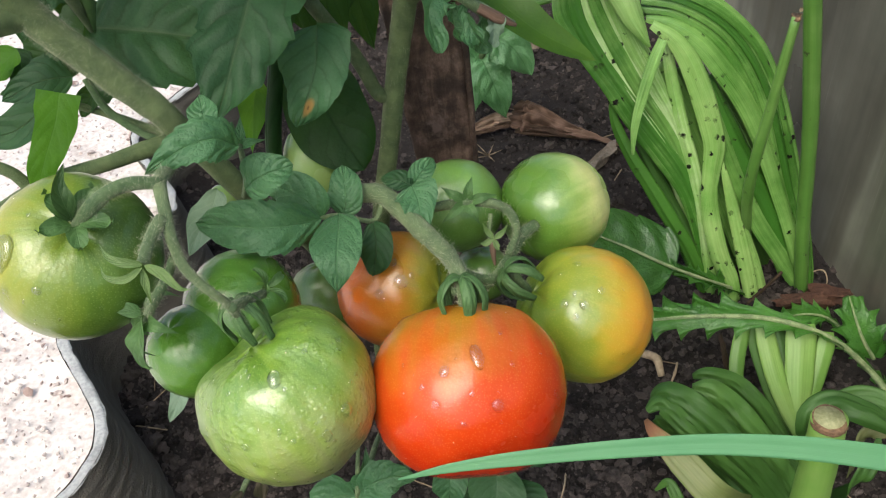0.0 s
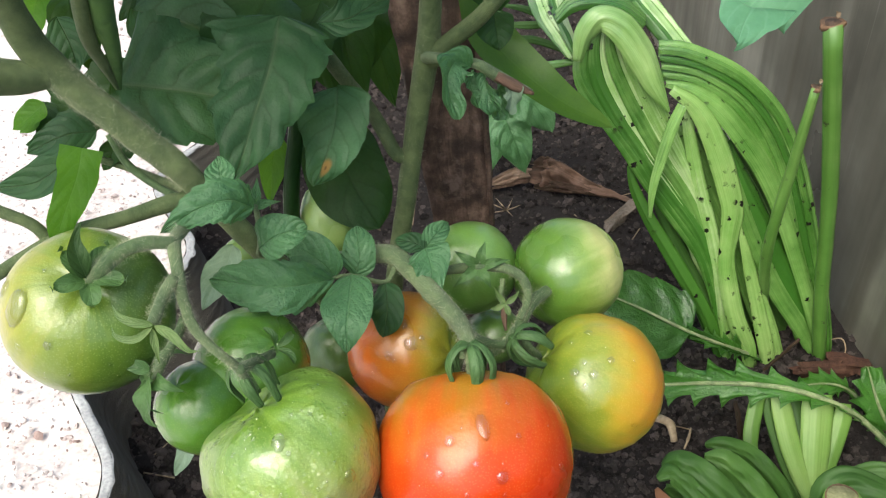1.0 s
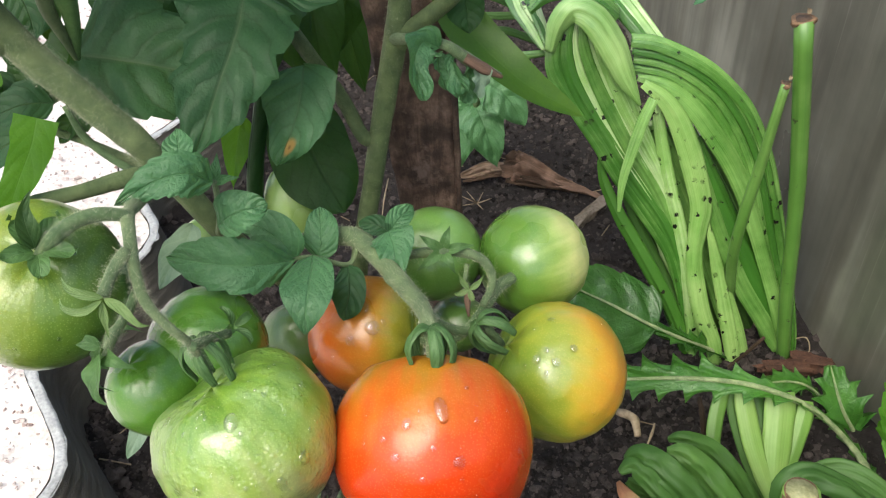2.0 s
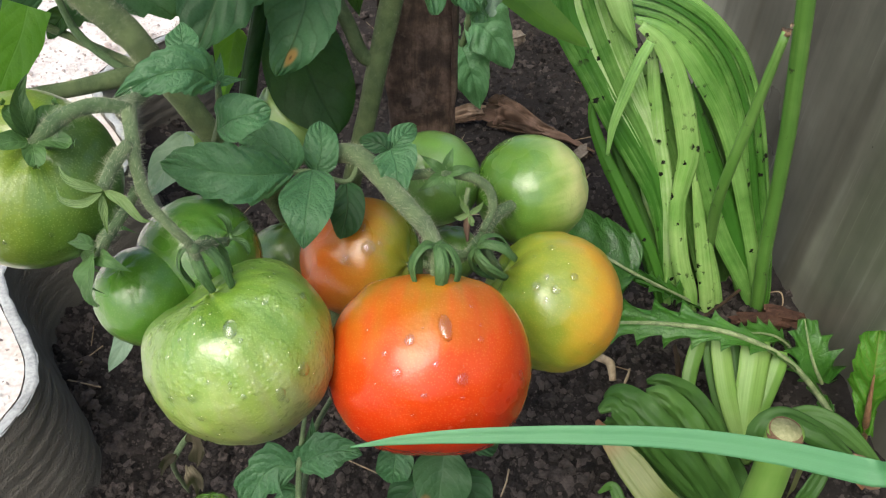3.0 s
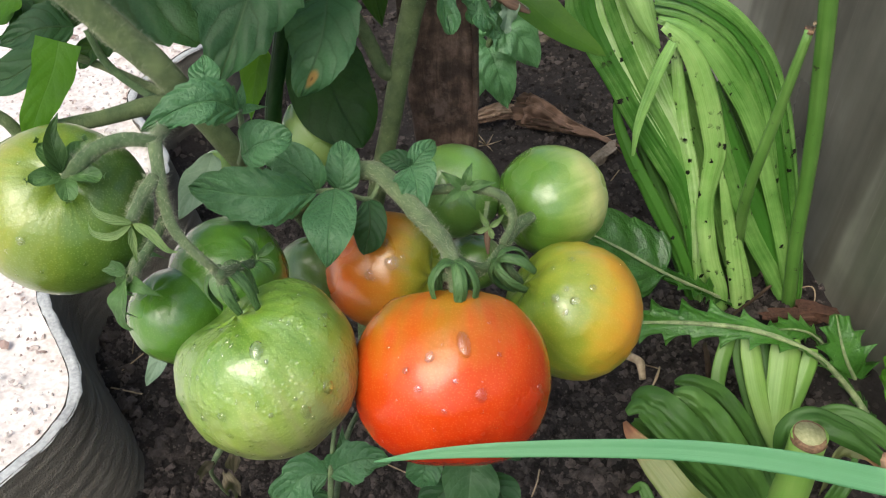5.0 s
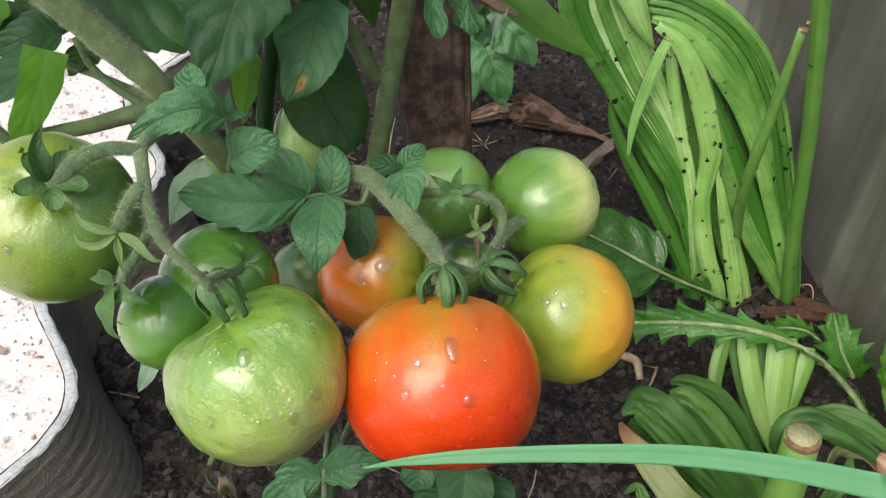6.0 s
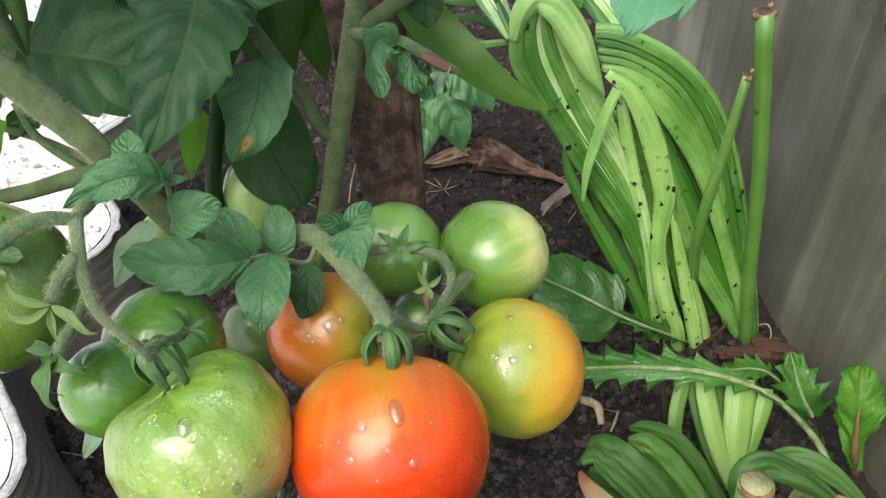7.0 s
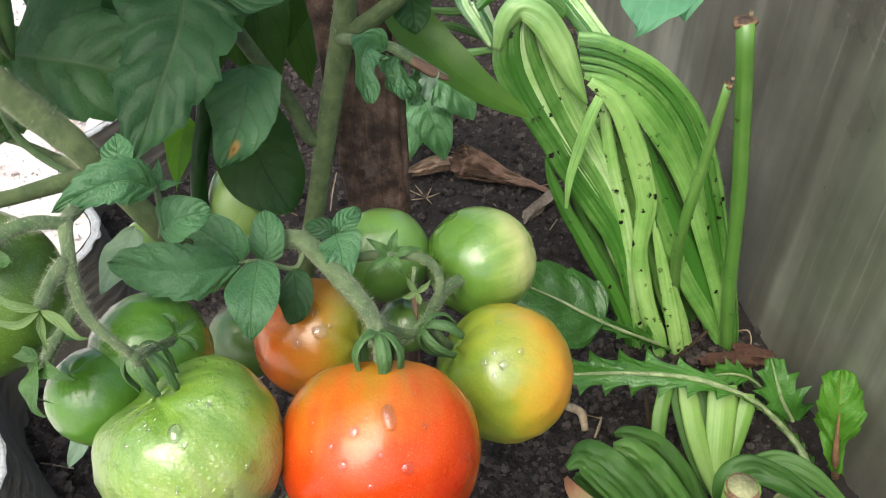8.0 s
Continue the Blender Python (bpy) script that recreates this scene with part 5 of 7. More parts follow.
tube("petiole", [(-0.0913, 0.0987, 0.3004), (-0.0843, 0.0860, 0.3212), (-0.0813, 0.0788, 0.3436)], [0.0018, 0.0018, 0.0012], PALE_TRUSS, plant)
tl([(-0.0560, 0.0891, 0.2904), (-0.0709, 0.0761, 0.2985), (-0.0882, 0.0739, 0.3017), (-0.1127, 0.0838, 0.2984)], 0.029079, LEAF_FINE, (0.05, -0.8, 0.6), shape="oval", fold=0.15, teeth=0.14, count=6, quilt=0.06, lobes=0.06, seed=37, label="dark young tomato leaflet with pale veins", n=36, m=14)
tl([(-0.0550, 0.0931, 0.2878), (-0.0617, 0.0952, 0.2967), (-0.0748, 0.1044, 0.2996), (-0.0839, 0.1076, 0.2961)], 0.021748, LEAF_FINE, (0.1, -0.8, 0.6), shape="ovate", seed=38)
tl([(-0.0466, 0.0903, 0.2916), (-0.0461, 0.0716, 0.2924), (-0.0467, 0.0587, 0.2884), (-0.0473, 0.0513, 0.2778)], 0.024691, LEAF_FINE, shape="ovate", fold=0.1, seed=39, label="small oval tomato leaflet", wave=0.02)
tl([(-0.0469, 0.1001, 0.2815), (-0.0442, 0.1052, 0.2909), (-0.0458, 0.1200, 0.2984)], 0.018346, LEAF_FINE, shape="oval", fold=0.1, seed=40)
tl([(-0.0318, 0.0979, 0.2792), (-0.0307, 0.0858, 0.2732), (-0.0337, 0.0792, 0.2594)], 0.017672, LEAF, shape="oval", fold=0.08, seed=41)
tl([(-0.0110, 0.1054, 0.2939), (-0.0079, 0.0931, 0.2905), (-0.0079, 0.0780, 0.2786)], 0.022836, LEAF_FINE, shape="heart", fold=0.15, seed=42, label="small pointed tomato leaflet")
tl([(-0.0111, 0.1084, 0.2902), (-0.0167, 0.1111, 0.2930), (-0.0268, 0.1155, 0.2909)], 0.010563, LEAF, shape="oval", seed=43)
tl([(-0.0120, 0.1091, 0.2882), (-0.0065, 0.1130, 0.2951), (0.0007, 0.1211, 0.2968)], 0.011675, LEAF_FINE, shape="oval", seed=44)
tube("petiole", [(-0.0625, 0.0921, 0.2853), (-0.0549, 0.0924, 0.2884), (-0.0460, 0.0934, 0.2880), (-0.0318, 0.0979, 0.2792), (-0.0263, 0.1037, 0.2853)], [0.0008, 0.0011, 0.0012, 0.0013, 0.0014], PALE_TRUSS, plant)
tl([(-0.1122, 0.1240, 0.2862), (-0.1151, 0.1124, 0.2807), (-0.1221, 0.1055, 0.2735), (-0.1285, 0.0997, 0.2633)], 0.017688, LEAF_PALE, shape="ovate", seed=45, label="tomato leaf turned to its pale underside")
tl([(-0.1326, 0.0505, 0.2224), (-0.1359, 0.0456, 0.2173), (-0.1451, 0.0431, 0.2009)], 0.010227, LEAF_PALE, shape="ovate", seed=46)
tube("petiole", [(-0.1326, 0.0505, 0.2224), (-0.1299, 0.0646, 0.2236), (-0.1268, 0.0896, 0.2226)], [0.001, 0.0012, 0.0014], TRUSS, plant)
# low shoots under the fruit
tube("low_shoot", [(-0.055, 0.19, 0.0), (-0.06, 0.11, 0.06), (-0.0552, 0.0225, 0.1179), (-0.0553, 0.0291, 0.1430), (-0.0516, 0.0414, 0.1730)], [0.002, 0.002, 0.0018, 0.0016, 0.001], PALE_TRUSS, plant)
tl([(-0.0559, 0.0297, 0.1436), (-0.0455, 0.0293, 0.1534), (-0.0338, 0.0301, 0.1576), (-0.0221, 0.0297, 0.1550)], 0.024925, LEAF_FINE, shape="ovate", seed=51, teeth=0.15, count=5, lobes=0.1)
tl([(-0.0565, 0.0291, 0.1429), (-0.0679, 0.0281, 0.1440), (-0.0768, 0.0231, 0.1355), (-0.0841, 0.0125, 0.1195)], 0.031175, LEAF_FINE, shape="ovate", seed=52, teeth=0.2, count=5, lobes=0.2)
tl([(-0.0563, 0.0261, 0.1287), (-0.0620, 0.0195, 0.1282), (-0.0677, 0.0134, 0.1214)], 0.013471, LEAF_FINE, shape="ovate", seed=53, teeth=0.15, count=4)
tl([(-0.0548, 0.0306, 0.1433), (-0.0496, 0.0370, 0.1546), (-0.0488, 0.0461, 0.1644)], 0.007704, LEAF_FINE, shape="lance", seed=54)
tl([(-0.0052, 0.0616, 0.1211), (-0.0059, 0.0501, 0.1156), (-0.0068, 0.0457, 0.1040)], 0.021370, LEAF_FINE, shape="oval", seed=55)
tl([(0.0224, 0.0592, 0.1200), (0.0209, 0.0455, 0.1121), (0.0188, 0.0305, 0.0890)], 0.032378, LEAF_BROWN, shape="oval", seed=56, label="low tomato leaflet browning along its edge")
tl([(0.0297, 0.0530, 0.1067), (0.0381, 0.0462, 0.0999), (0.0456, 0.0387, 0.0853)], 0.022879, LEAF, shape="oval", seed=57)
tl([(0.0102, 0.0509, 0.1035), (0.0039, 0.0453, 0.0972), (-0.0071, 0.0401, 0.0841)], 0.022879, LEAF, shape="oval", seed=58)
tl([(0.0353, 0.0613, 0.1229), (0.0451, 0.0590, 0.1210), (0.0538, 0.0628, 0.1186)], 0.011009, LEAF, shape="oval", seed=59, teeth=0.2, count=4)
tube("low_shoot", [(-0.03, 0.185, 0.03), (0.0109, 0.0757, 0.0956), (0.0229, 0.0597, 0.1136), (0.0321, 0.0591, 0.1204)], [0.0018, 0.0016, 0.0014, 0.001], TRUSS, plant)
# curled shoot and smooth long leaf beside the stake
tube("shoot", [(-0.0084, 0.2005, 0.3483), (0.0023, 0.1771, 0.3592), (0.0182, 0.1563, 0.3661), (0.0287, 0.1559, 0.3588), (0.0449, 0.1544, 0.3505)], [0.0035, 0.0024, 0.0026, 0.0034, 0.0012], PALE_TRUSS, plant, "stub of a broken shoot")
tube("dry_tip", [(0.0274, 0.1546, 0.3601), (0.0367, 0.1534, 0.3547), (0.0456, 0.1520, 0.3506)], [0.0026, 0.003, 0.0008], DRY, plant, "dry brown tip of a broken shoot")
tl([(0.0150, 0.1556, 0.3650), (0.0078, 0.1532, 0.3692), (0.0039, 0.1431, 0.3643), (0.0078, 0.1354, 0.3481)], 0.0185, LEAF_FINE, (0.4, -0.8, 0.4), shape="oval", fold=0.5, seed=61, label="curled tomato leaflet", wave=0.22, lobes=0.3, quilt=0.06, n=40, m=14)
tl([(0.0154, 0.1573, 0.3627), (0.0152, 0.1530, 0.3546), (0.0190, 0.1468, 0.3475)], 0.0125, LEAF_FINE, (0.5, -0.6, 0.5), shape="oval", fold=0.7, wave=0.25, lobes=0.3, quilt=0.06, seed=62, n=34, m=12)
tl([(0.0274, 0.1594, 0.3556), (0.0291, 0.1574, 0.3460), (0.0270, 0.1545, 0.3352)], 0.0135, LEAF_FINE, (0.5, -0.6, 0.5), shape="oval", fold=0.6, wave=0.25, lobes=0.3, quilt=0.06, seed=63, n=34, m=12)
tl([(0.0215, 0.1560, 0.3610), (0.0225, 0.1500, 0.3560), (0.0262, 0.1460, 0.3490), (0.0300, 0.1470, 0.3440)], 0.011, LEAF_FINE, (-0.5, -0.6, 0.5), shape="oval", fold=0.7, wave=0.3, lobes=0.3, quilt=0.06, seed=67, n=34, m=12)
tl([(0.0330, 0.1565, 0.3560), (0.0350, 0.1530, 0.3500), (0.0335, 0.1510, 0.3410)], 0.010, LEAF_PALE, (0.2, -0.7, 0.5), shape="oval", fold=0.6, wave=0.3, lobes=0.3, seed=68, n=30, m=10)
tl([(0.0178, 0.2373, 0.3673), (0.0280, 0.2219, 0.3451), (0.0567, 0.2037, 0.3220), (0.0940, 0.1964, 0.3006)], 0.030234, POD, (0.25, -0.6, 0.7), shape="pod", fold=0.1, wave=0.0, quilt=0.0, cup=0.25, seed=64, label="long smooth yellow-green leaf")
tl([(0.0282, 0.2039, 0.3719), (0.0293, 0.1947, 0.3640), (0.0306, 0.1899, 0.3555)], 0.020099, LEAF_SHADED, shape="ovate", seed=65)
# loose leaflet hanging from the top shoot
tube("petiole", [(0.02, 0.11, 0.655), (0.08, -0.02, 0.66), (0.13, -0.09, 0.585)], [0.002, 0.0018, 0.0012], STEM, plant)
tl([(0.13, -0.09, 0.585), (0.0747, -0.0689, 0.5009), (0.0655, -0.0786, 0.4971), (0.0610, -0.0871, 0.4945)], 0.017136, LEAF_TEAL, (0, -0.6, 0.8), shape="ovate", seed=66, teeth=0.1, fold=0.1)


def drops_on(fruit, centre, spots, size):
    """Set drops at the skin along the way from the fruit's middle to each spot."""
    c = Vector(centre)
    co = np.zeros(len(fruit.data.vertices) * 3)
    fruit.data.vertices.foreach_get("co", co)
    co = co.reshape(-1, 3)
    reach = np.linalg.norm(co, axis=1)
    placed = []
    for p, s, stretch in spots:
        d = (Vector(p) - c).normalized()
        k = int(np.argmax(co @ np.array(d) / np.maximum(reach, 1e-6)))
        placed.append((tuple(c + d * (reach[k] - size * s * 0.08)), s, stretch))
    droplets(fruit, centre, 1.0, None, placed, size)


drops_on(red, RED_C, [((0.0136, 0.0012, 0.2865), 1.7, 2.0), ((-0.0003, -0.0045, 0.2846), 1.4, 1.2), ((-0.0107, -0.0081, 0.2795), 0.9, 1.1), ((-0.0051, -0.0151, 0.2762), 1.3, 1.0), ((0.0214, -0.0166, 0.2746), 1.6, 1.1),
    ((0.0105, -0.0126, 0.2787), 0.8, 1.1), ((0.0061, -0.0212, 0.2697), 0.8, 1.0), ((0.0299, -0.0018, 0.2833), 0.8, 1.0), ((0.0226, -0.0224, 0.2685), 0.6, 1.0), ((0.0235, 0.0120, 0.2842), 0.6, 1.0), ((-0.0164, 0.0052, 0.2771), 0.6, 1.0),
    ((0.0474, -0.0030, 0.2616), 1.0, 1.6), ((0.0405, 0.0087, 0.2740), 0.5, 1.0), ((0.0019, -0.0236, 0.2603), 0.5, 1.0), ((-0.0124, -0.0133, 0.2671), 0.5, 1.0)], 0.0017)
drops_on(yellow, YEL_C, [((0.0672, 0.0545, 0.2539), 1.4, 1.0), ((0.0585, 0.0555, 0.2550), 1.2, 1.1), ((0.0760, 0.0592, 0.2588), 1.2, 1.0), ((0.0633, 0.0587, 0.2583), 0.7, 1.3), ((0.0673, 0.0750, 0.2618), 1.0, 1.3), ((0.0538, 0.0567, 0.2494), 0.6, 1.0), ((0.0634, 0.0511, 0.2503), 0.8, 1.4), ((0.0583, 0.0719, 0.2586), 0.7, 1.0)], 0.0018)
drops_on(orange, ORA_C, [((-0.0209, 0.0805, 0.2540), 2.2, 1.0), ((-0.0244, 0.0896, 0.2567), 1.2, 1.4), ((-0.0150, 0.0823, 0.2559), 0.9, 1.3), ((-0.0318, 0.0764, 0.2497), 1.3, 1.3), ((-0.0295, 0.0745, 0.2476), 0.7, 1.0), ((-0.0382, 0.0781, 0.2378), 0.7, 1.0)], 0.0017)
drops_on(green, GRN_C, [((-0.0668, -0.0105, 0.2947), 1.5, 1.5), ((-0.0802, -0.0252, 0.2724), 1.0, 1.1), ((-0.0392, -0.0147, 0.2765), 1.6, 1.1), ((-0.0475, -0.0245, 0.2731), 1.2, 1.5), ((-0.0899, -0.0232, 0.2676), 0.9, 1.0), ((-0.0775, -0.0270, 0.2636), 0.8, 1.0), ((-0.0430, 0.0108, 0.2897), 0.9, 1.2), ((-0.0564, 0.0020, 0.2941), 0.8, 1.0),
    ((-0.0961, -0.0015, 0.2837), 0.9, 2.0), ((-0.0610, -0.0286, 0.2756), 0.7, 1.0), ((-0.0388, -0.0042, 0.2808), 0.6, 1.0), ((-0.0879, -0.0123, 0.2791), 0.6, 1.0), ((-0.0515, -0.0229, 0.2789), 0.6, 1.0)], 0.0019)
drops_on(left, LFT_C, [((-0.1631, 0.0289, 0.3362), 2.6, 1.5), ((-0.1711, 0.0363, 0.3372), 1.4, 1.3), ((-0.1541, 0.0157, 0.3290), 1.0, 1.0), ((-0.1652, 0.0198, 0.3266), 0.8, 1.0)], 0.0021)


def fine_drops(fruit, centre, count, size, seed):
    """Many tiny beads of rain over a fruit's upper and front skin."""
    r = random.Random(seed)
    spots = []
    while len(spots) < count:
        d = Vector((r.gauss(0, 1), r.gauss(0, 1), r.gauss(0, 1))).normalized()
        if d.dot(Vector((0, -0.72, 0.69))) > 0.15:
            spots.append((tuple(Vector(centre) + d * 0.04), r.uniform(0.4, 1.0), r.uniform(1.0, 1.5)))
    drops_on(fruit, centre, spots, size)


fine_drops(green, GRN_C, 90, 0.001, 1)
fine_drops(red, RED_C, 20, 0.0009, 2)
fine_drops(left, LFT_C, 16, 0.001, 3)
fine_drops(yellow, YEL_C, 12, 0.0009, 4)

# ---- braided strap-leaf clump by the wall ----
clump = thing("narcissus_clump", (0.27, 0.31, 0), "tall strap leaves bent over and plaited into a braid", "bulb plant")


def plait(points, widths, material, turn, keel, label=""):
    """One strap of the plait, rounded across; turn swings its upper side to the wall or away."""
    strap(points, widths, (turn, -0.75, 0.62), material, clump, label, "leaf", 2.6 * keel, 0.0008, 44, ripple=0.07)


# straps that arch over on the wall side and come down to the soil
for row in (
    ([(0.1539, 0.3642, 0.2647), (0.1747, 0.3634, 0.2617), (0.2068, 0.3600, 0.2478), (0.2291, 0.3561, 0.2322), (0.2505, 0.3505, 0.2099), (0.2671, 0.3426, 0.1784), (0.2771, 0.3356, 0.1505), (0.2894, 0.3247, 0.1070), (0.3031, 0.3119, 0.0557), (0.3118, 0.3011, 0.0125), (0.3136, 0.2980, -0.0040)], [0.0076, 0.0099, 0.0091, 0.0076, 0.0065, 0.0065, 0.0069, 0.0084, 0.0091, 0.0076], STRAP, 0.50, -0.20),
    ([(0.1536, 0.3612, 0.2628), (0.1754, 0.3603, 0.2591), (0.2053, 0.3570, 0.2460), (0.2266, 0.3531, 0.2304), (0.2468, 0.3475, 0.2082), (0.2631, 0.3399, 0.1777), (0.2731, 0.3330, 0.1499), (0.2854, 0.3227, 0.1088), (0.3001, 0.3099, 0.0578), (0.3090, 0.2992, 0.0147), (0.3111, 0.2955, -0.0040)], [0.0064, 0.0085, 0.0082, 0.0070, 0.0061, 0.0063, 0.0068, 0.0083, 0.0091, 0.0076], STRAP_DIRTY, 0.15, -0.20),
    ([(0.1545, 0.3635, 0.2582), (0.1776, 0.3624, 0.2538), (0.2056, 0.3593, 0.2412), (0.2259, 0.3554, 0.2256), (0.2452, 0.3498, 0.2032), (0.2615, 0.3424, 0.1736), (0.2714, 0.3354, 0.1455), (0.2839, 0.3256, 0.1066), (0.2998, 0.3128, 0.0551), (0.3089, 0.3020, 0.0118), (0.3106, 0.2990, -0.0040)], [0.0053, 0.0072, 0.0072, 0.0065, 0.0057, 0.0061, 0.0069, 0.0084, 0.0091, 0.0076], STRAP, 0.40, -0.20),
    ([(0.1550, 0.3601, 0.2565), (0.1781, 0.3590, 0.2520), (0.2039, 0.3560, 0.2401), (0.2242, 0.3521, 0.2244), (0.2427, 0.3465, 0.2021), (0.2584, 0.3393, 0.1732), (0.2674, 0.3329, 0.1475), (0.2795, 0.3232, 0.1088), (0.2957, 0.3104, 0.0576), (0.3054, 0.2996, 0.0144), (0.3077, 0.2960, -0.0040)], [0.0049, 0.0066, 0.0068, 0.0063, 0.0057, 0.0059, 0.0066, 0.0083, 0.0091, 0.0076], STRAP, 0.00, -0.20),
    ([(0.1571, 0.3629, 0.2515), (0.1803, 0.3617, 0.2470), (0.2042, 0.3589, 0.2354), (0.2246, 0.3549, 0.2196), (0.2427, 0.3493, 0.1971), (0.2580, 0.3422, 0.1686), (0.2660, 0.3363, 0.1452), (0.2779, 0.3265, 0.1062), (0.2945, 0.3137, 0.0546), (0.3050, 0.3028, 0.0112), (0.3069, 0.3000, -0.0040)], [0.0046, 0.0061, 0.0065, 0.0061, 0.0057, 0.0057, 0.0065, 0.0084, 0.0092, 0.0076], STRAP_DIRTY, 0.35, -0.20),
    ([(0.1566, 0.3594, 0.2498), (0.1808, 0.3583, 0.2451), (0.2036, 0.3554, 0.2338), (0.2229, 0.3515, 0.2180), (0.2399, 0.3459, 0.1955), (0.2545, 0.3391, 0.1683), (0.2625, 0.3332, 0.1448), (0.2731, 0.3241, 0.1084), (0.2909, 0.3113, 0.0570), (0.3025, 0.3004, 0.0137), (0.3050, 0.2970, -0.0040)], [0.0046, 0.0063, 0.0067, 0.0065, 0.0063, 0.0063, 0.0070, 0.0091, 0.0095, 0.0076], STRAP, -0.10, -0.20),
    ([(0.1576, 0.3622, 0.2448), (0.1831, 0.3609, 0.2397), (0.2050, 0.3581, 0.2286), (0.2234, 0.3542, 0.2127), (0.2394, 0.3485, 0.1901), (0.2536, 0.3419, 0.1637), (0.2616, 0.3360, 0.1400), (0.2710, 0.3275, 0.1058), (0.2903, 0.3145, 0.0541), (0.3030, 0.3036, 0.0104), (0.3051, 0.3010, -0.0040)], [0.0046, 0.0065, 0.0069, 0.0069, 0.0069, 0.0069, 0.0076, 0.0099, 0.0099, 0.0076], STRAP, 0.30, -0.20),
    ([(0.1575, 0.3589, 0.2435), (0.1836, 0.3575, 0.2380), (0.2057, 0.3542, 0.2250), (0.2242, 0.3499, 0.2075), (0.2398, 0.3442, 0.1848), (0.2524, 0.3381, 0.1605), (0.2597, 0.3328, 0.1392), (0.2690, 0.3244, 0.1055), (0.2882, 0.3115, 0.0538), (0.3007, 0.3009, 0.0116), (0.3031, 0.2980, -0.0040)], [0.0046, 0.0067, 0.0076, 0.0084, 0.0084, 0.0084, 0.0092, 0.0107, 0.0103, 0.0080], STRAP_DIRTY, 0.00, -0.20),
    ([(0.1594, 0.3635, 0.2378), (0.1865, 0.3620, 0.2318), (0.2089, 0.3582, 0.2166), (0.2278, 0.3534, 0.1974), (0.2432, 0.3476, 0.1743), (0.2545, 0.3419, 0.1517), (0.2611, 0.3371, 0.1325), (0.2704, 0.3287, 0.0989), (0.2898, 0.3156, 0.0466), (0.3022, 0.3053, 0.0053), (0.3033, 0.3040, -0.0040)], [0.0046, 0.0069, 0.0085, 0.0100, 0.0100, 0.0100, 0.0108, 0.0116, 0.0108, 0.0085], STRAP, 0.20, -0.20),
):
    plait(*row)
# wide strap with splashed soil beside the arch
for row in (
    ([(0.1602, 0.3545, 0.2379), (0.1803, 0.3530, 0.2319), (0.2012, 0.3493, 0.2173), (0.2201, 0.3439, 0.1956), (0.2374, 0.3381, 0.1725), (0.2509, 0.3322, 0.1489), (0.2627, 0.3256, 0.1224), (0.2756, 0.3175, 0.0898), (0.2919, 0.3070, 0.0480), (0.3029, 0.2986, 0.0142), (0.3062, 0.2950, -0.0040)], [0.0057, 0.0124, 0.0172, 0.0191, 0.0191, 0.0182, 0.0163, 0.0153, 0.0143, 0.0105], STRAP_DIRTY, 0.25, -0.22),
):
    plait(*row)
# leaves behind, seen between the front ones; the dark one paints a shaded gap
for row in (
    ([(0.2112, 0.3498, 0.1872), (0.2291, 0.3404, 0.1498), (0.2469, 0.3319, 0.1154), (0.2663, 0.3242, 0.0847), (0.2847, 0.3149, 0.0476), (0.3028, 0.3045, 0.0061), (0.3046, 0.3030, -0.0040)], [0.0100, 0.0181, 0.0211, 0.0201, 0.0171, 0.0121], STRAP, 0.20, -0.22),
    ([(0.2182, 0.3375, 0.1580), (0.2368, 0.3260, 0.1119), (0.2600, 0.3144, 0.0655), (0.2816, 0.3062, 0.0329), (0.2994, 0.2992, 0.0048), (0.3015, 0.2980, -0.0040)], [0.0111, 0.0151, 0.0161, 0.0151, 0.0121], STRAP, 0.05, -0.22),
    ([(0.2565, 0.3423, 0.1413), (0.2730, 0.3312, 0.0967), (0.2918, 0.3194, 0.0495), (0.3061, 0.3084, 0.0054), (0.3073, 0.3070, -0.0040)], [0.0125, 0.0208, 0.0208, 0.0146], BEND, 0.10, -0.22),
):
    plait(*row)
# front strap with crumbs of soil on it
for row in (
    ([(0.1631, 0.3473, 0.2371), (0.1792, 0.3443, 0.2254), (0.1918, 0.3402, 0.2086), (0.2021, 0.3346, 0.1863), (0.2104, 0.3289, 0.1634), (0.2169, 0.3230, 0.1400), (0.2164, 0.3182, 0.1209), (0.2161, 0.3111, 0.0925), (0.2265, 0.3001, 0.0484), (0.2397, 0.2923, 0.0173), (0.2449, 0.2880, -0.0040)], [0.0075, 0.0141, 0.0179, 0.0197, 0.0188, 0.0169, 0.0132, 0.0160, 0.0150, 0.0113], STRAP_FRONT, 0.00, -0.22),
):
    plait(*row)
# short pale bases
for row in (
    ([(0.2232, 0.3207, 0.1267), (0.2321, 0.3136, 0.0985), (0.2433, 0.3040, 0.0600), (0.2569, 0.2915, 0.0102), (0.2588, 0.2890, -0.0040)], [0.0030, 0.0100, 0.0130, 0.0110], STRAP_FRONT, -0.20, -0.22),
    ([(0.2382, 0.3158, 0.0872), (0.2518, 0.3073, 0.0532), (0.2623, 0.3005, 0.0261), (0.2705, 0.2949, 0.0000)], [0.0041, 0.0083, 0.0093, 0.0093], STRAP_FRONT, 0.20, -0.22),
):
    plait(*row)
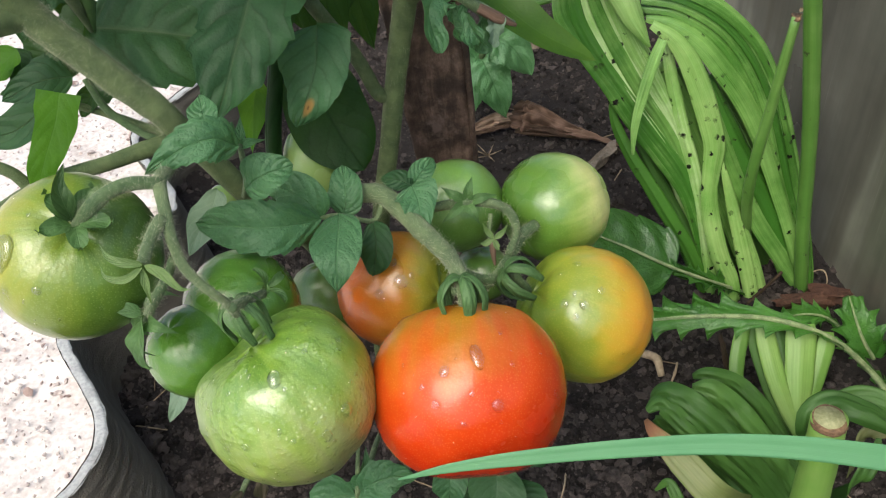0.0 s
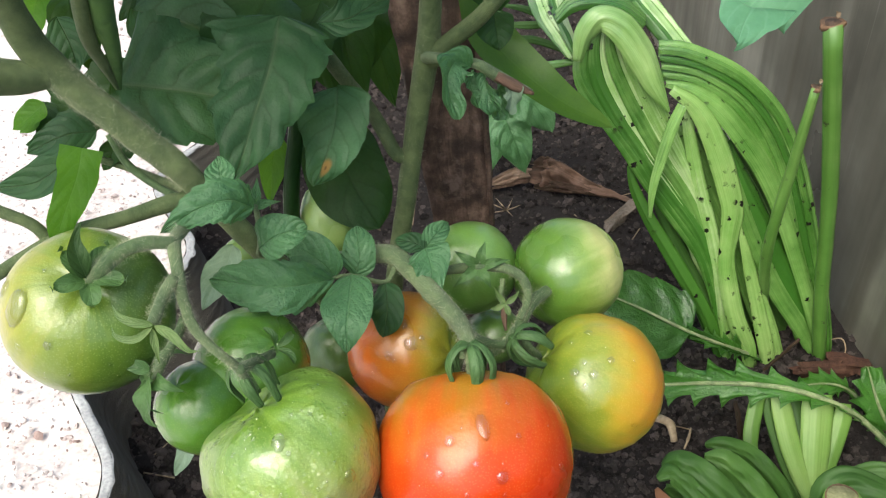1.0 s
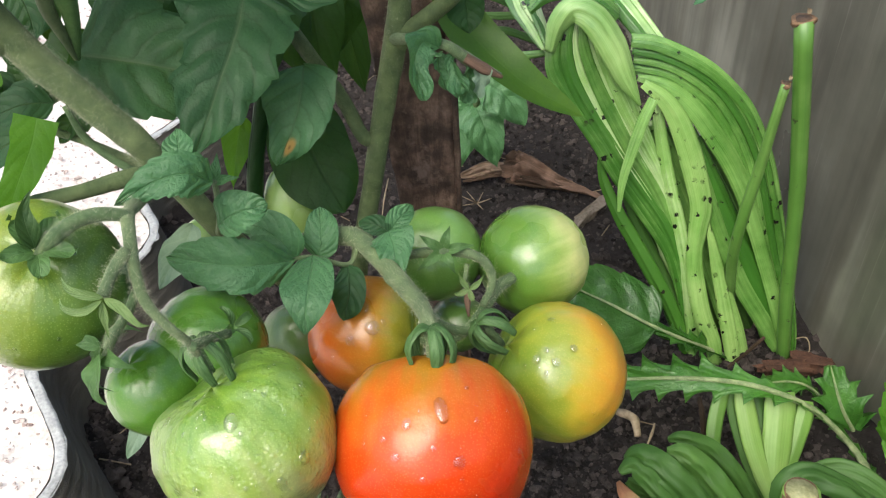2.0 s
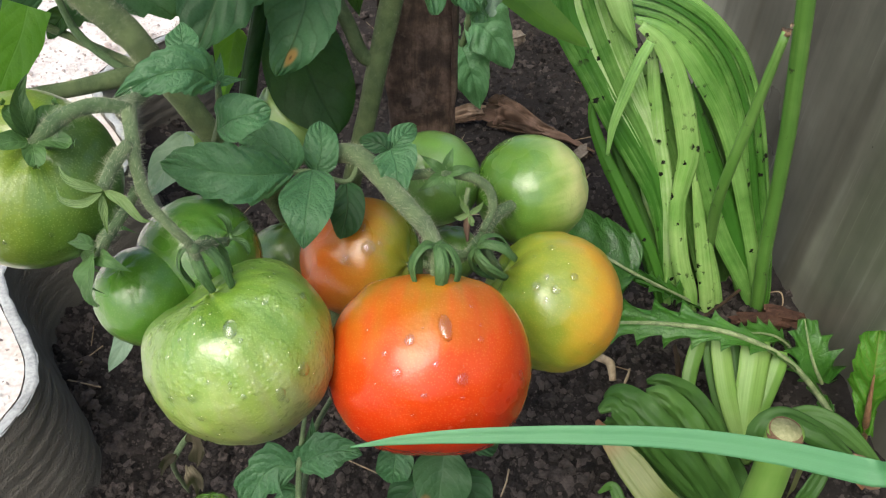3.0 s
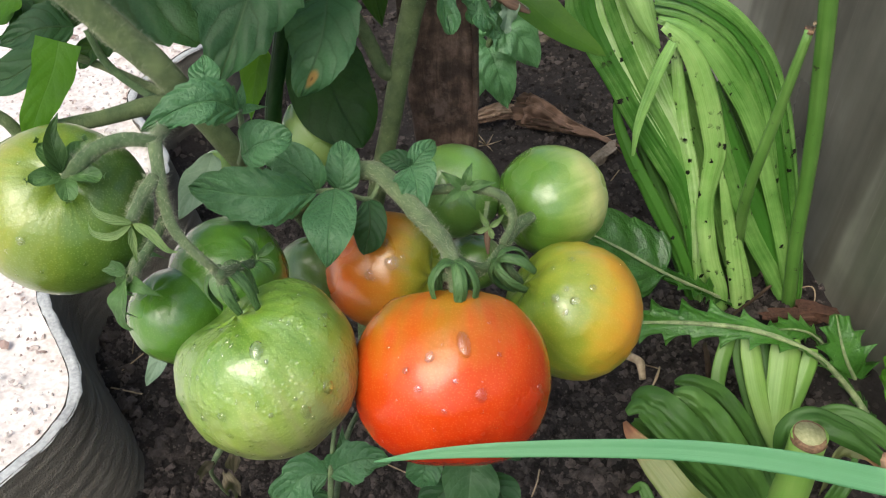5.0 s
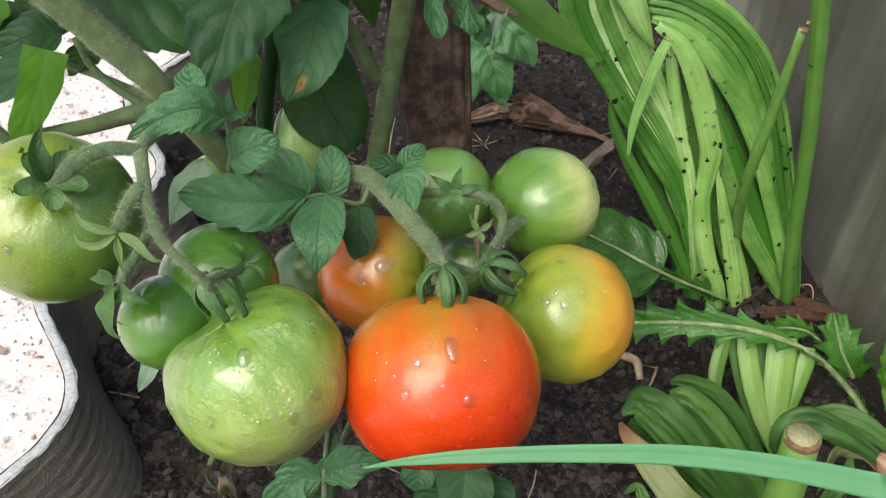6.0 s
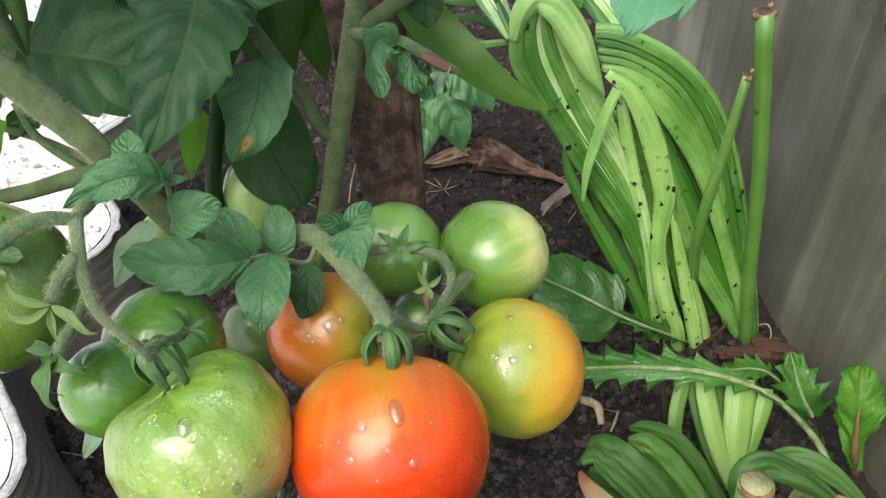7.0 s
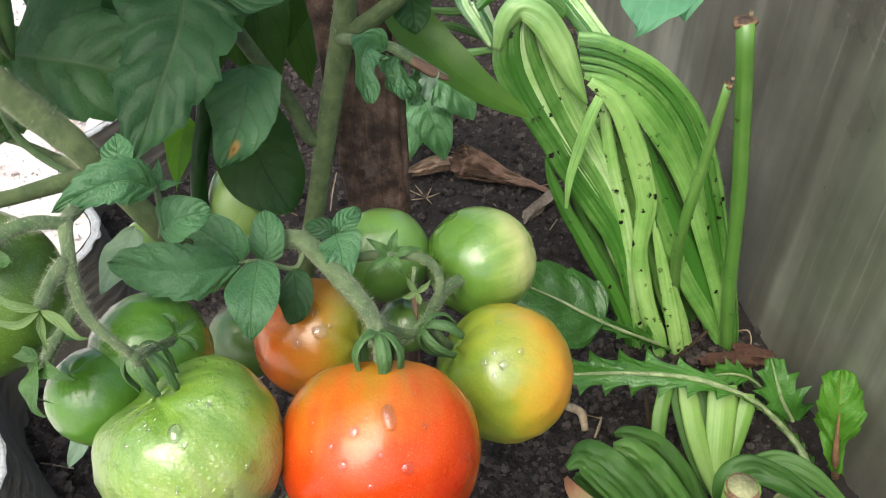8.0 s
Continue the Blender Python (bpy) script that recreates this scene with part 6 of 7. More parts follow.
# slender upright strap
for row in (
    ([(0.1763, 0.3507, 0.2189), (0.1831, 0.3430, 0.1880), (0.1927, 0.3338, 0.1511), (0.2046, 0.3241, 0.1123), (0.2148, 0.3139, 0.0716), (0.2207, 0.3060, 0.0398), (0.2246, 0.3002, 0.0169), (0.2266, 0.2960, -0.0040)], [0.0077, 0.0105, 0.0115, 0.0125, 0.0115, 0.0105, 0.0086], STRAP_DIRTY, -0.30, -0.22),
):
    plait(*row)
# wide front bundle, from the fold at the top down to the soil, laid like shingles
for row in (
    ([(0.1066, 0.3569, 0.2878), (0.0966, 0.3537, 0.2678), (0.0971, 0.3502, 0.2467), (0.1121, 0.3458, 0.2220), (0.1338, 0.3400, 0.1917), (0.1527, 0.3345, 0.1626), (0.1772, 0.3277, 0.1283), (0.1979, 0.3216, 0.0967), (0.2114, 0.3140, 0.0590), (0.2209, 0.3056, 0.0185), (0.2239, 0.3018, -0.0040)], [0.0028, 0.0099, 0.0127, 0.0134, 0.0148, 0.0148, 0.0134, 0.0106, 0.0077, 0.0063], STRAP, 0.00, -0.16),
    ([(0.1089, 0.3603, 0.2871), (0.1012, 0.3564, 0.2662), (0.1037, 0.3521, 0.2432), (0.1193, 0.3467, 0.2160), (0.1413, 0.3400, 0.1836), (0.1621, 0.3339, 0.1538), (0.1857, 0.3271, 0.1211), (0.2025, 0.3208, 0.0902), (0.2137, 0.3127, 0.0525), (0.2221, 0.3054, 0.0175), (0.2250, 0.3017, -0.0040)], [0.0029, 0.0092, 0.0120, 0.0127, 0.0137, 0.0133, 0.0119, 0.0099, 0.0074, 0.0060], STRAP, 0.45, -0.16),
    ([(0.1104, 0.3568, 0.2893), (0.1055, 0.3533, 0.2679), (0.1099, 0.3491, 0.2436), (0.1257, 0.3437, 0.2149), (0.1471, 0.3372, 0.1815), (0.1685, 0.3315, 0.1512), (0.1906, 0.3255, 0.1200), (0.2046, 0.3197, 0.0896), (0.2143, 0.3124, 0.0528), (0.2224, 0.3062, 0.0207), (0.2260, 0.3022, -0.0040)], [0.0028, 0.0084, 0.0112, 0.0120, 0.0127, 0.0120, 0.0107, 0.0093, 0.0072, 0.0056], STRAP, -0.10, -0.16),
    ([(0.1136, 0.3608, 0.2873), (0.1121, 0.3571, 0.2672), (0.1184, 0.3527, 0.2442), (0.1324, 0.3473, 0.2173), (0.1504, 0.3412, 0.1873), (0.1691, 0.3354, 0.1588), (0.1874, 0.3297, 0.1306), (0.2012, 0.3238, 0.1019), (0.2113, 0.3173, 0.0705), (0.2199, 0.3101, 0.0363)], [0.0029, 0.0081, 0.0106, 0.0118, 0.0123, 0.0119, 0.0109, 0.0094, 0.0074, 0.0052], STRAP, 0.50, -0.16),
    ([(0.1155, 0.3574, 0.2876), (0.1180, 0.3538, 0.2653), (0.1276, 0.3494, 0.2403), (0.1428, 0.3442, 0.2116), (0.1608, 0.3385, 0.1811), (0.1790, 0.3335, 0.1531), (0.1944, 0.3281, 0.1237), (0.2060, 0.3223, 0.0930), (0.2159, 0.3149, 0.0555)], [0.0030, 0.0082, 0.0103, 0.0116, 0.0116, 0.0108, 0.0094, 0.0074, 0.0047], STRAP, 0.00, -0.16),
    ([(0.1185, 0.3604, 0.2835), (0.1251, 0.3562, 0.2610), (0.1352, 0.3518, 0.2377), (0.1478, 0.3471, 0.2132), (0.1624, 0.3421, 0.1875), (0.1774, 0.3375, 0.1632), (0.1906, 0.3328, 0.1388), (0.2014, 0.3272, 0.1104), (0.2103, 0.3205, 0.0781)], [0.0034, 0.0079, 0.0101, 0.0111, 0.0110, 0.0102, 0.0088, 0.0068, 0.0043], STRAP, 0.40, -0.16),
    ([(0.1208, 0.3566, 0.2823), (0.1318, 0.3526, 0.2580), (0.1435, 0.3487, 0.2338), (0.1562, 0.3448, 0.2094), (0.1702, 0.3408, 0.1848), (0.1831, 0.3371, 0.1615), (0.1950, 0.3319, 0.1321), (0.2044, 0.3257, 0.0990)], [0.0041, 0.0085, 0.0101, 0.0106, 0.0100, 0.0086, 0.0065, 0.0039], STRAP, -0.10, -0.16),
    ([(0.1243, 0.3581, 0.2784), (0.1381, 0.3544, 0.2563), (0.1492, 0.3509, 0.2352), (0.1597, 0.3476, 0.2150), (0.1694, 0.3446, 0.1959), (0.1791, 0.3412, 0.1750), (0.1901, 0.3363, 0.1484), (0.1984, 0.3308, 0.1190)], [0.0049, 0.0085, 0.0096, 0.0098, 0.0092, 0.0078, 0.0059, 0.0035], STRAP, 0.30, -0.16),
):
    plait(*row)
# broad pale leaf folded over the plait
for row in (
    ([(0.0930, 0.3488, 0.2633), (0.0975, 0.3527, 0.2816), (0.1085, 0.3547, 0.2922), (0.1238, 0.3524, 0.2855), (0.1380, 0.3469, 0.2663), (0.1487, 0.3410, 0.2451), (0.1603, 0.3353, 0.2251)], [0.0076, 0.0153, 0.0195, 0.0246, 0.0246, 0.0170, 0.0025], STRAP_PALE, 0.30, -0.25),
):
    plait(*row, "broad pale strap leaf folded over the plait")
# leaves at the open side
for row in (
    ([(0.1352, 0.3445, 0.1819), (0.1406, 0.3381, 0.1564), (0.1545, 0.3308, 0.1272), (0.1704, 0.3242, 0.1009), (0.1881, 0.3167, 0.0706), (0.2042, 0.3096, 0.0425), (0.2159, 0.3027, 0.0148), (0.2203, 0.2990, -0.0040)], [0.0029, 0.0086, 0.0115, 0.0134, 0.0134, 0.0125, 0.0086], STRAP_DIRTY, -0.40, -0.22),
    ([(0.1539, 0.3413, 0.1533), (0.1717, 0.3321, 0.1165), (0.1890, 0.3238, 0.0831), (0.2065, 0.3151, 0.0484), (0.2185, 0.3075, 0.0181), (0.2235, 0.3030, -0.0040)], [0.0059, 0.0098, 0.0117, 0.0108, 0.0078], BEND, 0.20, -0.22),
):
    plait(*row)
# short cut blade standing in front
for row in (
    ([(0.1493, 0.3113, 0.1454), (0.1504, 0.3171, 0.1683), (0.1556, 0.3229, 0.1915), (0.1626, 0.3289, 0.2157), (0.1690, 0.3329, 0.2317)], [0.0026, 0.0066, 0.0088, 0.0093, 0.0075], STRAP, -0.50, -0.15),
):
    plait(*row, "short bent leaf end")
# far end of the plait
for row in (
    ([(0.0988, 0.3784, 0.2457), (0.0925, 0.3962, 0.2589), (0.0874, 0.4134, 0.2694), (0.0857, 0.4303, 0.2793), (0.0898, 0.4497, 0.2987)], [0.0035, 0.0079, 0.0088, 0.0088, 0.0079], STRAP, -0.30, -0.30),
    ([(0.0963, 0.3761, 0.2483), (0.0894, 0.3942, 0.2598), (0.0833, 0.4119, 0.2694), (0.0806, 0.4296, 0.2792), (0.0827, 0.4498, 0.2991)], [0.0035, 0.0079, 0.0088, 0.0088, 0.0079], STRAP, -0.10, -0.30),
    ([(0.0945, 0.3790, 0.2480), (0.0869, 0.3962, 0.2588), (0.0795, 0.4130, 0.2682), (0.0755, 0.4301, 0.2785), (0.0756, 0.4499, 0.2995)], [0.0035, 0.0079, 0.0088, 0.0088, 0.0079], STRAP, 0.10, -0.30),
    ([(0.0920, 0.3766, 0.2506), (0.0838, 0.3942, 0.2597), (0.0754, 0.4115, 0.2682), (0.0704, 0.4294, 0.2785), (0.0684, 0.4500, 0.2998)], [0.0035, 0.0079, 0.0088, 0.0088, 0.0079], STRAP, 0.30, -0.30),
    ([(0.0901, 0.3796, 0.2503), (0.0812, 0.3962, 0.2586), (0.0716, 0.4127, 0.2669), (0.0653, 0.4300, 0.2778), (0.0613, 0.4501, 0.3002)], [0.0035, 0.0079, 0.0088, 0.0088, 0.0079], STRAP, 0.50, -0.30),
):
    plait(*row)
# strands running back along the wall
for row in (
    ([(0.1860, 0.3790, 0.2480), (0.1774, 0.3929, 0.2557), (0.1675, 0.4073, 0.2653), (0.1561, 0.4222, 0.2769), (0.1407, 0.4389, 0.2955)], [0.0081, 0.0099, 0.0108, 0.0108, 0.0099], STRAP, 0.50, -0.30),
    ([(0.1811, 0.3763, 0.2491), (0.1728, 0.3909, 0.2566), (0.1629, 0.4060, 0.2659), (0.1519, 0.4215, 0.2769), (0.1378, 0.4389, 0.2957)], [0.0081, 0.0098, 0.0107, 0.0107, 0.0098], STRAP, 0.30, -0.30),
    ([(0.1775, 0.3788, 0.2473), (0.1693, 0.3929, 0.2555), (0.1588, 0.4073, 0.2652), (0.1479, 0.4221, 0.2762), (0.1348, 0.4390, 0.2958)], [0.0081, 0.0099, 0.0108, 0.0108, 0.0099], STRAP, 0.10, -0.30),
    ([(0.1726, 0.3761, 0.2484), (0.1648, 0.3909, 0.2565), (0.1542, 0.4059, 0.2658), (0.1437, 0.4213, 0.2762), (0.1319, 0.4390, 0.2960)], [0.0080, 0.0098, 0.0107, 0.0107, 0.0098], STRAP, -0.10, -0.30),
):
    plait(*row)
# strands crossing over the top
for row in (
    ([(0.1443, 0.3741, 0.2762), (0.1274, 0.3770, 0.2878), (0.1087, 0.3782, 0.2927), (0.0923, 0.3778, 0.2912), (0.0799, 0.3754, 0.2815)], [0.0061, 0.0078, 0.0078, 0.0074, 0.0043], STRAP, 0.00, -0.30),
    ([(0.1465, 0.3854, 0.2735), (0.1293, 0.3884, 0.2857), (0.1103, 0.3898, 0.2910), (0.0937, 0.3894, 0.2895), (0.0811, 0.3869, 0.2797)], [0.0062, 0.0080, 0.0080, 0.0075, 0.0044], STRAP, 0.00, -0.30),
    ([(0.1487, 0.3967, 0.2708), (0.1312, 0.3999, 0.2836), (0.1120, 0.4014, 0.2894), (0.0950, 0.4010, 0.2879), (0.0823, 0.3985, 0.2779)], [0.0063, 0.0081, 0.0081, 0.0076, 0.0045], STRAP, 0.00, -0.30),
):
    plait(*row)
# single strand sticking out
for row in (
    ([(0.0983, 0.3815, 0.2460), (0.0814, 0.3811, 0.2443), (0.0640, 0.3807, 0.2426), (0.0496, 0.3800, 0.2399)], [0.0045, 0.0063, 0.0063, 0.0040], STRAP, 0.00, -0.20),
):
    plait(*row)
# loose strands behind, their shade put into the dark strap colour
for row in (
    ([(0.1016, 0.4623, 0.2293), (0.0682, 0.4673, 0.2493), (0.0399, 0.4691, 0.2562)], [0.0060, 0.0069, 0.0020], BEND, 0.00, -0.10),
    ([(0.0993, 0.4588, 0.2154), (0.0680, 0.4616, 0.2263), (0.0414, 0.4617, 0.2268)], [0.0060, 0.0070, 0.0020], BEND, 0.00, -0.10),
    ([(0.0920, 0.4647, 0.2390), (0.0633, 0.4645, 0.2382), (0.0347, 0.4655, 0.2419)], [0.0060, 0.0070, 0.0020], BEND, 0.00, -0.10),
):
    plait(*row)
# leaves inside the clump; the dark ones paint shade into the gaps
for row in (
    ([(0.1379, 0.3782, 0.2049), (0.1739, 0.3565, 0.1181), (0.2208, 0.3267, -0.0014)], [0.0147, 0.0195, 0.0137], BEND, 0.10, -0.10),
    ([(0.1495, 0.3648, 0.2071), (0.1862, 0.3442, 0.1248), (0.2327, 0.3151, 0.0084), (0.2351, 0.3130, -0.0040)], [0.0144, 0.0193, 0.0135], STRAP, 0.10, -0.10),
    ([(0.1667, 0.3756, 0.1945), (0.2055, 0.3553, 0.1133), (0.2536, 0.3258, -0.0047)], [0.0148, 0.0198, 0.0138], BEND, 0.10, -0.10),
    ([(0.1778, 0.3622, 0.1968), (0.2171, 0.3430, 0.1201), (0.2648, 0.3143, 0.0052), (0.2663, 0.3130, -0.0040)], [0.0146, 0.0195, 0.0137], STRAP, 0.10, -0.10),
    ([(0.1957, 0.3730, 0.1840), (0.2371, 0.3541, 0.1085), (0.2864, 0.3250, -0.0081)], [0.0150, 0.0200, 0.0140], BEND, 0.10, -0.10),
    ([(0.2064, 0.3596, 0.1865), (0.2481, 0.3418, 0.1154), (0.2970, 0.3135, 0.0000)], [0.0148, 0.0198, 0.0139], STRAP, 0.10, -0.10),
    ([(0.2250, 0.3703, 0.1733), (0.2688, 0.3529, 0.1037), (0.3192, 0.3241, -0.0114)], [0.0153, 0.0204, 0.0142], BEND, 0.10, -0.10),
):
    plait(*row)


def cut_stalk(points, radius, flare=1.0):
    """Cut flower stalk with a dry brown rim; a dark disc paints its shaded hollow."""
    ob = tube("flower_stalk", points, [radius * 0.95, radius, radius * flare], STALK, clump, "green flower stalk cut off at its top", 12, 18)
    top, below = Vector(points[-1]), Vector(points[-2])
    d = (top - below).normalized()
    tube("cut_end", [top - d * radius * 0.5, top + d * radius * 0.05], [radius * flare * 1.01, radius * flare * 1.04], CUT, ob, "dry brown cut rim", 12, 3, 0.5)
    # flat dark disc on the solid end, for the shade inside a hollow
    tube("hollow", [top, top + d * radius * 0.09], [radius * flare * 0.7, radius * flare * 0.72], HOLLOW_SHADE, ob, "dark disc painting the shaded hollow of the stalk", 12, 3, 0.3)
    s = d.orthogonal().normalized()
    leaf([top + s * radius, top + s * radius * 1.05 + d * radius * 0.6, top + s * radius * 0.7 + d * radius * 1.1], radius * 0.6, s, STRAW, ob, "", "curled_skin", "lance", 0.3, n=8, m=4)


cut_stalk([(0.3035, 0.2900, -0.004), (0.2902, 0.2920, 0.0700), (0.2715, 0.2905, 0.1850), (0.2418, 0.2822, 0.3155)], 0.005681, 1.08)
cut_stalk([(0.2683, 0.3339, 0.0000), (0.2403, 0.2965, 0.1125), (0.2402, 0.2877, 0.2042), (0.2402, 0.2802, 0.2720)], 0.004368, 0.7)

# ---- wilting clump in front ----
lily = thing("wilting_clump", (0.24, 0.165, 0), "cut-back clump with folded wilting strap leaves", "bulb plant")


def fold(points, widths, material, face=(0, -0.7, 0.7), label="", **kw):
    strap(points, widths, face, material, lily, label, **kw)


# fan of pale leaf bases, running back under the weed leaf
for pts, widths, mat in (
    ([(0.2184, 0.2005, 0.0665), (0.2137, 0.1929, 0.0589), (0.2087, 0.1798, 0.0458), (0.2080, 0.1682, 0.0342), (0.2149, 0.1491, 0.0151)], [0.0089, 0.0116, 0.0116, 0.0098, 0.0071], BEND_PALE),
    ([(0.2255, 0.2020, 0.0620), (0.2241, 0.1925, 0.0525), (0.2275, 0.1792, 0.0392), (0.2337, 0.1629, 0.0229), (0.2452, 0.1452, 0.0052)], [0.0073, 0.0091, 0.0091, 0.0082, 0.0055], BEND),
    ([(0.2296, 0.1982, 0.0662), (0.2316, 0.1888, 0.0568), (0.2355, 0.1712, 0.0392), (0.2420, 0.1536, 0.0216), (0.2486, 0.1396, 0.0076)], [0.0118, 0.0154, 0.0154, 0.0127, 0.0081], BEND_PALE),
    ([(0.2419, 0.1996, 0.0616), (0.2444, 0.1854, 0.0474), (0.2465, 0.1648, 0.0268), (0.2510, 0.1428, 0.0048)], [0.0082, 0.0109, 0.0100, 0.0064], BEND),
    ([(0.2580, 0.1970, 0.0640), (0.2571, 0.1888, 0.0558), (0.2532, 0.1684, 0.0354), (0.2504, 0.1510, 0.0180), (0.2505, 0.1399, 0.0069)], [0.0209, 0.0236, 0.0218, 0.0154, 0.0091], BEND_PALE),
    ([(0.2775, 0.1933, 0.0573), (0.2753, 0.1854, 0.0494), (0.2666, 0.1694, 0.0334), (0.2562, 0.1521, 0.0161), (0.2521, 0.1417, 0.0057)], [0.0100, 0.0137, 0.0127, 0.0100, 0.0064], BEND_PALE),
    ([(0.2707, 0.1973, 0.0553), (0.2696, 0.1867, 0.0447), (0.2610, 0.1662, 0.0242), (0.2537, 0.1452, 0.0032)], [0.0092, 0.0119, 0.0101, 0.0064], BEND),
):
    fold(pts + [(pts[-1][0] + 0.004, pts[-1][1] - 0.004, -0.004)], widths + [widths[-1] * 0.8], mat, keel=-0.25, ripple=0.02)
# dark leaves that lean out and fold over to the front
for pts, w, mat in (
    ([(0.2273, 0.0653, 0.0000), (0.1990, 0.0794, 0.0298), (0.1713, 0.0925, 0.0595), (0.1472, 0.1038, 0.0833), (0.1337, 0.1136, 0.0918), (0.1245, 0.1125, 0.0867)], 0.0158, BEND),
    ([(0.2314, 0.0653, 0.0000), (0.2074, 0.0770, 0.0340), (0.1836, 0.0899, 0.0637), (0.1622, 0.1028, 0.0850), (0.1466, 0.1129, 0.0952), (0.1360, 0.1193, 0.0952), (0.1292, 0.1203, 0.0893)], 0.0185, BEND),
    ([(0.2355, 0.0654, 0.0000), (0.2203, 0.0842, 0.0298), (0.2028, 0.1003, 0.0553), (0.1850, 0.1139, 0.0765), (0.1687, 0.1239, 0.0884), (0.1573, 0.1272, 0.0884)], 0.0178, BEND),
    ([(0.2400, 0.0743, 0.0000), (0.2347, 0.0988, 0.0212), (0.2205, 0.1138, 0.0425), (0.2059, 0.1258, 0.0637), (0.1895, 0.1362, 0.0782), (0.1704, 0.1396, 0.0850), (0.1623, 0.1417, 0.0816)], 0.0135, BEND),
    ([(0.2130, 0.0740, 0.0000), (0.1881, 0.1009, 0.0170), (0.1634, 0.1131, 0.0425), (0.1436, 0.1152, 0.0637), (0.1313, 0.1163, 0.0723)], 0.0153, BEND),
):
    fold(pts, [w * 0.5, w * 0.8, w, w * 1.05, w * 0.85, w * 0.3], mat, (-0.3, -0.6, 0.7), keel=-0.4, ripple=0.025, crumple=0.38, m=16, n=44, label="dark wilting strap leaf folded over")
# yellowed dying leaves
fold([(0.2066, 0.0891, 0.0000), (0.1641, 0.0582, 0.0598), (0.1405, 0.0765, 0.0791), (0.1263, 0.0954, 0.0853), (0.1237, 0.1100, 0.0802)], [0.010996, 0.021260, 0.019060, 0.009530, 0.002932], YELLOWED, (-0.2, -0.6, 0.7), "yellowed dying strap leaf")
fold([(0.1845, 0.0977, 0.0000), (0.1515, 0.0756, 0.0577), (0.1359, 0.0933, 0.0695), (0.1266, 0.1115, 0.0750)], [0.008064, 0.010996, 0.008064, 0.002932], YELLOWED, (-0.2, -0.6, 0.7))
fold([(0.1467, 0.0884, 0.0000), (0.1434, 0.0753, 0.0300), (0.1375, 0.0857, 0.0410), (0.1301, 0.0881, 0.0298)], [0.010996, 0.009530, 0.007331, 0.001833], BEND)
# leaves leaning toward the wall
fold([(0.2598, 0.1218, -0.0000), (0.2245, 0.0963, 0.0795), (0.2349, 0.0969, 0.1005), (0.2578, 0.0881, 0.0982), (0.2864, 0.0737, 0.0830)], [0.010996, 0.018327, 0.019134, 0.015590, 0.005669], BEND, (0.2, -0.5, 0.8), keel=-0.4, crumple=0.35, m=16)
tube("dry_tip", [(0.2770, 0.0790, 0.0900), (0.2830, 0.0750, 0.0850), (0.2890, 0.0715, 0.0800), (0.2935, 0.0690, 0.0765), (0.2960, 0.0670, 0.0745)], [0.0030, 0.0066, 0.0078, 0.0056, 0.0014], HUSK, lily, "papery pinkish brown dried leaf end", 14, 24, 0.25, 8)
fold([(0.2681, 0.1219, 0.0000), (0.2451, 0.1099, 0.0665), (0.2635, 0.1128, 0.0832), (0.2849, 0.1005, 0.0839), (0.3183, 0.0768, 0.0589)], [0.010996, 0.016128, 0.017594, 0.014662, 0.003665], BEND, (0.2, -0.5, 0.8))
fold([(0.2762, 0.1079, 0.0000), (0.2680, 0.0997, 0.0557), (0.2823, 0.0970, 0.0666), (0.3012, 0.0818, 0.0505)], [0.008797, 0.012463, 0.010996, 0.003665], YELLOWED, (0.2, -0.5, 0.8))
fold([(0.2507, 0.0896, 0.0000), (0.2441, 0.0588, 0.0672), (0.2537, 0.0658, 0.0883), (0.2571, 0.0731, 0.0960)], [0.008797, 0.012463, 0.010996, 0.003665], BEND, (0.2, -0.5, 0.8))
# thick cut stub
STUB_TOP = (0.1920, 0.0308, 0.1811)
stub = tube("stub", [(0.205, 0.035, 0.0), (0.198, 0.03, 0.10), STUB_TOP], [0.009970, 0.010263, 0.009090], BEND_PALE, lily, "thick pale stub cut off flat", 16, 14)
tube("cut_end", [tuple(Vector(STUB_TOP) - Vector((0, 0, 0.0025))), tuple(Vector(STUB_TOP) + Vector((0, 0, 0.0006)))], [0.0093, 0.0086], CUT, stub, "dried brown ragged rim", 18, 4, 0.12, 2)
tube("pith", [tuple(Vector(STUB_TOP) - Vector((0, 0, 0.002))), tuple(Vector(STUB_TOP) + Vector((0, 0, 0.001)))], [0.0078, 0.0074], STUB_CUT, stub, "pale cut pith", 16, 3, 0.12, 5)
# long bright blade that reaches across in front of the fruit
strap([(0.30, 0.0, 0.0), (0.285, -0.03, 0.15), (0.1927, -0.0558, 0.2674), (0.1715, -0.0499, 0.2668), (0.1362, -0.0440, 0.2703), (0.0999, -0.0406, 0.2725), (0.0614, -0.0391, 0.2714), (0.0247, -0.0382, 0.2682), (-0.0015, -0.0374, 0.2636), (-0.0212, -0.0373, 0.2583)],
      [0.011119, 0.011119, 0.010691, 0.010263, 0.009194, 0.008125, 0.007056, 0.005856, 0.003739, 0.000671], (0.0, -0.75, 0.66), NEAR_BLADE, lily, "long smooth bright green blade", n=70, keel=0.12, ripple=0.0)

# ---- weeds ----
weed = thing("dandelion", (0.3247, 0.1578, 0.0100), "dandelion with long jagged leaves and pale ribs", "weed")


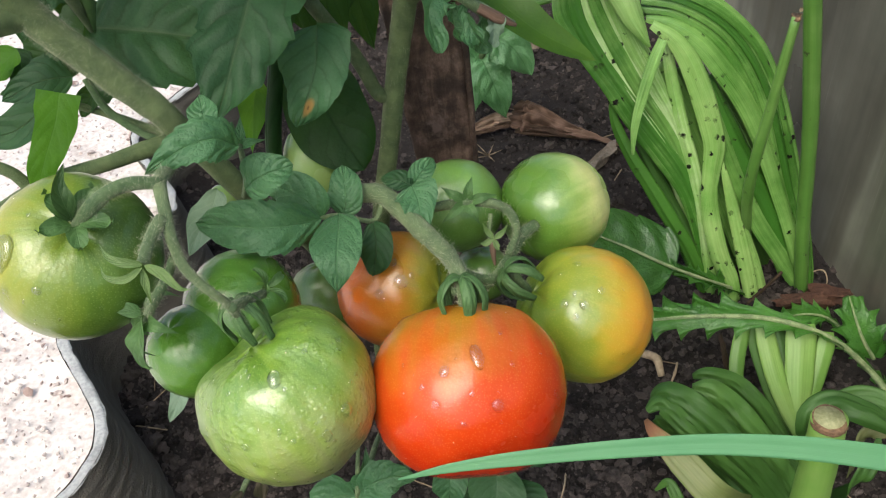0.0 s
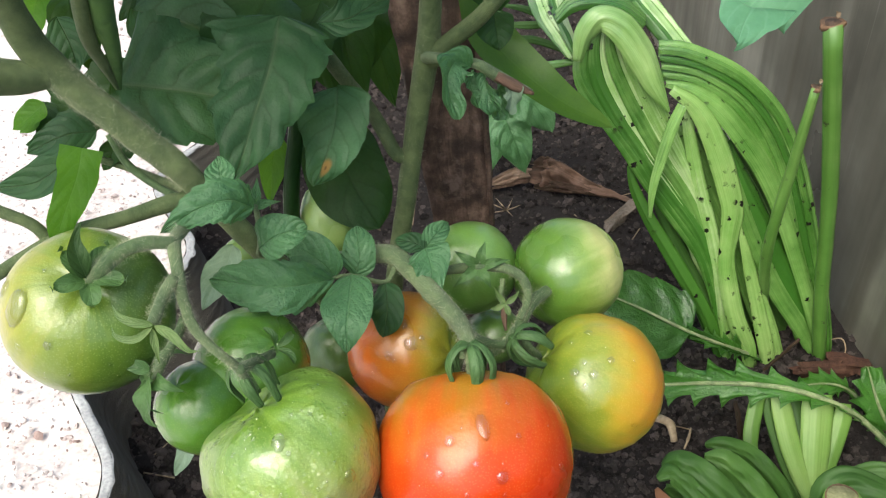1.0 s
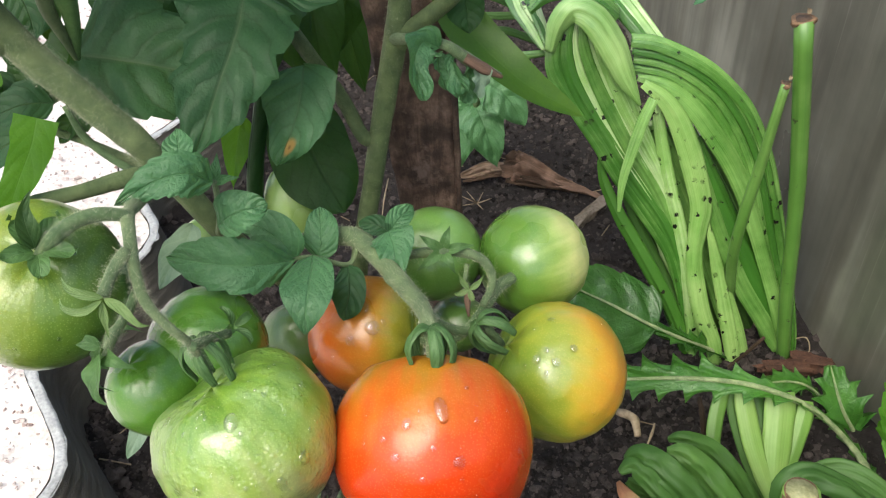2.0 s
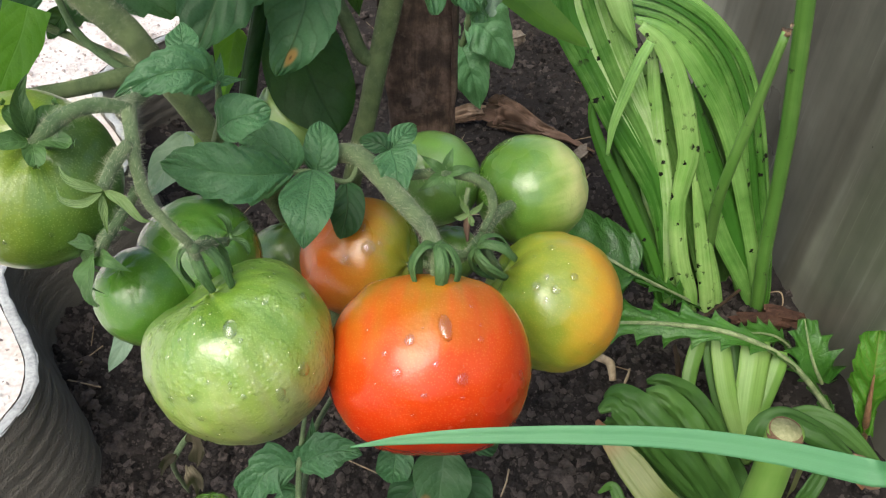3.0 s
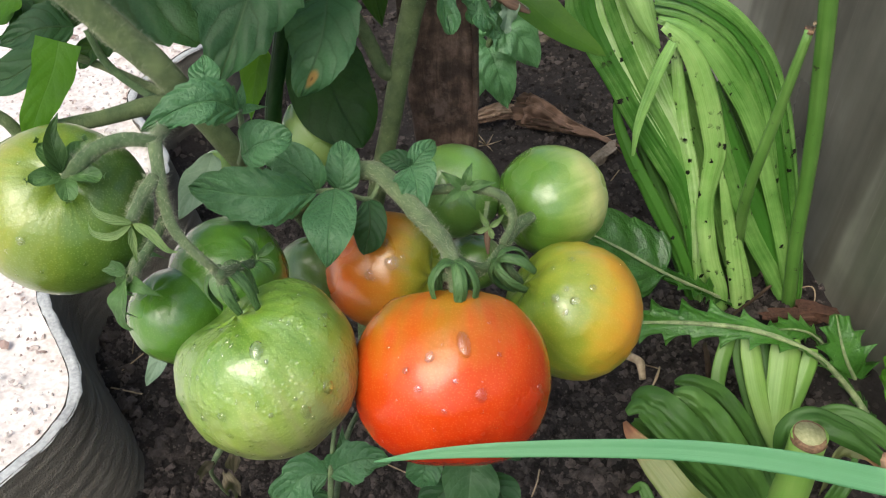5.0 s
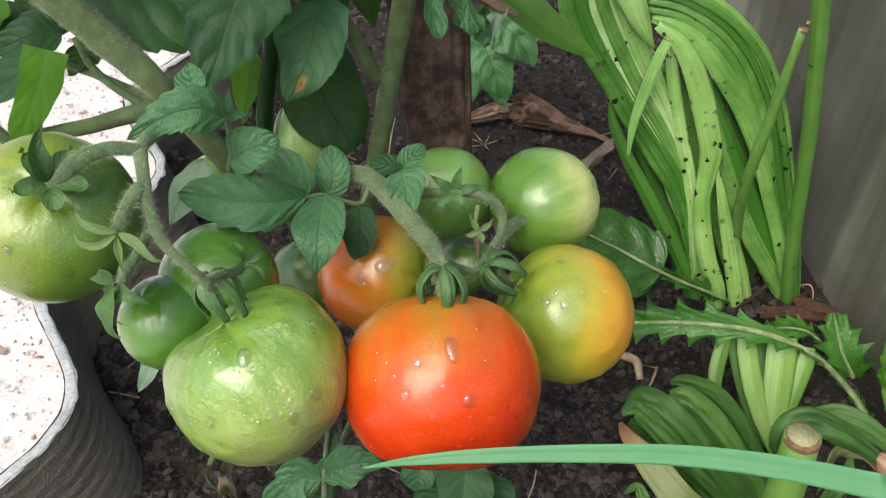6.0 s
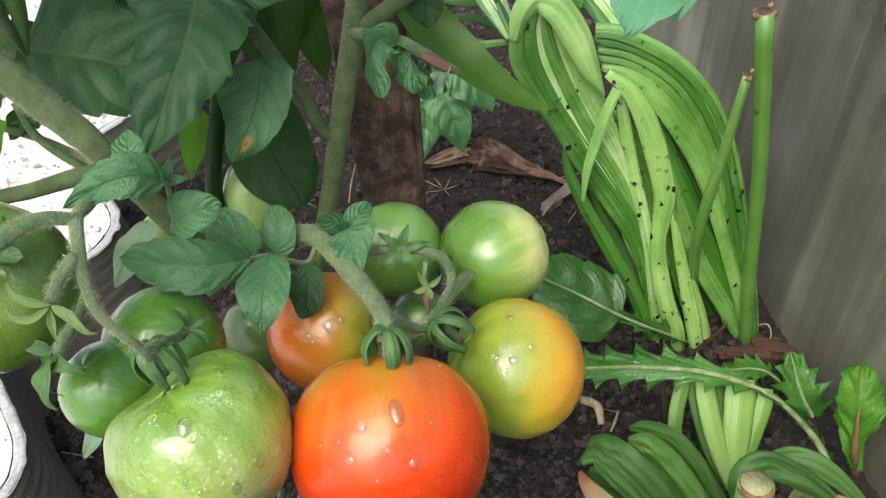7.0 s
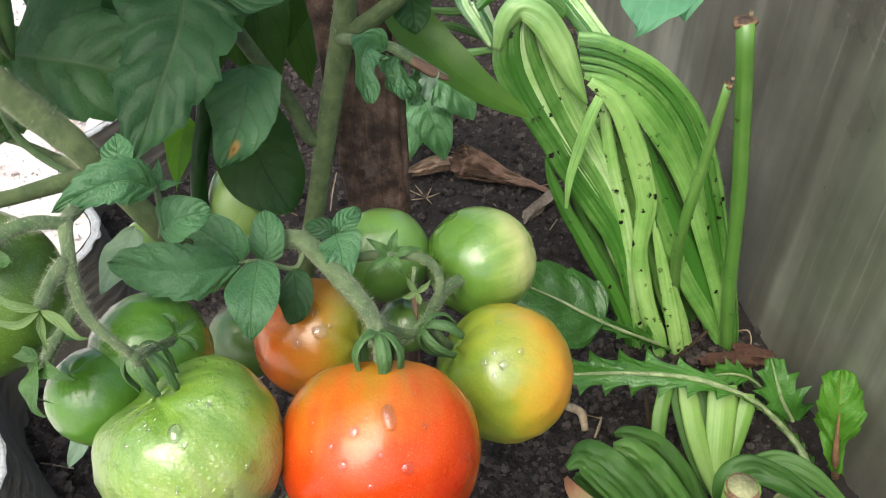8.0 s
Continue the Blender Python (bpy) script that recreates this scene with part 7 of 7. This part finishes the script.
def jagged(points, width, face, seed, count=9, cut=0.5, rib=0.0016):
    """Dandelion leaf: pointed teeth that look back to the base, ruffled, with a pale raised rib."""
    ob = leaf(points, width, face, DANDELION, weed, "", "leaf", "paddle", 0.2, cut, count, 0.0, 0.14, 0.0, 0.05, seed, 150, 16)
    tube("rib", [tuple(Vector(p) - Vector(face).normalized() * -0.0012) for p in points], [rib * 1.3, rib, rib * 0.7, rib * 0.25], RIB, ob, "pale leaf rib", 8, 24)


RIB = stem_material("pale_rib", (0.14, 0.2, 0.08), (0.33, 0.4, 0.2))
jagged([(0.3247, 0.1578, 0.0100), (0.3190, 0.1836, 0.0144), (0.2803, 0.1886, 0.0538), (0.2338, 0.1935, 0.0754), (0.1880, 0.2019, 0.0746), (0.1482, 0.2145, 0.0606), (0.1241, 0.2194, 0.0521)], 0.040467, (0.0, -0.65, 0.75), 1, 14, 0.72, 0.0023)
jagged([(0.3247, 0.1578, 0.0100), (0.3346, 0.2012, -0.0012), (0.3208, 0.2168, 0.0220), (0.3137, 0.2390, 0.0454)], 0.048494, (-0.2, -0.8, 0.5), 2, 8, 0.55, 0.0018)
leaf([(0.2522, 0.2938, 0.0000), (0.2038, 0.2784, 0.0382), (0.1754, 0.2819, 0.0527), (0.1482, 0.2870, 0.0677), (0.1152, 0.2907, 0.0851)], 0.068727, (0.1, -0.55, 0.8), DANDELION_DARK, weed, "broad glossy dark leaf end", "leaf", "spade", 0.12, 0.1, 5, 0.0, 0.08, 0.0, 0.06, 3, 60, 14)
tube("rib", [tuple(Vector(p) + Vector((0, -0.0015, 0.0025))) for p in ((0.2522, 0.2938, 0.0000), (0.2038, 0.2784, 0.0382), (0.1754, 0.2819, 0.0527), (0.1482, 0.2870, 0.0677), (0.1152, 0.2907, 0.0851))], [0.0016, 0.0014, 0.0012, 0.0006], RIB, weed, "pale leaf rib", 8, 24)
leaf([(0.2522, 0.2938, 0.0020), (0.2260, 0.2861, 0.0220), (0.2038, 0.2784, 0.0390), (0.1800, 0.2810, 0.0520)], 0.024, (0.1, -0.55, 0.8), DANDELION, weed, "toothed wing along the leaf stalk", "leaf", "oval", 0.25, 0.7, 7, 0.0, 0.12, 0.0, 0.04, 6, 90, 12)
jagged([(0.3254, 0.2233, 0.0000), (0.3083, 0.2414, 0.0139), (0.2877, 0.2429, 0.0223), (0.2607, 0.2387, 0.0246)], 0.027491, (0.0, -0.6, 0.75), 4, 8, 0.5, 0.0012)

beet = thing("beet_seedling", (0.3472, 0.1559, 0.0000), "young beet leaf on a reddish stalk", "seedling")
BEET_STALK = stem_material("reddish_stalk", (0.11, 0.045, 0.018), (0.22, 0.12, 0.045), (0.3, 0.22, 0.14))
tube("leaf_stalk", [(0.3472, 0.1559, 0.0000), (0.3261, 0.1397, 0.0474), (0.3238, 0.1453, 0.0657), (0.3234, 0.1524, 0.0814)], [0.003, 0.0025, 0.0016, 0.0006], BEET_STALK, beet, "reddish leaf stalk")
leaf([(0.3306, 0.1412, 0.0319), (0.3262, 0.1475, 0.0596), (0.3249, 0.1580, 0.0836), (0.3297, 0.1774, 0.0996)], 0.036532, (-0.25, -0.8, 0.4), CHARD, beet, "", "leaf", "spoon", 0.1, 0.12, 9, 0.1, 0.2, 0.0, 0.1, 8, 60, 18)

sprout = thing("potato_sprout", (0.0631, 0.6150, 0.0000), "low sprout with puckered green leaves behind the stake", "seedling")
tube("stalk", [(0.0524, 0.6477, 0.0000), (0.0459, 0.5718, 0.0797), (0.0516, 0.5655, 0.1163), (0.0491, 0.5778, 0.1600)], [0.004, 0.0036, 0.003, 0.002], STEM, sprout)
for pts, w, s in (
    ([(0.0488, 0.5698, 0.1140), (0.0631, 0.5651, 0.1164), (0.0803, 0.5594, 0.1031), (0.0964, 0.5535, 0.0749)], 78, 1),
    ([(0.0458, 0.5652, 0.0937), (0.0512, 0.5534, 0.0872), (0.0586, 0.5440, 0.0692), (0.0687, 0.5386, 0.0341)], 66, 2),
    ([(0.0401, 0.5736, 0.0888), (0.0298, 0.5645, 0.0775), (0.0275, 0.5555, 0.0521), (0.0226, 0.5403, 0.0193)], 58, 3),
    ([(0.0458, 0.5670, 0.0959), (0.0340, 0.5596, 0.0938), (0.0239, 0.5547, 0.0802)], 34, 4),
    ([(0.0444, 0.5784, 0.1093), (0.0373, 0.5749, 0.1048), (0.0312, 0.5698, 0.0912)], 24, 5),
):
    leaf(pts, 0.000580 * w * 1.35, (0.1, -0.75, 0.6), PUCKERED, sprout, "", "leaf", "ovate", 0.15, 0.06, 6, 0.0, 0.08, 0.0, 0.07, s, 34, 12)

# ---- litter on the soil ----
litter = thing("dry_leaf", (0.0912, 0.5580, 0.0100), "crumpled dry brown leaf lying on the soil", "dead leaf")
for pts, widths, turn, bend in (
    ([(0.0270, 0.5530, 0.0120), (0.0430, 0.5550, 0.0160), (0.0600, 0.5580, 0.0200), (0.0780, 0.5590, 0.0200)], [0.0040, 0.0130, 0.0150, 0.0100], 0.5, 0.5),
    ([(0.0330, 0.5500, 0.0080), (0.0490, 0.5520, 0.0110), (0.0660, 0.5550, 0.0130), (0.0800, 0.5570, 0.0140)], [0.0030, 0.0070, 0.0080, 0.0050], -0.6, 0.6),
    ([(0.0780, 0.5600, 0.0180), (0.0900, 0.5540, 0.0240), (0.1060, 0.5470, 0.0220), (0.1300, 0.5360, 0.0160), (0.1560, 0.5250, 0.0110)], [0.0240, 0.0360, 0.0300, 0.0180, 0.0090], 0.5, 0.75),
    ([(0.0830, 0.5660, 0.0260), (0.0930, 0.5620, 0.0310), (0.1050, 0.5540, 0.0280), (0.1210, 0.5440, 0.0210)], [0.0070, 0.0150, 0.0140, 0.0050], -0.7, 0.6),
    ([(0.0790, 0.5450, 0.0120), (0.0960, 0.5380, 0.0160), (0.1170, 0.5310, 0.0160), (0.1420, 0.5270, 0.0120)], [0.0060, 0.0120, 0.0110, 0.0050], 0.9, 0.6),
    ([(0.1250, 0.5390, 0.0180), (0.1450, 0.5290, 0.0150), (0.1680, 0.5200, 0.0110), (0.1900, 0.5080, 0.0060)], [0.0100, 0.0140, 0.0100, 0.0050], -1.4, 0.4),
    ([(0.1440, 0.5260, 0.0120), (0.1600, 0.5230, 0.0110), (0.1760, 0.5160, 0.0080), (0.1880, 0.5030, 0.0040)], [0.0040, 0.0060, 0.0050, 0.0020], 1.8, 0.3),
):
    strap(pts, widths, (0.1 * turn, -0.55, 0.8), DRY, litter, "", "fragment", -0.35, 0.0006, 44, turn, None, 18, 0.16, bend)


def block(name, place, size, turn, material, label, category, seed):
    """A rough chip: a box with bevelled, uneven edges."""
    bm = bmesh.new()
    bmesh.ops.create_cube(bm, size=1.0)
    bmesh.ops.subdivide_edges(bm, edges=list(bm.edges), cuts=3, use_grid_fill=True)
    for v in bm.verts:
        v.co += Vector((noise.noise(v.co * 2 + Vector((seed, 0, 0))), noise.noise(v.co * 2 + Vector((0, seed, 0))), noise.noise(v.co * 2 + Vector((0, 0, seed))))) * 0.35
        v.co = Vector((v.co.x * size[0], v.co.y * size[1], v.co.z * size[2]))
    me = bpy.data.meshes.new(name)
    bm.to_mesh(me)
    bm.free()
    me.materials.append(material)
    ob = put(name, me)
    ob.matrix_world = pose(*place, *turn)
    return tagged(ob, label, category, category + "s on the soil")


block("wood_chip", (0.1636, 0.4918, 0.0060), (0.044, 0.011, 0.01), (0, 0, 48), CHIP, "grey weathered wood chip on the soil", "wood chip", 1)
block("wood_chip", (0.1234, 0.7383, 0.0080), (0.02, 0.016, 0.014), (0, 0, 20), CHIP, "small grey wood chip on the soil", "wood chip", 2)
block("bark_piece", (0.2961, 0.2686, 0.0100), (0.042, 0.011, 0.009), (0, 8, 8), BARK, "reddish brown piece of bark on the soil", "bark", 3)
block("bark_piece", (0.3203, 0.2753, 0.0080), (0.03, 0.012, 0.01), (0, 0, -20), BARK, "small reddish piece of bark on the soil", "bark", 4)


def twig(points, radii, material, label, seed=0):
    ob = tube("twig", points, radii, material, None, label, 7, None, 0.3, seed)
    return tagged(ob, category="twig", group="twigs on the soil")


twig([(0.2477, 0.2686, 0.0120), (0.2668, 0.2822, 0.0160), (0.2836, 0.2948, 0.0200)], [0.0012, 0.0015, 0.0014], DRY, "thin reddish twig on the soil", 1)
twig([(0.1491, 0.2239, 0.0120), (0.1588, 0.2137, 0.0160), (0.1608, 0.2003, 0.0100)], [0.003, 0.004, 0.0026], STRAW, "dry fibrous root end on the soil", 2)
twig([(0.1757, 0.2114, 0.0120), (0.1711, 0.1995, 0.0140), (0.1666, 0.1916, 0.0120)], [0.0006, 0.0014, 0.0006], STRAW, "thin dry straw bit on the soil", 3)
twig([(0.2137, 0.2288, 0.0200), (0.2072, 0.1972, 0.0300), (0.2077, 0.1897, 0.0200)], [0.002, 0.0022, 0.002], DRY, "brown dead stalk by the clump", 4)
twig([(0.3096, 0.3040, 0.0060), (0.3184, 0.2939, 0.0200), (0.3220, 0.2882, 0.0120), (0.3174, 0.2819, 0.0080)], [0.0005, 0.0006, 0.0005, 0.0004], STRAW, "thin dry rootlet curling on the soil", 5)
twig([(0.0750, 0.1228, 0.0060), (0.0716, 0.1085, 0.0100), (0.0672, 0.0982, 0.0060)], [0.0006, 0.0007, 0.0005], STRAW, "thin dry straw bit on the soil", 6)
twig([(-0.2505, 0.1885, 0.0080), (-0.2442, 0.1740, 0.0100), (-0.2382, 0.1660, 0.0080)], [0.0012, 0.0018, 0.001], DRY, "brown splinter on the soil", 7)
twig([(-0.0484, 0.5557, 0.0100), (-0.0496, 0.5110, 0.0200), (-0.0520, 0.4885, 0.0100)], [0.0006, 0.0008, 0.0006], STRAW, "pale dry stem behind the plant", 8)
twig([(-0.1189, 0.0615, 0.1290), (-0.1289, 0.0590, 0.1120), (-0.1362, 0.0631, 0.0884), (-0.1470, 0.1005, 0.0000)], [0.0014, 0.0018, 0.0015, 0.001], PALE_TRUSS, "bent withering stalk under the fruit", 9)
wither = thing("withered_leaf", (-0.1419, 0.1051, 0.0000), "small withered leaf remnant drooping to the soil", "dead leaf")
for pts, w, s in (([(-0.1182, 0.0622, 0.1298), (-0.1148, 0.0557, 0.1229), (-0.1180, 0.0523, 0.1054)], 34, 1), ([(-0.1295, 0.0579, 0.1108), (-0.1358, 0.0547, 0.1070), (-0.1412, 0.0544, 0.0927)], 20, 2), ([(-0.1265, 0.0588, 0.0981), (-0.1233, 0.0584, 0.0841), (-0.1411, 0.1006, 0.0000)], 30, 3)):
    leaf(pts, 0.000324 * w, (0.2 * s - 0.4, -0.7, 0.5), WITHERED, wither, "", "fragment", "ovate", 0.6, 0.1, 5, 0.2, 0.3, 0.0, 0.05, s, 20, 8)
spiky = thing("dry_sprig", (0.0473, 0.5202, 0.0000), "pale dry sprig on the soil beside the stake", "dead sprig")
for k, (dx, dy) in enumerate(((-30, -25), (-15, -32), (10, -28), (22, -12), (-28, 5), (8, 15))):
    tube("straw", [(0.0471, 0.5149, 0.0040), tuple(Vector((0.0465, 0.4934, 0.0200)) + Vector((dx, -dy, 0)) * 0.0003), tuple(Vector((0.0468, 0.5042, 0.0120)) + Vector((dx, -dy, 0)) * 0.0007)], [0.0006, 0.0006, 0.0002], STRAW, spiky)

rng = random.Random(12)
verts, faces = [], []
for k in range(90):
    x, y = rng.uniform(-0.24, 0.33), rng.uniform(-0.08, 1.0)
    z = ground_height(x, y) + 0.003
    a, ln, w = rng.uniform(0, 6.28), rng.uniform(0.004, 0.018), rng.uniform(0.0003, 0.0008)
    d, s = Vector((math.cos(a), math.sin(a), rng.uniform(-0.2, 0.3))) * ln, Vector((-math.sin(a), math.cos(a), 0)) * w
    c = Vector((x, y, z))
    b = len(verts)
    up = Vector((0, 0, w))
    verts += [c - d - s, c - d + s, c - d + up, c + d - s, c + d + s, c + d + up]
    faces += [(b, b + 1, b + 4, b + 3), (b + 1, b + 2, b + 5, b + 4), (b + 2, b, b + 3, b + 5)]
tagged(put("straw_bits", mesh_of("straw_bits", verts, faces, STRAW)), "tiny pale straw bits in the soil", "litter", kind="stuff")
